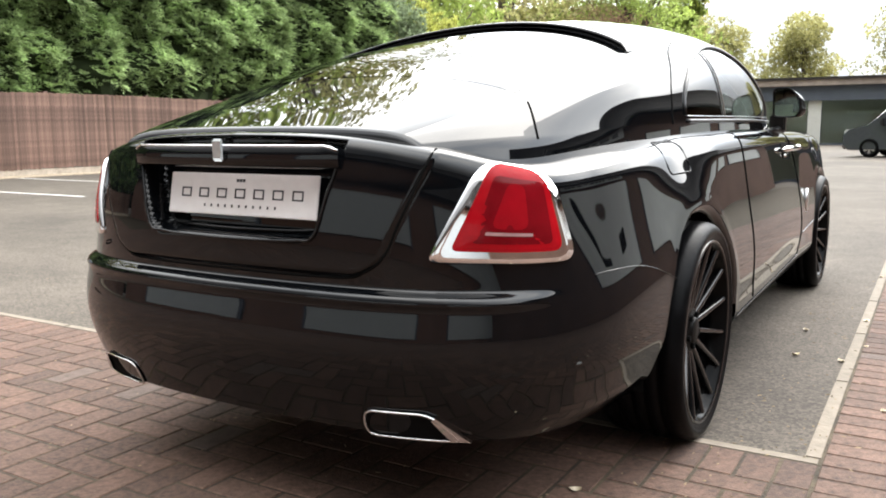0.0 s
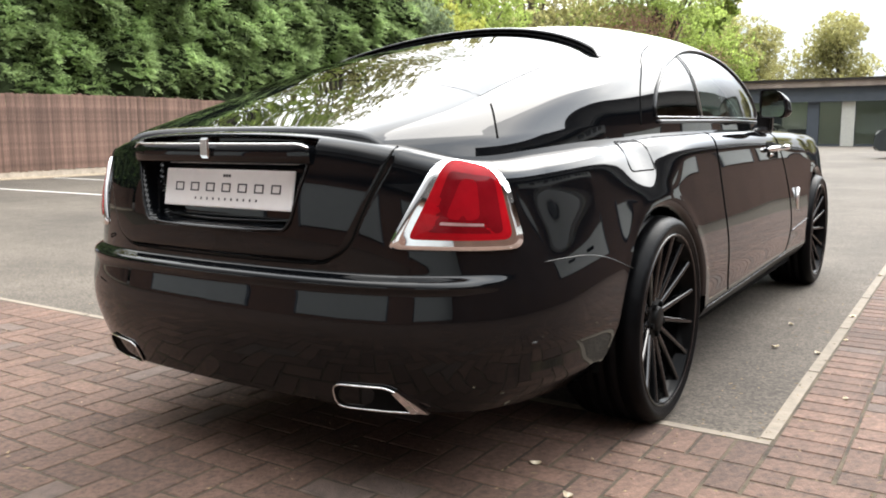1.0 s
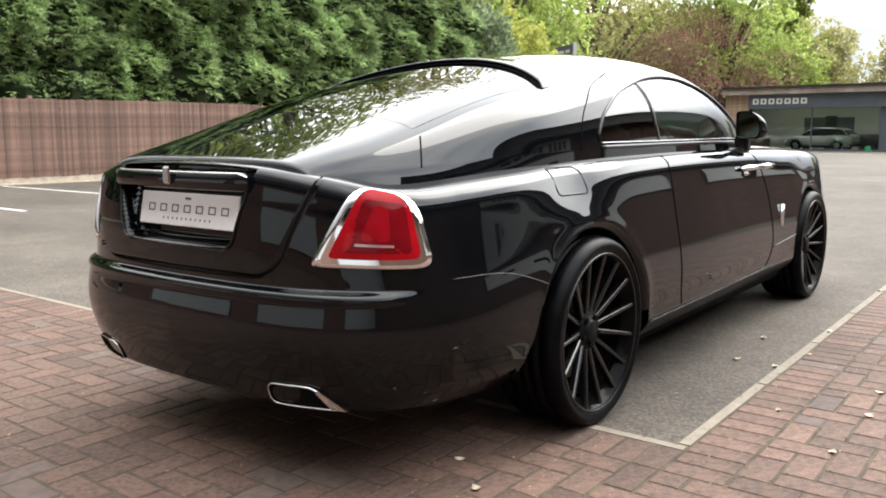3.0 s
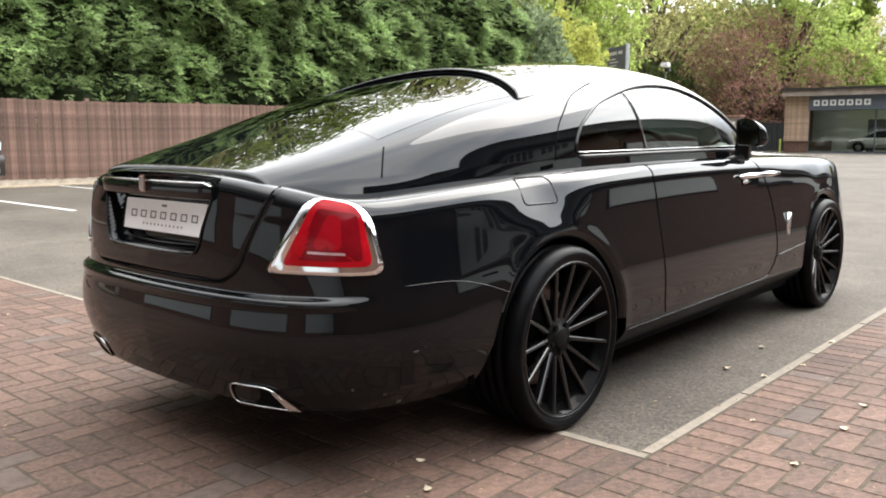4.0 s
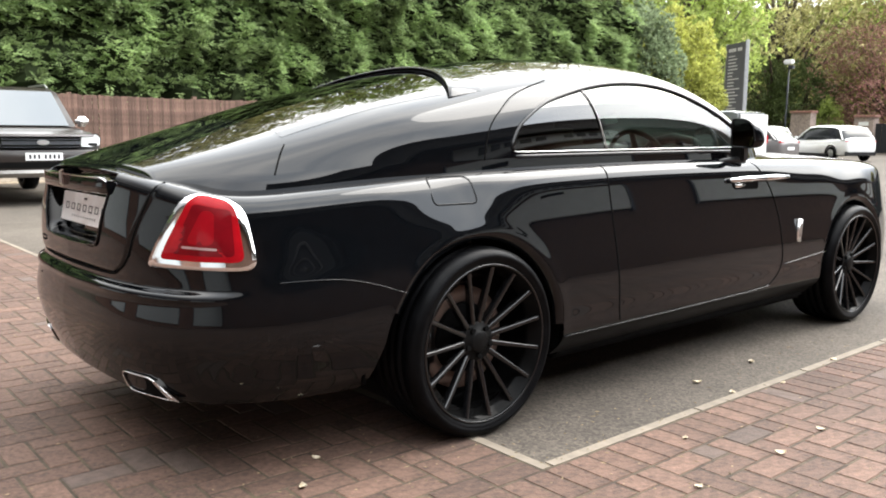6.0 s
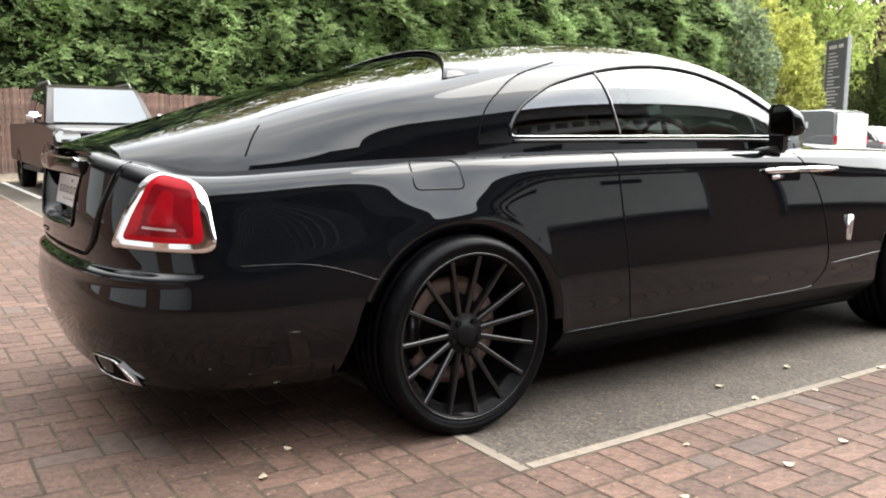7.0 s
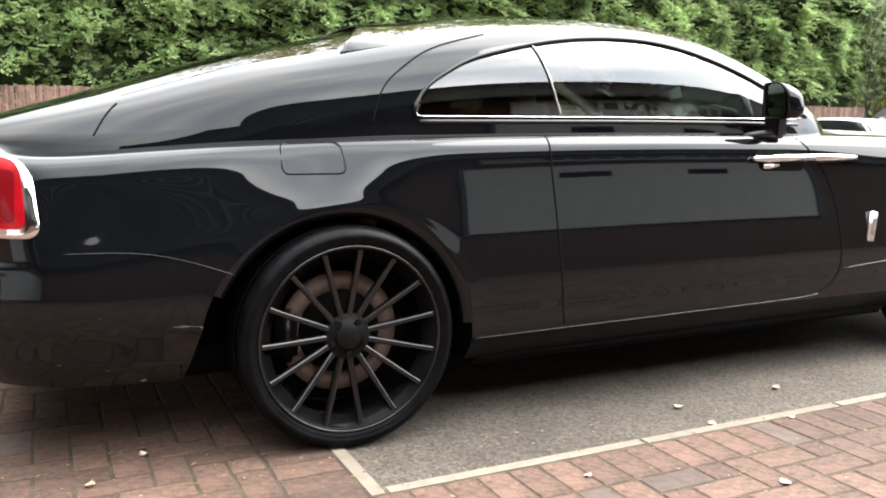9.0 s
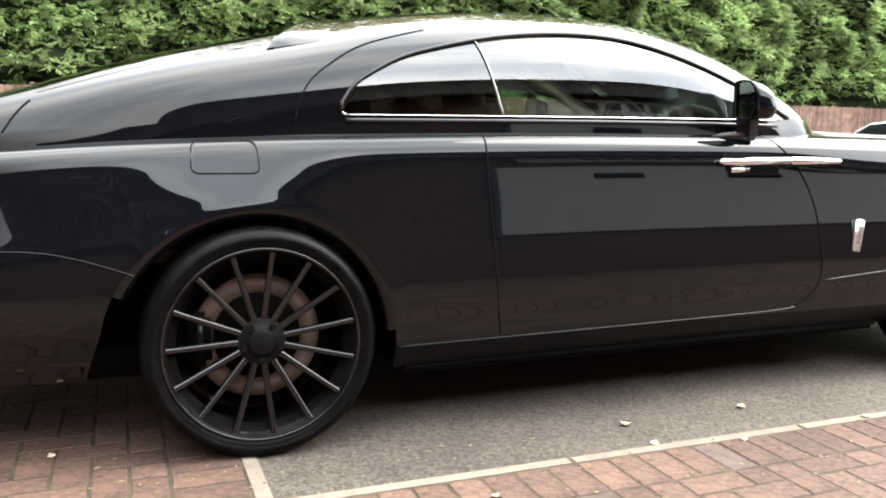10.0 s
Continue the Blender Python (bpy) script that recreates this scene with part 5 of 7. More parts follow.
def plumes(name, centers, size, material, parent, label, seed=1):
    """Flat drooping fans of fine conifer sprays: side sprays on a bent stalk, each a slim kite."""
    rg = np.random.default_rng(seed)
    c = np.asarray(centers, float)
    n = len(c)
    d = np.stack([rg.uniform(0.5, 1.0, n), rg.normal(0, 0.5, n), rg.normal(0.22, 0.32, n)], -1)
    d /= np.linalg.norm(d, axis=1, keepdims=True)
    up = np.array([0.45, 0, 1.0]) + rg.normal(0, 0.38, (n, 3))
    side = np.cross(up, d)
    side /= np.linalg.norm(side, axis=1, keepdims=True)
    up = np.cross(d, side)
    L = size * rg.uniform(0.55, 1.25, (n, 1))
    quads = []
    for k in range(15):
        t = 0.12 + 0.86 * (k // 2) / 7
        sg = 0 if k == 14 else (1 if k % 2 else -1)
        p = c + d * L * t + np.array([0, 0, -0.30]) * L * t * t
        w = d * (0.75 if sg else 1.0) + side * (0.75 * sg) + np.array([0, 0, -0.28 * t]) + rg.normal(0, 0.14, (n, 3))
        w /= np.linalg.norm(w, axis=1, keepdims=True)
        ll = L * (0.50 - 0.30 * t) * rg.uniform(0.75, 1.25, (n, 1))
        v = np.cross(up + rg.normal(0, 0.25, (n, 3)), w)
        v /= np.linalg.norm(v, axis=1, keepdims=True)
        hw = ll * 0.13 + 0.004
        mid = p + w * ll * 0.5 + up * ll * 0.06
        quads.append(np.stack([p, mid + v * hw, p + w * ll, mid - v * hw], 1))
    q = np.stack(quads, 1).reshape(-1, 3)
    k = len(q) // 4
    me = bpy.data.meshes.new(name)
    me.vertices.add(4 * k)
    me.vertices.foreach_set("co", q.ravel())
    me.loops.add(4 * k)
    me.loops.foreach_set("vertex_index", np.arange(4 * k, dtype=np.int32))
    me.polygons.add(k)
    me.polygons.foreach_set("loop_start", np.arange(0, 4 * k, 4, dtype=np.int32))
    me.polygons.foreach_set("loop_total", np.full(k, 4, dtype=np.int32))
    me.update(calc_edges=True)
    me.materials.append(material)
    ob = new(name, me)
    ob.parent = parent
    return tagged(ob, label)


off = np.array([-18, 5, 0])
plumes("foliage", np.array(cs) - off, 0.34, CONIFER, hedge, "dark green feathery sprays", 6)
# a dark sheet behind the sprays; its colour stands in for inner shade
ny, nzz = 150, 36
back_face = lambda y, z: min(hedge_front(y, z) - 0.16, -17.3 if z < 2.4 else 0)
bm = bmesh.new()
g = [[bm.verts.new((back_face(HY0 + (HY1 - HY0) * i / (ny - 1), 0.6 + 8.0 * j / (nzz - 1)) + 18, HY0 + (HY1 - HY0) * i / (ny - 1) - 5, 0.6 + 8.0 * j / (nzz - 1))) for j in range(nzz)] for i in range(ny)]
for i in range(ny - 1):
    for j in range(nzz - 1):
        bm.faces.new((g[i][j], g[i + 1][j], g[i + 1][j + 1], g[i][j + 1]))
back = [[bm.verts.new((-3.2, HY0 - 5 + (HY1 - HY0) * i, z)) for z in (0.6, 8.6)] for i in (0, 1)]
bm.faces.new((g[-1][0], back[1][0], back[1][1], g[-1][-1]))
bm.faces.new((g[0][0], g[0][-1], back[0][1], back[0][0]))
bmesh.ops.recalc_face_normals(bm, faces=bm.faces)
part("hedge_depth", bm, CONIFERSHADE, hedge, "dark sheet coloured like the shade inside the hedge")


def shrub(name, x, y, r, h, material, label, count=900, size=0.2, seed=1, thing="shrub"):
    """A bush of many leaf tufts over a lumpy mass on short stems."""
    rg = np.random.default_rng(seed)
    root = empty(name, x, y, 0, 0, label, thing)
    u = rg.normal(0, 1, (count, 3))
    u[:, 2] = np.abs(u[:, 2]) * 1.1 - 0.15
    u /= np.linalg.norm(u, axis=1, keepdims=True)
    lump = np.array([1 + 0.28 * nz(a[0] + seed, a[1], a[2], 2.3) + 0.15 * nz(a[0], a[1] + seed, a[2], 5.5) for a in u])[:, None]
    depth = rg.uniform(0.72, 1.0, (count, 1))
    c = u * lump * depth * np.array([r, r, h * 0.62]) + np.array([0, 0, h * 0.40])
    c[:, 2] = np.maximum(c[:, 2], 0.15)
    leaves("foliage", c, u, size, 10, material, root, 0.0, 0.8, 0.42, seed=seed)
    for k in range(5):
        a = k * 1.26 + seed
        part("stem", tubebm([(0.1 * math.cos(a), 0.1 * math.sin(a), 0), (0.3 * r * math.cos(a), 0.3 * r * math.sin(a), h * 0.35), (0.6 * r * math.cos(a), 0.6 * r * math.sin(a), h * 0.72)], [0.05, 0.035, 0.012], 6), BARK, root)
    return root


def tree(name, x, y, h, r, material, label, lobes=26, tufts=70, size=0.4, seed=1, bare=0.0, trunk=0.35, low=0.28):
    """A tree: tapered trunk, limbs to each lobe of the crown, and lobes of leaf tufts with gaps between."""
    rg = np.random.default_rng(seed)
    root = empty(name, x, y, 0, 0, label, "tree")
    tr = [(0.02 * h * nz(seed, k, 1, 0.7), 0.02 * h * nz(seed, k, 9, 0.7), h * 0.78 * k / 6) for k in range(7)]
    part("trunk", tubebm(tr, [trunk * (1 - 0.13 * k) for k in range(7)], 8), BARK, root, "grey brown trunk", True)
    cs, ns = [], []
    for k in range(lobes):
        a = rg.uniform(0, 2 * math.pi)
        f = (k + 0.5) / lobes
        zz = h * (low + (0.97 - low) * f)
        prof = math.sin(math.pi * min(1, 0.18 + 0.80 * f)) ** 0.7
        rad = r * prof * rg.uniform(0.35, 1.0)
        c = np.array([rad * math.cos(a), rad * math.sin(a), zz])
        s = h * 0.06 + r * rg.uniform(0.16, 0.30)
        i = min(6, int(6 * max(0.15, f * 0.8)))
        b = Vector(tr[i])
        e = Vector(c)
        mid = (b + e) / 2 + Vector((0, 0, -0.04 * h * rg.uniform(-1, 1)))
        part("limb", tubebm([b, (b * 2 + mid) / 3, mid, e], [trunk * 0.42, trunk * 0.3, trunk * 0.2, trunk * 0.06], 5), BARK, root, "", True)
        u = rg.normal(0, 1, (tufts, 3))
        u /= np.linalg.norm(u, axis=1, keepdims=True)
        rr = rg.uniform(0.45, 1.0, (tufts, 1)) ** 0.6
        p = c + u * rr * s * np.array([1.15, 1.15, 0.72])
        keep = rg.random(tufts) > bare
        cs.append(p[keep])
        ns.append(u[keep])
    leaves("crown", np.concatenate(cs), np.concatenate(ns), size, 6, material, root, 0.1, 0.9, 0.5, seed=seed)
    return root


shrub("shrub", -17.9, 26.4, 1.5, 6.4, GREYLEAF, "grey-green holly bush at the end of the hedge", 1300, 0.2, 3)
shrub("shrub", -18.6, 29.4, 2.3, 6.2, YELLOWLEAF, "bright yellow-green bush beside the hedge", 1800, 0.2, 5)
tree("tree", -22.2, 61.5, 9.6, 6.6, MAPLE, "copper-red spreading tree beyond the gate", 70, 300, 0.10, 7, 0.05, 0.2, 0.12)
shrub("shrub", -30.4, 57.5, 2.7, 7.6, DARKLEAF, "tall dark green thicket behind the low wall", 2600, 0.17, 41)
shrub("shrub", -26.9, 57.8, 2.3, 6.6, DARKLEAF, "tall dark green thicket behind the low wall", 2200, 0.17, 42)
shrub("shrub", -24.3, 56.6, 1.0, 3.6, SPRING, "small light green bush behind the gate post", 700, 0.13, 43)
shrub("shrub", -17.6, 68, 3.4, 8.6, SPRING, "bright spring-green bush behind the showroom", 2600, 0.26, 8)
tree("tree", -16.2, 75, 10.2, 4.0, OAK, "olive-green oak behind the showroom", 30, 170, 0.24, 11, 0.1, 0.3, 0.2)
tree("tree", -8.6, 74, 10.0, 3.3, OAK, "olive-green oak behind the showroom", 28, 170, 0.24, 12, 0.1, 0.3, 0.2)
tree("tree", -1.6, 74, 10.6, 3.4, OAK, "thin olive-green oak behind the showroom", 26, 90, 0.22, 13, 0.35, 0.2, 0.2)
tree("tree", 7.5, 74, 11, 4.2, OAK, "olive-green oak behind the showroom", 24, 70, 0.45, 14)
tree("tree", -21.5, 66, 16, 7.0, SPRING, "tall spring-green oak with dark limbs", 36, 190, 0.3, 15, 0.25, 0.55, 0.3)
tree("tree", -30.0, 60, 16.5, 7.5, OAK, "old oak with bent limbs and olive leaves", 36, 170, 0.3, 16, 0.3, 0.6, 0.3)
tree("tree", -25.0, 40, 13.5, 4.6, SPRING, "tall spring-green tree behind the sign", 32, 90, 0.3, 17, 0.15, 0.4, 0.42)
tree("tree", -31.0, 45, 15, 6.0, SPRING, "tall spring-green tree behind the hedge", 32, 150, 0.32, 18, 0.15, 0.45, 0.25)
tree("tree", -23.5, 24, 21.5, 6.6, OAK, "tall open-crowned tree rising over the hedge", 42, 70, 0.32, 19, 0.25, 0.35, 0.40)
tree("tree", -23.5, 14.5, 19.5, 6.2, SPRING, "tall open-crowned tree rising over the hedge", 42, 70, 0.32, 20, 0.25, 0.35, 0.40)
tree("tree", -23.5, 5, 17.5, 5.6, OAK, "tall open-crowned tree rising over the hedge", 36, 70, 0.32, 21, 0.25, 0.3, 0.42)
tree("tree", -27.5, 33, 22.5, 6.8, OAK, "tall open-crowned tree rising over the hedge", 42, 70, 0.32, 22, 0.25, 0.35, 0.40)
tree("tree", -25.5, 19, 21.5, 6.4, SPRING, "tall open-crowned tree rising over the hedge", 42, 70, 0.32, 23, 0.25, 0.35, 0.40)
tree("tree", -24.5, 9.5, 19.0, 6.0, OAK, "tall open-crowned tree rising over the hedge", 40, 70, 0.32, 24, 0.25, 0.32, 0.40)
# the far wood: a lumpy band of leaf tufts over a shade-coloured sheet
rg = np.random.default_rng(30)
wood = empty("woodland", -35, 78, 0, 0, "mixed green woodland closing the view", "woodland", kind="stuff")
t = rg.random(20000)
zz = rg.uniform(0.2, 14.5, 20000)
wx, wy = -78 + 60 * t, 52 + 26 * t
dep = np.array([3.0 * nz(a, b, 3, 0.16) + 1.2 * nz(a, b, 5, 0.5) for a, b in zip(wx, zz)])
pts = np.stack([wx + dep * 0.4, wy - dep, zz], -1)
pts = pts[zz < 12.5 + 4 * np.array([nz(a, 0, 1, 0.2) for a in wx])]
leaves("foliage", pts - np.array([-35, 78, 0]), np.tile([0.3, -0.85, 0.3], (len(pts), 1)), 0.40, 6, SPRING, wood, 0.1, 0.8, 0.5, seed=31)
sel = rg.random(len(pts)) < 0.55
leaves("foliage", pts[sel] - np.array([-35, 78, 0]) + np.array([0, 0.5, 0]), np.tile([0.3, -0.85, 0.3], (int(sel.sum()), 1)), 0.44, 6, OAK, wood, 0.1, 0.8, 0.5, seed=32)
# backing sheet: shade between the leaves is put into its colour
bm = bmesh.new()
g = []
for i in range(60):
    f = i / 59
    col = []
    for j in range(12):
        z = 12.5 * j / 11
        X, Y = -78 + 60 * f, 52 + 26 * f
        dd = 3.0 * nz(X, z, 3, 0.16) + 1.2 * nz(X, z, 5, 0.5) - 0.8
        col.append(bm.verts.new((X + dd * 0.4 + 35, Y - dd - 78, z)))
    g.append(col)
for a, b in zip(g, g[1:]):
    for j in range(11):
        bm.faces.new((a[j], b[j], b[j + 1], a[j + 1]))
part("wood_depth", bm, WOODSHADE, wood)

# ---- fence ----
fence = empty("fence", -17, 0, 0, 0, "brown close-board timber fence in front of the hedge", "fence")
me = bpy.data.meshes.new("fence_board")
bm = bmesh.new()
PITCH = 0.068
prof = [(0.0, -0.030), (0.011, -0.030), (0.026, 0.024), (0.022, 0.030), (0.0, 0.030)]


def board(bm, m):
    """One feathered fence board, with its corners moved by m."""
    lo = [bm.verts.new(m @ Vector((a, b, 0.15))) for a, b in prof]
    hi = [bm.verts.new(m @ Vector((a, b, 1.95))) for a, b in prof]
    for j in range(5):
        bm.faces.new((lo[j], lo[(j + 1) % 5], hi[(j + 1) % 5], hi[j]))
    bm.faces.new(hi)
    bm.faces.new(lo[::-1])


board(bm, Matrix.Identity(4))
bmesh.ops.recalc_face_normals(bm, faces=bm.faces)
bm.to_mesh(me)
bm.free()
me.materials.append(FENCEWOOD)
rest_bm = bmesh.new()
for i in range(490):
    y = -8.0 + i * PITCH
    m = pose(random.uniform(-0.004, 0.004), y, random.uniform(-0.012, 0.012) + 0.02 * math.sin(y * 0.7), random.uniform(-0.25, 0.25))
    if -1.0 < y < 19.0:
        o = new("fence_board", me)
        o.parent, o.matrix_basis = fence, m
    else:
        board(rest_bm, m)
bmesh.ops.recalc_face_normals(rest_bm, faces=rest_bm.faces)
tagged(part("boarding", rest_bm, FENCEFAR, fence), kind="stuff")
part("rail", boxbm(-0.05, -0.002, -8.2, 25.3, 0.5, 0.58), FENCEWOOD, fence)
part("rail", boxbm(-0.05, -0.002, -8.2, 25.3, 1.55, 1.63), FENCEWOOD, fence)
part("gravel_board", boxbm(-0.03, 0.004, -8.2, 25.3, 0.0, 0.155), GRAVELBOARD, fence, "pale gravel board")
for i in range(12):
    part("fence_post", boxbm(-0.11, -0.005, -8.2 + 3.0 * i, -8.1 + 3.0 * i, 0, 2.0), FENCEWOOD, fence)
bm = boxbm(-17.0, -16.3, -8.2, 25.3, -0.02, 0.012)
tagged(part("verge", bm, SOIL), "strip of dry soil and dust along the fence", "soil", kind="structure")
for y, x0, x1 in ((8.5, -16.2, -11.0), (5.72, -16.2, -10.1), (3.08, -16.2, -9.8), (0.42, -16.2, -11.2), (11.3, -16.2, -11.0), (14.1, -16.2, -11.0)):
    bm = bmesh.new()
    bm.faces.new([bm.verts.new(q) for q in ((x0, y - 0.045, 0.004), (x1, y - 0.045, 0.004), (x1, y + 0.045, 0.004), (x0, y + 0.045, 0.004))])
    tagged(part("parking_line", bm, WHITELINE), "worn white parking line on the asphalt", "road marking", "parking lines", "structure")
for x, y in ((-11.5, 47.0), (-7.0, 47.0)):
    bm = bmesh.new()
    bm.faces.new([bm.verts.new(q) for q in ((x - 3.8, y - 0.06, 0.004), (x + 0.3, y - 0.06, 0.004), (x + 0.3, y + 0.06, 0.004), (x - 3.8, y + 0.06, 0.004))])
    tagged(part("parking_line", bm, WHITELINE), "worn white parking line on the asphalt", "road marking", "parking lines", "structure")


# ---- showroom ----
shop = empty("showroom", -8, 54, 0, 0, "low slate-blue car showroom with a flat roof and large windows", "building")
SX0, SX1 = -9.0, 22.0
part("fascia", boxbm(SX0 - 0.1, SX1, -0.55, 8, 3.62, 4.0, 0.02), FASCIA, shop, "weathered grey-brown fascia")
part("roof", boxbm(SX0 - 0.15, SX1, -0.65, 8.1, 4.0, 4.14), ROOFTILE, shop, "dark roof edge")
part("sign_band", boxbm(SX0 + 1.55, SX1, -0.3, 0.2, 2.72, 3.62), SLATE, shop, "slate-blue sign band")
part("end_wall", boxbm(SX0, SX0 + 1.54, -0.05, 8, 0, 0.75), BRICKWALL, shop, "brick plinth")
me = bpy.data.meshes.new("cladding_board")
bm = boxbm(SX0, SX0 + 1.55, -0.12, 0.0, 0, 0.115, 0.01)
bm.to_mesh(me)
bm.free()
me.materials.append(TIMBER)
for i in range(24):
    o = new("cladding_board", me)
    o.parent, o.matrix_basis = shop, pose(0, 0, 0.76 + i * 0.12)
part("back_wall", boxbm(SX0, SX1, 5.0, 5.2, 0, 3.62), WHITEWALL, shop, "pale inner wall")
part("shop_floor", boxbm(SX0 + 0.2, SX1, 0.05, 5, 0.0, 0.06), SHOWFLOOR, shop)
part("shop_ceiling", boxbm(SX0 + 0.2, SX1, 0.05, 5, 2.9, 2.98), WHITEWALL, shop)
part("side_wall", boxbm(SX0, SX0 + 0.2, 0.1, 5, 0.75, 3.62), BRICKWALL, shop)
for x0, x1 in ((-7.45, 0.45), (1.1, 2.4), (3.15, 7.2), (8.2, 14.0), (15.0, 21.0)):
    w = part("window", boxbm(x0, x1, -0.02, 0.0, 0.12, 2.72), SHOPGLASS, shop, "large shop window")
    w.visible_shadow = False
    k = max(1, int((x1 - x0) / 3.9))
    for i in range(k + 1):
        xx = x0 + (x1 - x0) * i / k
        part("mullion", boxbm(xx - 0.03, xx + 0.03, -0.05, 0.03, 0.1, 2.72), SLATE, w)
    part("window_sill", boxbm(x0, x1, -0.06, 0.04, 0.0, 0.12), SLATE, w)
for x0, x1, m in ((0.45, 1.1, SLATE), (2.4, 3.15, WHITEWALL), (7.2, 8.2, SLATE), (14.0, 15.0, SLATE), (21.0, SX1, SLATE)):
    part("pier", boxbm(x0, x1, -0.1, 0.3, 0, 2.72), m, shop, "slate-blue pier" if m is SLATE else "pale grey pier")
for i in range(12):
    part("ceiling_light", boxbm(-6.8 + (i % 6) * 1.6, -6.5 + (i % 6) * 1.6, 1.2 + 2.0 * (i // 6), 1.5 + 2.0 * (i // 6), 2.86, 2.9), SHOPLAMP, shop, "small lit ceiling panel")
part("desk", boxbm(-1.3, 0.1, 3.2, 3.8, 0.06, 1.05, 0.02), DARKGATE, shop, "dark reception desk")
part("inner_window", boxbm(-5.2, -2.0, 4.96, 5.0, 1.1, 2.2), SLATE, shop, "grey inner window")
part("inner_door", boxbm(SX0 + 5.2, SX0 + 5.9, 4.9, 5.0, 0.06, 2.3), DARKGATE, shop, "dark inner doorway")
for i in range(7):
    x = SX0 + 1.85 + i * 0.5
    bm = bmesh.new()
    for x0, x1, z0, z1 in ((0, 0.36, 3.27, 3.36), (0, 0.36, 3.0, 3.09), (0, 0.10, 3.09, 3.27), (0.26, 0.36, 3.09, 3.27)):
        boxbm(x + x0, x + x1, -0.34, -0.3, z0, z1, bm=bm)
    part("sign_letter", bm, SIGNWHITE, shop, "plain white open block")
for i in range(7):
    x = 4.5 + i * 0.27
    part("sign_letter", boxbm(x, x + 0.19, 1.0, 1.03, 1.92, 2.12), SIGNWHITE, shop)

# gate and low walls beside the showroom
gate = empty("gate", -18.5, 54, 0, 0, "black steel gate between brick posts", "gate")
for i in range(7):
    part("gate_panel", boxbm(-1.46 + i * 0.42, -1.46 + i * 0.42 + 0.39, -0.03, 0.03, 0.1, 1.95), DARKGATE, gate)
part("gate_rail", boxbm(-1.47, 1.45, 0.03, 0.09, 1.6, 1.7), DARKGATE, gate)
part("gate_rail", boxbm(-1.47, 1.45, 0.03, 0.09, 0.3, 0.4), DARKGATE, gate)
for x, k in ((-20.55, 1.12), (-24.75, 1.28)):
    post = empty("brick_post", x, 54, 0, 0, "weathered pinkish brick gate post with a red cap", "post", "brick posts")
    part("shaft", boxbm(-0.55 * k, 0.55 * k, -0.4, 0.4, 0, 2.1 * k), PIERBRICK, post)
    if k < 1.2:
        part("plaque", boxbm(-0.28 * k, 0.28 * k, -0.42, -0.40, 1.62 * k, 1.84 * k, 0.004), SIGNWHITE, post, "small plain white plaque")
    part("cap", boxbm(-0.62 * k, 0.62 * k, -0.47, 0.47, 2.1 * k, 2.1 * k + 0.15, 0.03), CAPBRICK, post, "weathered red brick cap")
lw = empty("low_wall", -28.2, 54, 0, 0, "low brown wall at the edge of the car park", "wall")
part("wall", boxbm(-12, 7.0, -0.2, 0.2, 0, 1.5), BRICKWALL, lw)
part("coping", boxbm(-12, 7.05, -0.25, 0.25, 1.5, 1.6), EDGING, lw)
pump = empty("green_hose_reel", -7.9, 52.6, 0, 0, "small green plastic hose reel outside the showroom", "hose reel")
part("base", boxbm(-0.2, 0.2, -0.12, 0.12, 0, 0.1, 0.03), GREENBIN, pump)
part("drum", cylbm(0.14, 0.14, 0.22, Matrix.Translation((0, 0, 0.235)) @ Matrix.Rotation(math.pi / 2, 4, "X"), 16), GREENBIN, pump)
bol = empty("bollard", -16.2, 51, 0, 0, "small yellow bollard beside the showroom", "bollard")
part("post", cylbm(0.06, 0.06, 0.9, Matrix.Translation((0, 0, 0.45)), 12), YELLOWLEAF, bol)

# sign and lamp post
sg = empty("totem_sign", -19.4, 36, 0, -32, "tall charcoal tenants' sign with rows of white bars", "sign")
part("panel", boxbm(-0.86, 1.00, -0.08, 0.08, 0.9, 5.62, 0.02), SIGNDARK, sg)
part("edge_post", boxbm(1.00, 1.10, -0.1, 0.1, 0, 5.7, 0.02), GALV, sg, "grey steel edge")
part("edge_post", boxbm(-0.90, -0.86, -0.1, 0.1, 0, 5.65), GALV, sg)
for i in range(9):
    if i != 5:
        part("heading_bar", boxbm(-0.62 + i * 0.15, -0.62 + i * 0.15 + 0.11, -0.09, -0.08, 5.22, 5.38), SIGNWHITE, sg)
rr = random.Random(3)
for i in range(24):
    part("text_bar", boxbm(-0.62, -0.62 + rr.uniform(0.45, 1.25), -0.09, -0.08, 4.98 - i * 0.16, 5.03 - i * 0.16), SIGNWHITE, sg)
lp = empty("lamp_post", -17.6, 37.8, 0, 0, "slim grey lamp post with a white floodlight", "lamp post")
part("pole", tubebm([(0, 0, 0), (0, 0, 2.5), (0.02, 0, 4.6)], [0.055, 0.045, 0.04], 10), DARKGATE, lp, "", True)
part("floodlight", boxbm(-0.20, 0.24, -0.2, 0.12, 4.62, 4.84, 0.05), SIGNWHITE, lp, "white floodlight head")
part("camera_box", boxbm(0.05, 0.3, -0.2, 0.05, 4.38, 4.55, 0.02), DARKGATE, lp)


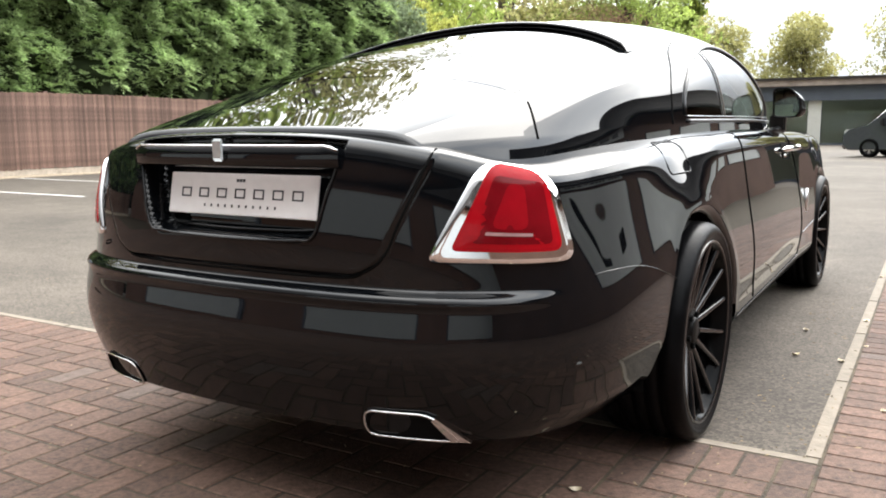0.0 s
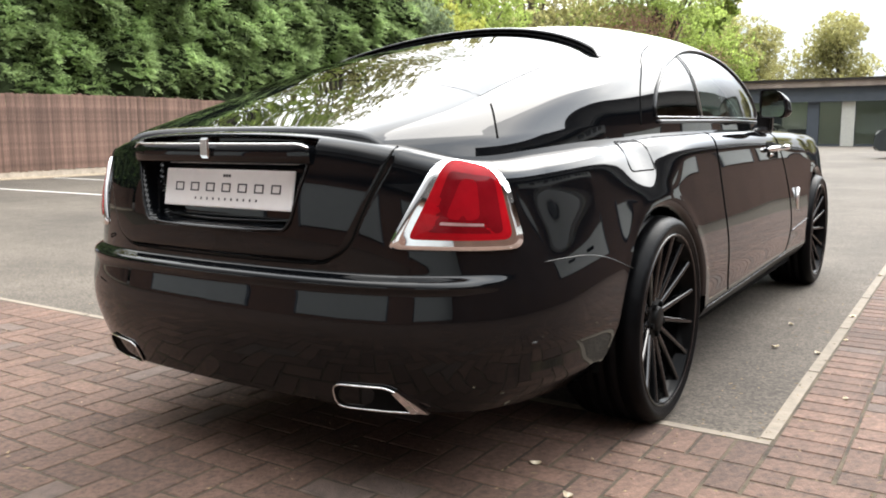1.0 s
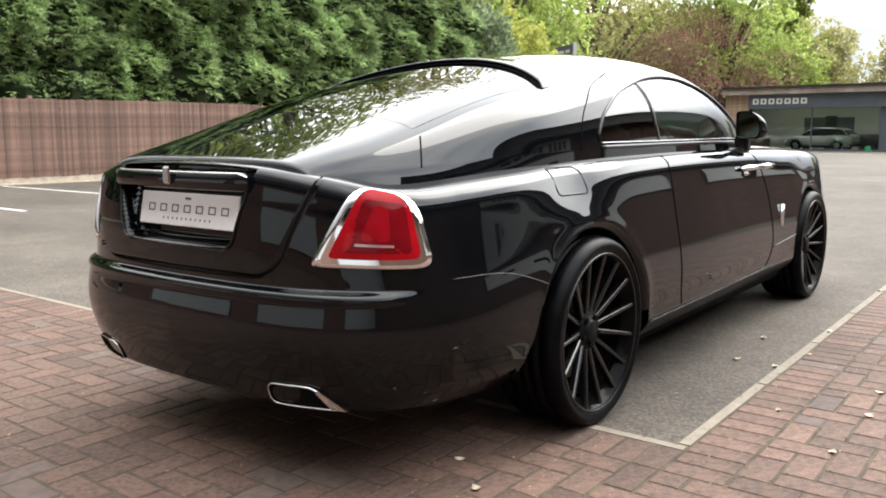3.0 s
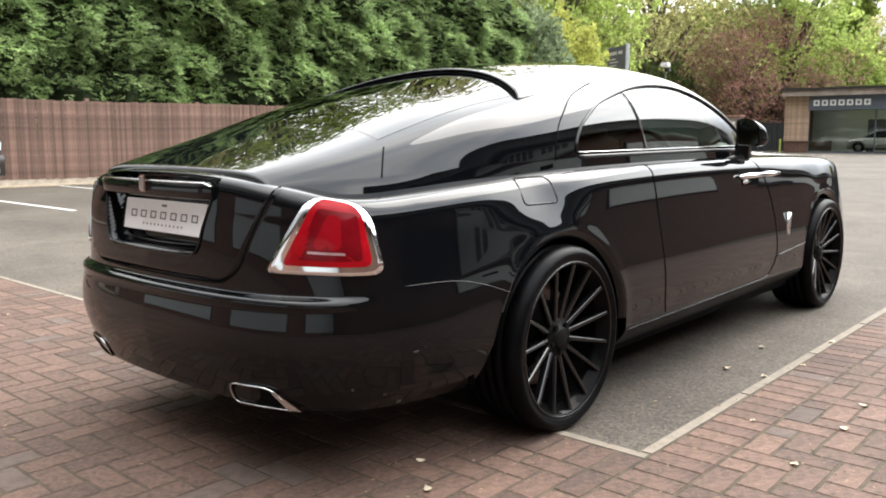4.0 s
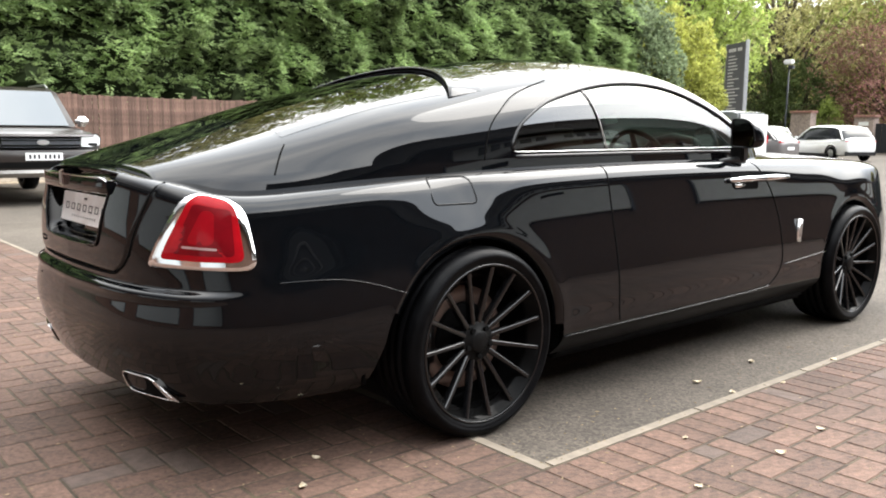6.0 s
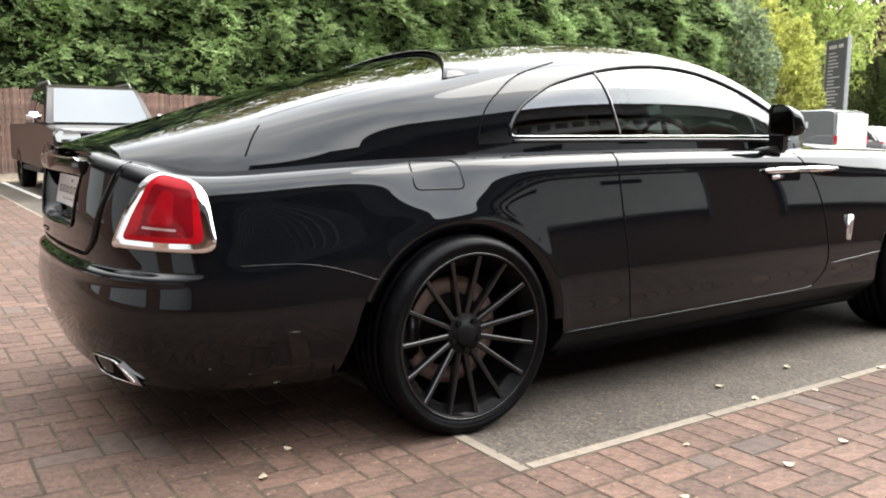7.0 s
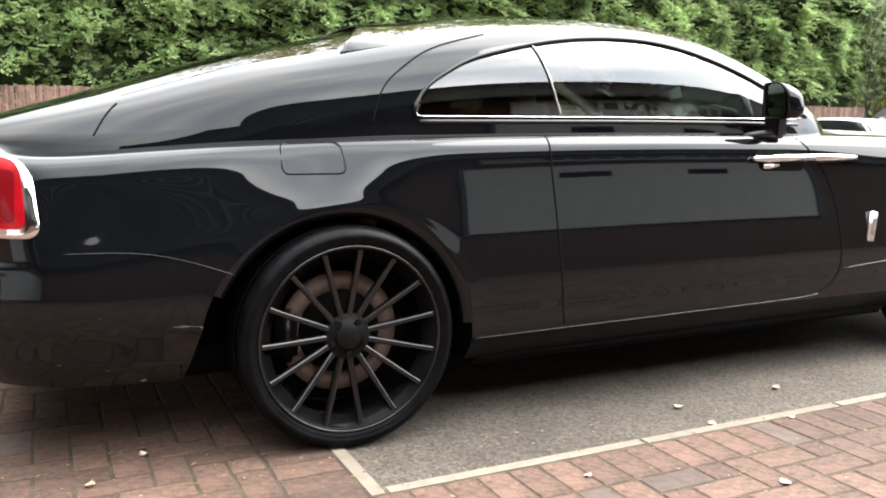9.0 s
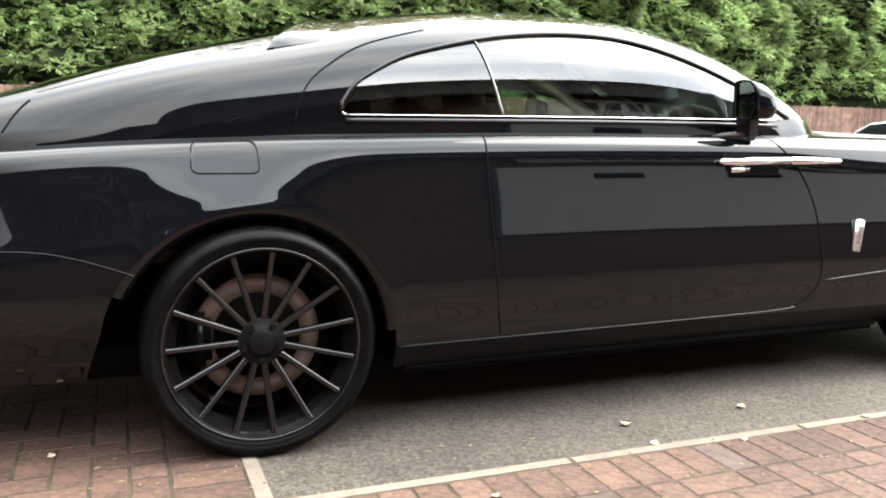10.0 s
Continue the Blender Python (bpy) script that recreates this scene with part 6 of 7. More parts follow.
# ---- vehicles ----
def outline_body(outline, half, round_x, material, name, parent, label="", squeeze=0.06, taper=None):
    """A body from its side outline of (y, z): full in the middle, drawn in at both flanks."""
    o = np.array(outline, float)
    c = o.mean(0)
    cuts = [(-half, 1 - squeeze), (-half + round_x * 0.35, 1 - squeeze * 0.3), (-half + round_x, 1.0), (half - round_x, 1.0), (half - round_x * 0.35, 1 - squeeze * 0.3), (half, 1 - squeeze)]
    bm = bmesh.new()
    rings = []
    for x, k in cuts:
        ring = []
        for y, z in o:
            q = c + (np.array([y, z]) - c) * np.array([1 - (1 - k) * 0.35, k])
            tx = x * (taper(q[1]) if taper else 1)
            ring.append(bm.verts.new((tx, q[0], q[1])))
        rings.append(ring)
    n = len(o)
    for a, b in zip(rings, rings[1:]):
        for j in range(n):
            bm.faces.new((a[j], a[(j + 1) % n], b[(j + 1) % n], b[j]))
    bm.faces.new(rings[0])
    bm.faces.new(rings[-1][::-1])
    bmesh.ops.recalc_face_normals(bm, faces=bm.faces)
    ob = part(name, bm, material, parent, label, True)
    ob.data.set_sharp_from_angle(angle=radians(38))
    return ob


def road_wheel(parent, x, y, r, w=0.22, spokes=5):
    s = 1 if x > 0 else -1
    tyre = part("wheel", lathe([(-w / 2, r * 0.66), (-w / 2, r * 0.9), (-w * 0.36, r), (w * 0.36, r), (w / 2, r * 0.9), (w / 2, r * 0.66)], 28), TYRE, parent, "", True)
    tyre.matrix_basis = pose(x, y, r)
    part("rim", lathe([(s * w * 0.40, r * 0.66), (s * w * 0.36, r * 0.60), (s * w * 0.12, r * 0.58), (s * w * 0.10, 0.001)], 24), PLASTIC, tyre)
    for k in range(spokes):
        a = 2 * math.pi * k / spokes
        part("spoke", boxbm(s * w * 0.28 - 0.015, s * w * 0.28 + 0.015, -0.035, 0.035, 0.02, r * 0.64, m=Matrix.Rotation(a, 4, "X")), ALLOY, tyre)


def loft(name, rows, material, parent, label=""):
    """A skin over half sections that run from the flank to the middle, mirrored, with closed ends."""
    bm = bmesh.new()
    rings = [[bm.verts.new(q) for q in row] + [bm.verts.new((-x, y, z)) for x, y, z in row[-2::-1]] for row in rows]
    n = len(rings[0])
    for a, b in zip(rings, rings[1:]):
        for j in range(n - 1):
            bm.faces.new((a[j], a[j + 1], b[j + 1], b[j]))
    bm.faces.new(rings[0])
    bm.faces.new(rings[-1][::-1])
    bmesh.ops.recalc_face_normals(bm, faces=bm.faces)
    ob = part(name, bm, material, parent, label, True)
    ob.data.set_sharp_from_angle(angle=radians(50))
    return ob


def estate(name, x, y, turn, label, paint, L=4.55, W=1.84, Hh=1.62, kind="suv"):
    """A parked hatchback or estate seen from afar; forward is +y of its own."""
    root = empty(name, x, y, 0, turn, label, "car")
    h, r, f = Hh, -L / 2, L / 2
    # stations along the car: place, half width, lower edge, upper edge
    body = [(r - 0.02, 0.72, 0.46, 0.80), (r + 0.01, 0.80, 0.36, 0.93), (r + 0.08, 0.87, 0.27, 1.02), (r + 0.30, 0.95, 0.24, 1.06), (r + 0.9, 1.0, 0.22, 1.04), (0, 0.985, 0.22, 1.0), (f - 1.3, 0.99, 0.22, 0.97), (f - 0.8, 0.97, 0.22, 0.92), (f - 0.35, 0.90, 0.22, 0.83), (f - 0.12, 0.80, 0.24, 0.73), (f - 0.02, 0.68, 0.32, 0.62)]
    section = [(0.0, 0.0), (0.80, 0.0), (0.95, 0.06), (0.99, 0.30), (1.0, 0.55), (0.985, 0.80), (0.93, 0.93), (0.80, 0.99), (0.4, 1.03), (0.0, 1.04)]
    loft("body", [[(W / 2 * w * u, y, lo + (hi - lo) * v) for u, v in section] for y, w, lo, hi in body], paint, root)
    cabin = [(r + 0.10, 0.90, 0.0), (r + 0.28, 0.91, 0.34), (r + 0.50, 0.91, 0.70), (r + 0.78, 0.92, 0.90), (r + 1.3, 0.93, 0.98), (-0.1, 0.94, 1.0), (0.35, 0.94, 0.92), (0.75, 0.92, 0.62), (f - 1.0, 0.88, 0.0)]
    glass = [(1.0, 0.0), (0.965, 0.3), (0.915, 0.6), (0.85, 0.86), (0.78, 0.95), (0.62, 0.99), (0.3, 1.01), (0.0, 1.015)]
    arch = lambda y, w, k, u, v, out: ((W / 2 * w + out * 0.6) * u, y, 0.96 + (h - 0.98) * k * v + out)
    loft("glasshouse", [[arch(y, w, k, u, v, 0) for u, v in glass] for y, w, k in cabin], CARGLASS, root, "dark glass")
    loft("roof", [[arch(y, w, k, u, v, 0.012) for u, v in glass[3:]] for y, w, k in cabin[2:7]], paint, root)
    for sx in (1, -1):
        xx = sx * (W / 2 - 0.10)
        xt = sx * (W / 2 - 0.235)
        for ya, yb in ((L / 2 - 1.02, 0.40), (0.15, 0.05), (-0.95, -1.0), (-L / 2 + 0.2, -L / 2 + 0.66)):
            part("pillar", tubebm([(xx * 1.0, ya, 0.96), ((xx + xt) / 2 + sx * 0.012, (ya + yb) / 2, (0.88 + h) / 2), (xt, yb, h - 0.12)], 0.032, 6), paint, root)
        part("mirror", boxbm(min(sx * (W / 2 - 0.02), sx * (W / 2 + 0.16)), max(sx * (W / 2 - 0.02), sx * (W / 2 + 0.16)), L / 2 - 1.3, L / 2 - 1.18, 0.98, 1.12, 0.03), paint, root)
        part("tail_lamp", boxbm(min(sx * W * 0.22, sx * W * 0.425), max(sx * W * 0.22, sx * W * 0.425), -L / 2 - 0.005, -L / 2 + 0.22, 0.84, 0.95, 0.04), LAMPRED, root)
        part("headlamp", boxbm(min(sx * (W / 2 - 0.42), sx * (W / 2 - 0.07)), max(sx * (W / 2 - 0.42), sx * (W / 2 - 0.07)), L / 2 - 0.22, L / 2 - 0.02, 0.64, 0.76, 0.03), LAMPWHITE, root)
        part("sill", boxbm(min(sx * (W / 2 - 0.08), sx * (W / 2 - 0.01)), max(sx * (W / 2 - 0.08), sx * (W / 2 - 0.01)), -L / 2 + 1.1, L / 2 - 1.2, 0.2, 0.34, 0.02), PLASTIC, root)
        for yy in (L / 2 - 0.88, -L / 2 + 0.85):
            road_wheel(root, sx * (W / 2 - 0.085), yy, 0.33)
            part("arch_trim", tubebm([(sx * (W / 2 - 0.004), yy + 0.385 * math.cos(a), 0.33 + 0.385 * math.sin(a)) for a in np.linspace(0.05, math.pi - 0.05, 14)], 0.035, 6), PLASTIC, root)
    part("rear_bumper", boxbm(-W / 2 + 0.15, W / 2 - 0.15, -L / 2 - 0.03, -L / 2 + 0.1, 0.26, 0.45, 0.03), PLASTIC, root)
    part("number_plate", boxbm(-0.26, 0.26, -L / 2 - 0.035, -L / 2 - 0.02, 0.60, 0.71), SIGNWHITE, root)
    return root


def van(name, x, y, turn, label, paint, L=4.97, W=1.98, h=1.98, writing=False, rear=None):
    root = empty(name, x, y, 0, turn, label, "van")
    outline_body([(-L / 2, 0.45), (-L / 2 + 0.04, 0.26), (L / 2 - 0.2, 0.24), (L / 2, 0.40), (L / 2 - 0.02, 0.78), (L / 2 - 0.22, 0.98), (L / 2 - 0.85, 1.14), (L / 2 - 1.62, h - 0.12), (L / 2 - 1.9, h - 0.04), (-L / 2 + 0.3, h), (-L / 2 + 0.08, h - 0.06), (-L / 2, 1.1)], W / 2, 0.14, paint, "body", root, "", 0.05, lambda z: 1 - 0.10 * max(0, z - 1.0))
    for sx in (1, -1):
        f = sx * (W / 2 - 0.035)
        win = [(L / 2 - 0.98, 1.16), (L / 2 - 1.58, h - 0.26), (L / 2 - 2.25, h - 0.26), (L / 2 - 2.25, 1.14)]
        bm = bmesh.new()
        a = [bm.verts.new((f * (1 - 0.10 * (z - 1.0)) + sx * 0.012, yy, z)) for yy, z in win]
        b = [bm.verts.new((f * (1 - 0.10 * (z - 1.0)) - sx * 0.03, yy, z)) for yy, z in win]
        bm.faces.new(a)
        for j in range(4):
            bm.faces.new((a[j], a[(j + 1) % 4], b[(j + 1) % 4], b[j]))
        bmesh.ops.recalc_face_normals(bm, faces=bm.faces)
        part("side_window", bm, VEHGLASS, root, "dark cab window")
        part("mirror", boxbm(min(sx * W / 2, sx * (W / 2 + 0.2)), max(sx * W / 2, sx * (W / 2 + 0.2)), L / 2 - 1.45, L / 2 - 1.32, 1.1, 1.36, 0.03), PLASTIC, root)
        part("headlamp", boxbm(min(sx * (W / 2 - 0.36), sx * (W / 2 - 0.05)), max(sx * (W / 2 - 0.36), sx * (W / 2 - 0.05)), L / 2 - 0.36, L / 2 - 0.05, 0.78, 0.98, 0.05), LAMPWHITE, root)
        part("tail_lamp", boxbm(min(sx * (W / 2 - 0.16), sx * (W / 2 - 0.02)), max(sx * (W / 2 - 0.16), sx * (W / 2 - 0.02)), -L / 2 - 0.02, -L / 2 + 0.1, 0.85, 1.15, 0.02), LAMPRED, root)
        for yy in (L / 2 - 0.95, -L / 2 + 1.0):
            road_wheel(root, sx * (W / 2 - 0.09), yy, 0.335, 0.22, 6)
        part("side_strip", boxbm(min(sx * (W / 2 - 0.02), sx * (W / 2 + 0.012)), max(sx * (W / 2 - 0.02), sx * (W / 2 + 0.012)), -L / 2 + 1.5, L / 2 - 1.5, 0.5, 0.58, 0.01), PLASTIC, root)
        if writing:
            for i in range(8):
                yy = -1.5 + i * 0.31
                f2 = sx * (W / 2 - 0.028)
                part("writing_bar", boxbm(min(f2, f2 + sx * 0.012), max(f2, f2 + sx * 0.012), yy, yy + 0.17, 1.38, 1.58), SIGNWHITE, root)
    bm = bmesh.new()
    bm.faces.new([bm.verts.new(q) for q in ((-0.80, L / 2 - 0.84 + 0.03, 1.16), (0.80, L / 2 - 0.84 + 0.03, 1.16), (0.72, L / 2 - 1.58 + 0.03, h - 0.15), (-0.72, L / 2 - 1.58 + 0.03, h - 0.15))])
    part("windscreen", bm, VEHGLASS, root, "raked windscreen")
    if rear:
        part("rear_door", boxbm(-W / 2 + 0.1, W / 2 - 0.1, -L / 2 - 0.02, -L / 2 + 0.03, 0.5, h - 0.12, 0.02), rear, root, "white rear door")
    part("front_bumper", boxbm(-W / 2 + 0.1, W / 2 - 0.1, L / 2 - 0.12, L / 2 + 0.02, 0.28, 0.55, 0.05), PLASTIC, root)
    part("grille", boxbm(-0.5, 0.5, L / 2 - 0.03, L / 2 + 0.012, 0.62, 0.78, 0.02), GAP, root)
    return root


def pickup(x, y, turn):
    root = empty("pickup_truck", x, y, 0, turn, "dark bronze double-cab pickup parked nose out by the fence", "pickup truck")
    L, W, h = 5.3, 1.86, 1.86
    nose = lambda x: L / 2 - 0.22 * (abs(x) / 0.93) ** 2.6

    def bowed(name, profile, half, material, label=""):
        """A bar across the nose that follows its bow; the profile is (forward of the nose, height)."""
        bm = bmesh.new()
        rows = [[bm.verts.new((half * u, nose(half * u) + y, z)) for y, z in profile] for u in np.linspace(-1, 1, 17)]
        k = len(profile)
        for a, b in zip(rows, rows[1:]):
            for j in range(k):
                bm.faces.new((a[j], b[j], b[(j + 1) % k], a[(j + 1) % k]))
        bm.faces.new(rows[0])
        bm.faces.new(rows[-1][::-1])
        bmesh.ops.recalc_face_normals(bm, faces=bm.faces)
        ob = part(name, bm, material, root, label, True)
        ob.data.set_sharp_from_angle(angle=radians(35))
        return ob
    shell_ob = outline_body([(-L / 2, 0.65), (-L / 2 + 0.1, 0.5), (L / 2 - 0.3, 0.42), (L / 2 - 0.04, 0.52), (L / 2, 0.80), (L / 2 - 0.06, 1.0), (L / 2 - 0.25, 1.08), (L / 2 - 1.35, 1.20), (-L / 2 + 0.05, 1.22)], W / 2, 0.30, BROWNPAINT, "body", root, "dark bronze bodywork", 0.05)
    for v in shell_ob.data.vertices:
        v.co.y -= (L / 2 - nose(v.co.x)) * float(smooth(v.co.y, 0.9, 2.3))
    outline_body([(-0.85, 1.18), (-0.70, h - 0.06), (-0.3, h), (0.55, h), (0.85, h - 0.08), (L / 2 - 1.25, 1.19)], W / 2 - 0.06, 0.12, BROWNPAINT, "cab", root, "", 0.03, lambda z: 1 - 0.16 * max(0, z - 1.2) / 0.6)
    bm = bmesh.new()
    bm.faces.new([bm.verts.new(q) for q in ((-0.76, L / 2 - 1.24, 1.215), (0.76, L / 2 - 1.24, 1.215), (0.645, 0.885, h - 0.075), (-0.645, 0.885, h - 0.075))])
    part("windscreen", bm, VEHGLASS, root, "raked windscreen mirroring the sky")
    for sx in (1, -1):
        f = W / 2 - 0.055
        for win in (((L / 2 - 1.45, 1.22), (0.72, h - 0.12), (0.12, h - 0.12), (0.12, 1.22)), ((0.02, 1.22), (0.02, h - 0.12), (-0.6, h - 0.13), (-0.72, 1.22))):
            bm = bmesh.new()
            bm.faces.new([bm.verts.new((sx * (f * (1 - 0.16 * max(0, z - 1.2) / 0.6) + 0.006), yy, z)) for yy, z in win])
            part("side_window", bm, VEHGLASS, root)
        part("roof_rail", tubebm([(sx * 0.66, -0.6, h - 0.02), (sx * 0.66, -0.5, h + 0.05), (sx * 0.66, 0.5, h + 0.05), (sx * 0.66, 0.65, h - 0.02)], 0.02, 6), ALLOY, root)
        mir = part("door_mirror", boxbm(min(sx * 0.92, sx * 1.13), max(sx * 0.92, sx * 1.13), 1.12, 1.27, 1.20, 1.37, 0.045), CHROME, root, "chrome door mirror", True)
        bm = bmesh.new()
        lamp_o = [(0.57, 0.885), (0.74, 0.875), (0.90, 0.905), (0.925, 1.02), (0.86, 1.085), (0.70, 1.075), (0.58, 1.035)]
        fr = [bm.verts.new((sx * a, nose(a) + 0.012 - 0.10 * max(0, z - 0.93), z)) for a, z in lamp_o]
        bk = [bm.verts.new((sx * a, nose(a) - 0.22, z)) for a, z in lamp_o]
        bm.faces.new(fr)
        for j in range(7):
            bm.faces.new((fr[j], fr[(j + 1) % 7], bk[(j + 1) % 7], bk[j]))
        bmesh.ops.recalc_face_normals(bm, faces=bm.faces)
        hl = part("headlamp", bm, LAMPWHITE, root, "clear swept-back headlamp")
        part("lamp_bezel", tubebm([(sx * a, nose(a) + 0.014 - 0.10 * max(0, z - 0.93), z) for a, z in lamp_o], 0.006, 6, True), GAP, hl, "dark bezel")
        part("lamp_shade", boxbm(min(sx * 0.60, sx * 0.84), max(sx * 0.60, sx * 0.84), nose(0.8) - 0.05, nose(0.72) + 0.018, 0.90, 0.945, 0.01), PLASTIC, hl, "dark lower half of the lamp")
        part("fog_lamp", boxbm(min(sx * 0.62, sx * 0.80), max(sx * 0.62, sx * 0.80), L / 2 - 0.12, L / 2 - 0.005, 0.56, 0.67, 0.02), LAMPWHITE, root)
        part("side_step", tubebm([(sx * 0.93, -0.7, 0.42), (sx * 0.93, 1.2, 0.42)], 0.045, 8), PLASTIC, root)
        part("wing_flare", tubebm([(sx * 0.90, L / 2 - 0.92 + 0.47 * math.cos(a), 0.40 + 0.47 * math.sin(a)) for a in np.linspace(0.1, math.pi - 0.1, 16)], 0.045, 6), BROWNPAINT, root, "", True)
        for yy in (L / 2 - 0.92, -L / 2 + 1.15):
            road_wheel(root, sx * 0.80, yy, 0.385, 0.26, 6)
    bowed("grille", [(-0.08, 0.86), (0.008, 0.86), (0.004, 1.02), (-0.08, 1.04)], 0.56, GAP, "black grille")
    for z, h2 in ((0.945, 0.030), (0.885, 0.010), (1.0, 0.010)):
        bowed("grille_bar", [(-0.02, z - h2), (0.026, z - h2 + 0.006), (0.026, z + h2 - 0.006), (-0.02, z + h2)], 0.55, GREYPAINT, "dark grey grille bar")
    # the sky's reflection on the nose is put in as a paler strip
    bowed("bonnet_edge", [(-0.20, 1.075), (-0.02, 1.035), (0.016, 1.045), (0.012, 1.075), (-0.20, 1.115)], 0.80, GREYSILVER, "pale strip for sky mirrored on the bonnet's leading edge")
    part("grille_badge", cylbm(0.085, 0.085, 0.03, Matrix.Translation((0, L / 2 + 0.04, 0.955)) @ Matrix.Diagonal((1, 1, 0.45, 1)) @ Matrix.Rotation(math.pi / 2, 4, "X"), 24), ALLOY, root, "plain pale oval badge")
    bowed("front_bumper", [(-0.35, 0.50), (0.035, 0.53), (0.065, 0.60), (0.070, 0.78), (0.045, 0.835), (-0.35, 0.85)], 0.93, BROWNPAINT, "dark bronze bumper")
    bowed("air_intake", [(0.02, 0.575), (0.072, 0.58), (0.075, 0.665), (0.02, 0.67)], 0.60, GAP, "black lower intake")
    bowed("skid_plate", [(-0.25, 0.42), (0.02, 0.44), (0.068, 0.50), (0.062, 0.545), (-0.25, 0.55)], 0.76, DULLMETAL, "dull metal skid plate")
    pl = part("number_plate", boxbm(-0.26, 0.26, L / 2 + 0.05, L / 2 + 0.078, 0.69, 0.80), SIGNWHITE, root, "white plate with plain dark bars")
    for i in range(7):
        xx = -0.22 + i * 0.062 + (0.03 if i > 3 else 0)
        part("character_bar", boxbm(xx, xx + 0.034, L / 2 + 0.078, L / 2 + 0.081, 0.712, 0.778), INK, pl)
    return root


pickup(-13.0, 1.47, -90)
van("delivery_van", 1.2, 30.6, 74, "dark grey panel van parked before the showroom", GREYPAINT)
van("delivery_van", -14.5, 24.9, 90, "grey panel van with white writing and a white rear", VANGREY, writing=True, rear=WHITEPAINT)
estate("hatchback_car", -14.6, 28.4, 90, "dark silver-grey hatchback parked beside the van", GREYSILVER, 4.3, 1.8, 1.5)
estate("suv_car", -15.5, 38.0, 62, "white sport utility car parked near the gate", WHITEPAINT, 4.6, 1.88, 1.66)
estate("suv_car", -18.3, 36.6, 50, "white sport utility car parked near the gate", WHITEPAINT, 4.5, 1.86, 1.62)
estate("hatchback_car", -14.2, 20.35, 90, "white hatchback parked nose to the fence", WHITEPAINT, 4.3, 1.8, 1.5)
estate("hatchback_car", -11.4, 56.3, 80, "silver hatchback inside the showroom", ALLOY, 4.4, 1.8, 1.5)


# ---- buildings round the yard ----
def yard_building(name, x, y, turn, length, label, doors, low, panel, signed=()):
    """A low brick building with grey shutters, a pale signboard and a tiled roof; its face looks along its own -y."""
    root = empty(name, x, y, 0, turn, label, "building")
    part("wall", boxbm(-length / 2, length / 2, 0.0, 6, 0, 3.75), BRICKWALL, root, "brown brick wall")
    for a, b in doors:
        # out of view: panel height is set by its reflection in the car
        d = part("clad_band", boxbm(a, b, -0.05, 0.0, low, 2.95, 0.01), panel, root, "smooth grey shutter panel placed for its reflection in the car")
        part("panel_trim", boxbm(a - 0.08, a, -0.07, 0.0, low - 0.05, 3.0), SLATE, d)
        part("panel_trim", boxbm(b, b + 0.08, -0.07, 0.0, low - 0.05, 3.0), SLATE, d)
        if (a, b) not in signed:
            continue
        for u in (0.32, 0.70):
            w = u * (b - a)
            part("vent_slot", boxbm(a + w - 0.42, a + w + 0.42, -0.058, -0.05, low + 0.66, low + 0.80, 0.02), GAP, d, "narrow dark slot")
        sgn = part("signboard", boxbm(a + 0.3, b - 0.3, -0.12, 0.0, 3.12, 3.58, 0.02), SIGNBOARD, root, "pale grey signboard")
        n = int((b - a - 1.4) / 0.42)
        for i in range(n):
            if i % 6 != 4:
                part("writing_bar", boxbm(a + 0.7 + i * 0.42, a + 0.7 + i * 0.42 + 0.28, -0.135, -0.12, 3.26, 3.46), INK, sgn)
    part("gutter", boxbm(-length / 2 - 0.2, length / 2 + 0.2, -0.5, -0.38, 3.66, 3.78, 0.03), PLASTIC, root, "black gutter")
    rise_, run = 3.7, 4.2
    rows = 24
    for k in range(rows):
        y0, z0 = -0.42 + run * k / rows, 3.75 + rise_ * k / rows
        y1, z1 = -0.42 + run * (k + 1) / rows + 0.06, 3.75 + rise_ * (k + 1) / rows
        bm = bmesh.new()
        q = [(-length / 2 - 0.2, y0, z0 + 0.014), (length / 2 + 0.2, y0, z0 + 0.014), (length / 2 + 0.2, y1, z1 - 0.01), (-length / 2 - 0.2, y1, z1 - 0.01)]
        t = [bm.verts.new(v) for v in q]
        u = [bm.verts.new((a, b, c - 0.04)) for a, b, c in q]
        bm.faces.new(t)
        bm.faces.new(u[::-1])
        for j in range(4):
            bm.faces.new((t[j], u[j], u[(j + 1) % 4], t[(j + 1) % 4]))
        bmesh.ops.recalc_face_normals(bm, faces=bm.faces)
        part("tile_course", bm, ROOFTILE, root)
    part("roof_back", boxbm(-length / 2 - 0.2, length / 2 + 0.2, 3.6, 6, 3.75, 7.4), ROOFTILE, root)
    return root


yard_building("workshop_building", 7.6, 17.0, -90, 58, "low brown brick workshop with grey shutter panels and tiled roof", [(-25.0, -19.4), (-17.4, -11.8), (-9.2, -3.6), (-1.0, 4.6), (6.9, 12.9)], 1.95, SHUTTER, ((6.9, 12.9),))
yard_building("workshop_building", -3.0, -8.2, 180, 26, "low brown brick workshop with grey shutter panels and tiled roof", [(-11.0, -6.0), (-4.0, 1.0), (3.0, 8.5)], 0.4, SHUTTERGREY)


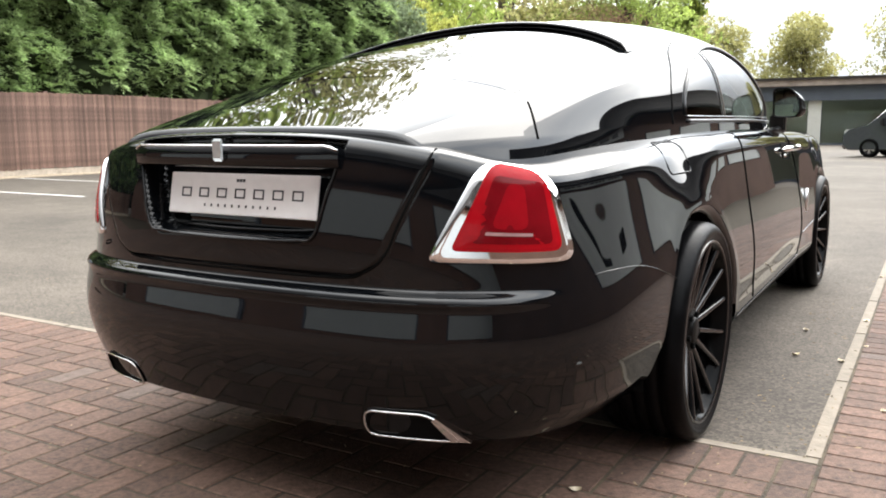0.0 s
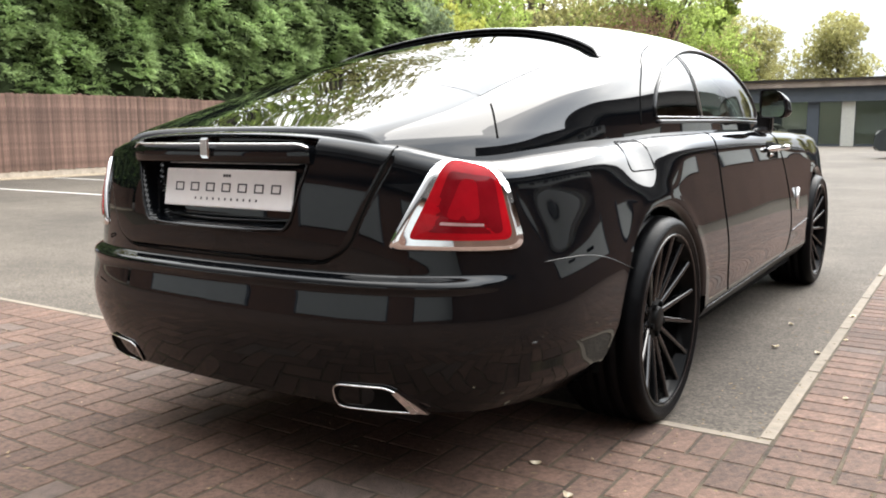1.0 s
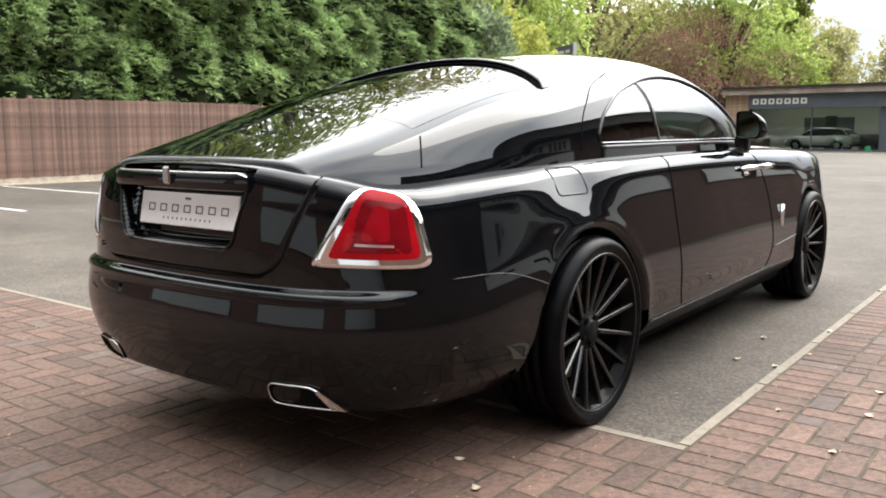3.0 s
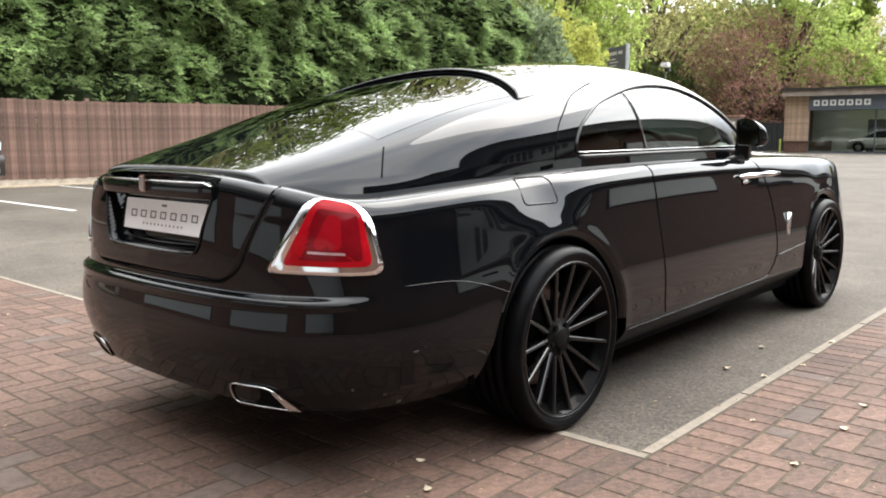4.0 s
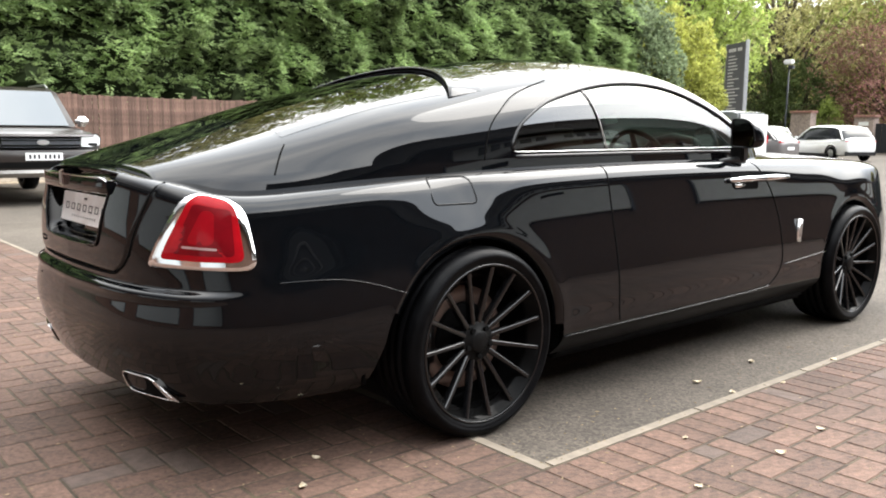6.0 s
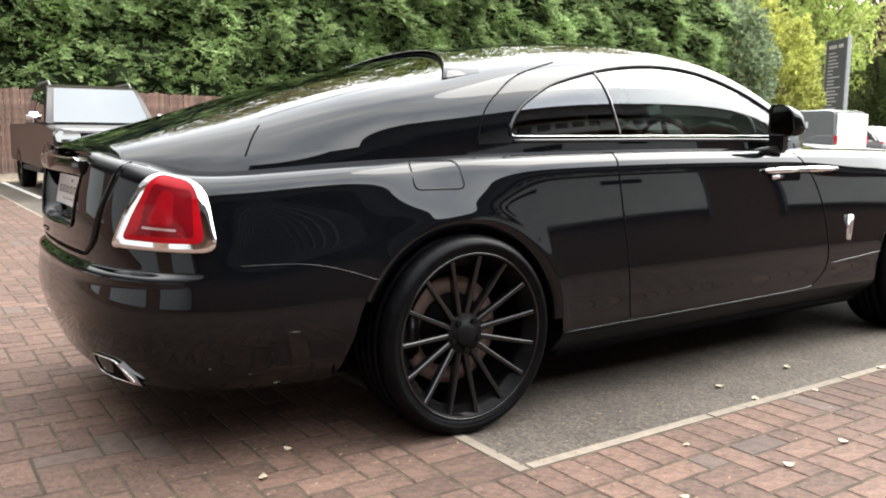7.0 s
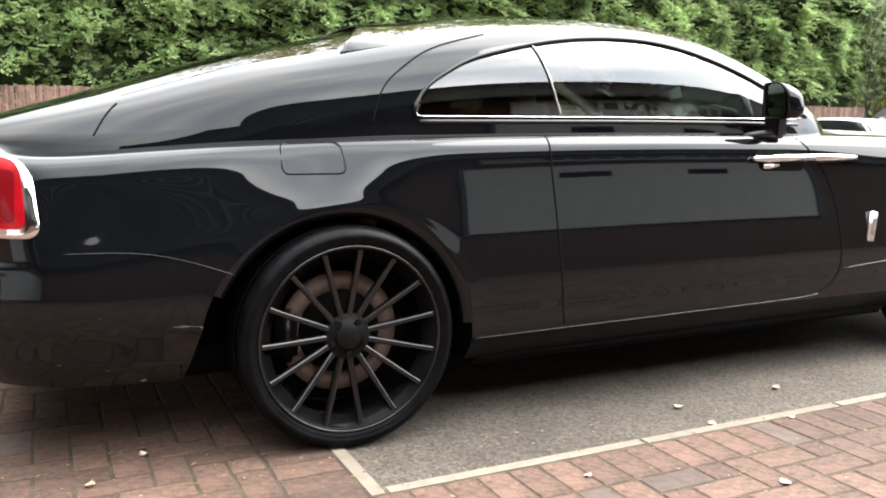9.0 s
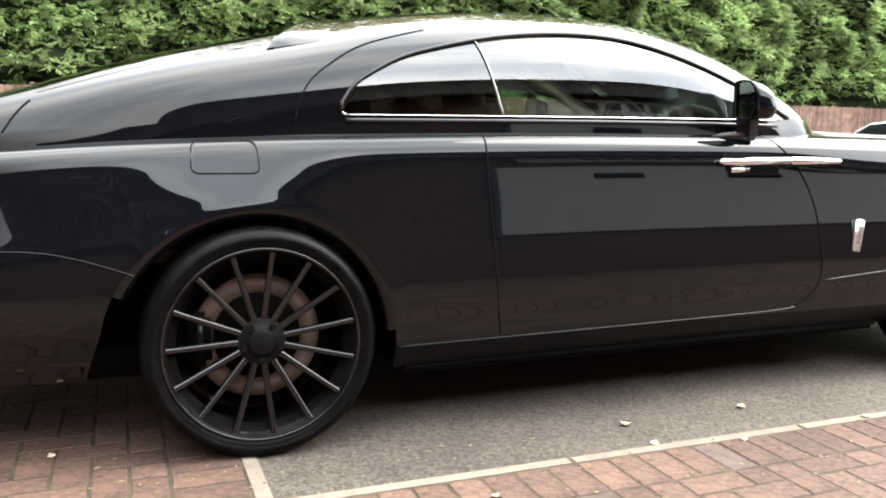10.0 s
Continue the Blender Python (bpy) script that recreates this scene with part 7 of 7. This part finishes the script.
# ---- litter ----
def fallen_leaf(x, y, z, turn, size, curl, seed):
    bm = bmesh.new()
    n = 7
    mid = []
    for i in range(n):
        t = i / (n - 1)
        w = 0.36 * math.sin(math.pi * min(1, t * 1.05)) ** 0.8
        zz = curl * (t - 0.5) ** 2 + 0.004
        mid.append([bm.verts.new((t - 0.5, -w, zz + curl * 0.35)), bm.verts.new((t - 0.5, 0, zz)), bm.verts.new((t - 0.5, w, zz + curl * 0.25))])
    for a, b in zip(mid, mid[1:]):
        for j in range(2):
            bm.faces.new((a[j], a[j + 1], b[j + 1], b[j]))
    bmesh.ops.scale(bm, vec=(size, size, size), verts=bm.verts)
    ob = part("fallen_leaf", bm, DEADLEAF, None, "", True)
    ob.matrix_basis = pose(x, y, z, 0, 0, turn)
    return tagged(ob, "pale curled dry leaf lying on the ground", "leaf", "fallen leaves")


for i, (x, y) in enumerate(((1.262, 1.215), (1.075, 1.227), (1.738, 1.047), (1.735, 0.21), (1.34, 1.514), (1.762, 0.687), (1.05, 1.75), (1.46, 0.55), (1.30, 2.1), (1.75, 1.9), (0.75, -0.62), (0.93, -0.78), (-1.9, 0.3), (2.2, -1.2), (1.9, -0.35), (-2.8, -0.6), (1.0, -1.05), (1.62, 3.2), (1.29, 3.6))):
    rr = random.Random(i)
    fallen_leaf(x, y, 0.009 if x > 1.27 or y < 0 else 0.003, rr.uniform(0, 360), rr.uniform(0.028, 0.045), rr.uniform(0.3, 0.7), i)
bm = bmesh.new()
for q in range(5):
    for j in range(4):
        bm.verts.new((-0.06 + q * 0.03, -0.03 + j * 0.02, 0.011 + 0.004 * math.sin(q * 2 + j)))
bm.verts.ensure_lookup_table()
for q in range(4):
    for j in range(3):
        bm.faces.new([bm.verts[q * 4 + j], bm.verts[(q + 1) * 4 + j], bm.verts[(q + 1) * 4 + j + 1], bm.verts[q * 4 + j + 1]])
pp = part("paper_scrap", bm, PAPER, None)
pp.matrix_basis = pose(1.70, -0.53, 0.0, 0, 0, 25)
tagged(pp, "small crumpled white paper on the paving", "paper")
# seeds, twigs and grit blown over the ground
rg = np.random.default_rng(17)
n = 2600
gx = np.concatenate([rg.uniform(0.6, 4.5, n // 2), rg.uniform(-6, 4.5, n // 2)])
gy = np.concatenate([rg.uniform(-1.2, 3.5, n // 2), rg.uniform(-3.0, 1.0, n // 2)])
gl, gw, ga = rg.uniform(0.003, 0.009, n) * rg.choice([1, 1, 1.8], n), rg.uniform(0.002, 0.0045, n), rg.uniform(0, 6.28, n)
V_, F_ = [], []
for x, y, l, w, a in zip(gx, gy, gl, gw, ga):
    if 1.28 > x > -0.97 and -1.2 < y < 4.0 and y > KY1 and x < 1.0:
        continue
    z = 0.0092 if (x > KX0 or y < KY1) else 0.0012
    c_, s_ = math.cos(a), math.sin(a)
    b = len(V_)
    for px, py, pz in ((-l, 0, 0), (0, -w, 0), (l, 0, 0.0006), (0, w, 0), (0, 0, 0.0022)):
        V_.append((x + px * c_ - py * s_, y + px * s_ + py * c_, z + pz))
    F_ += [(b, b + 1, b + 4), (b + 1, b + 2, b + 4), (b + 2, b + 3, b + 4), (b + 3, b, b + 4)]
tagged(raw("grit", V_, F_, GRIT, None, "", None, False), "tan seeds and grit scattered over the ground", "grit", kind="stuff")
hose = part("hose", tubebm([(-6.8 + 0.35 * math.cos(a) * (1 - a / 40), -1.3 + 0.5 * math.sin(a), 0.02) for a in np.linspace(0, 14, 90)], 0.014, 6), GAP, None, "", True)
tagged(hose, "black hose coiled loosely on the paving", "hose")

# ---- paving blocks ----
BL, BW, GAPW = 0.2, 0.102, 0.0045
MOD = BW + GAPW


def block_mesh(name, along_x, material):
    """One paving block with a worn chamfer."""
    lx, ly = (BL + GAPW - GAPW, BW) if along_x else (BW, BL + GAPW - GAPW)
    lx, ly = lx / 2 + (GAPW / 2 if along_x else 0), ly / 2 + (0 if along_x else GAPW / 2)
    c = 0.0045
    bm = bmesh.new()
    a = [bm.verts.new((sx * lx, sy * ly, 0.0)) for sx, sy in ((-1, -1), (1, -1), (1, 1), (-1, 1))]
    b = [bm.verts.new((sx * lx, sy * ly, 0.003)) for sx, sy in ((-1, -1), (1, -1), (1, 1), (-1, 1))]
    t = [bm.verts.new((sx * (lx - c), sy * (ly - c), 0.0085)) for sx, sy in ((-1, -1), (1, -1), (1, 1), (-1, 1))]
    for r0, r1 in ((a, b), (b, t)):
        for j in range(4):
            bm.faces.new((r0[j], r0[(j + 1) % 4], r1[(j + 1) % 4], r1[j]))
    bm.faces.new(t)
    me = bpy.data.meshes.new(name)
    bm.to_mesh(me)
    bm.free()
    me.materials.append(material)
    return me


spots = []
y_front = KY0 - 0.004
# the course along the edging on both sides of its corner
for i in range(-150, 1):
    spots.append((KX1 + (i - 0.5) * MOD, y_front - BL / 2 - 0.002, False))
for i in range(-2, 130):
    spots.append((KX1 + 0.004 + BL / 2 + 0.002, KY0 + (i + 0.5) * MOD, True))
# herringbone beyond
X1, Y0 = KX1 + BL + 0.012, y_front - BL - 0.009
for i in range(-170, 110):
    for j in range(-120, 130):
        k = (i - j) % 4
        x, y = X1 + i * MOD, Y0 + j * MOD
        if k == 0:
            sx, sy, ax = x + MOD, y + MOD / 2, True
        elif k == 3:
            sx, sy, ax = x + MOD / 2, y + MOD, False
        else:
            continue
        cells = ((sx - MOD / 2, sy), (sx + MOD / 2, sy)) if ax else ((sx, sy - MOD / 2), (sx, sy + MOD / 2))
        good = [q for q in cells if not (q[1] > Y0 and q[0] < X1)]
        if len(good) == 2:
            spots.append((sx, sy, ax))
        elif good:
            spots.append((good[0][0], good[0][1], None))


def worth(x, y):
    return (-14 < x < 7.5) and (-8.1 < y < 13) and not (x < -9 and y < -5)


_picks = {}


def hash_of(x, y):
    """A steady random number for each block."""
    return _picks.setdefault((round(x, 3), round(y, 3)), random.Random(int(x * 9173) * 7919 + int(y * 6101)).random())


spots = [s for s in spots if worth(s[0], s[1])]
near = [s for s in spots if s[2] is not None and ((1.30 < s[0] < 2.25 and -0.75 < s[1] < 1.5) or (0.75 < s[0] < 1.32 and -0.85 < s[1] < 0))]
near = near[:298]
near_set = set(near)
B1, B2 = [block_mesh("paving_block", a, CLAY) for a in (True, False)]
G1, G2 = [block_mesh("paving_block", a, CLAYGREY) for a in (True, False)]
rr = random.Random(8)
for x, y, ax in near:
    grey = rr.random() < 0.05
    o = new("paving_block", (G1 if ax else G2) if grey else (B1 if ax else B2))
    o.parent = pavement
    o.matrix_basis = pose(x, y, rr.uniform(-0.0012, 0.0012), rr.uniform(-0.35, 0.35), rr.uniform(-0.35, 0.35), rr.uniform(-0.5, 0.5))
for grey in (False, True):
    V_, F_ = [], []
    c = 0.0045
    for x, y, ax in spots:
        if (x, y, ax) in near_set:
            continue
        if (hash_of(x, y) < 0.05) != grey:
            continue
        lx, ly = (BW / 2, BW / 2) if ax is None else (BL / 2 + GAPW / 2, BW / 2) if ax else (BW / 2, BL / 2 + GAPW / 2)
        b = len(V_)
        dz = [rr.uniform(-0.0012, 0.0012) for _ in range(4)]
        tw = rr.uniform(-0.008, 0.008)
        for shrink, zz in ((0, 0.0), (0, 0.003), (c, 0.0085)):
            for q, (sx, sy) in enumerate(((-1, -1), (1, -1), (1, 1), (-1, 1))):
                px, py = sx * (lx - shrink), sy * (ly - shrink)
                V_.append((x + px - py * tw, y + py + px * tw, zz + (dz[q] if zz > 0 else 0)))
        for r in (0, 4):
            for j in range(4):
                F_.append((b + r + j, b + r + (j + 1) % 4, b + r + 4 + (j + 1) % 4, b + r + 4 + j))
        F_.append((b + 8, b + 9, b + 10, b + 11))
    o = raw("paving_blocks", V_, F_, CLAYGREY if grey else CLAYFAR, pavement, "", None, False)
    tagged(o, kind="stuff")
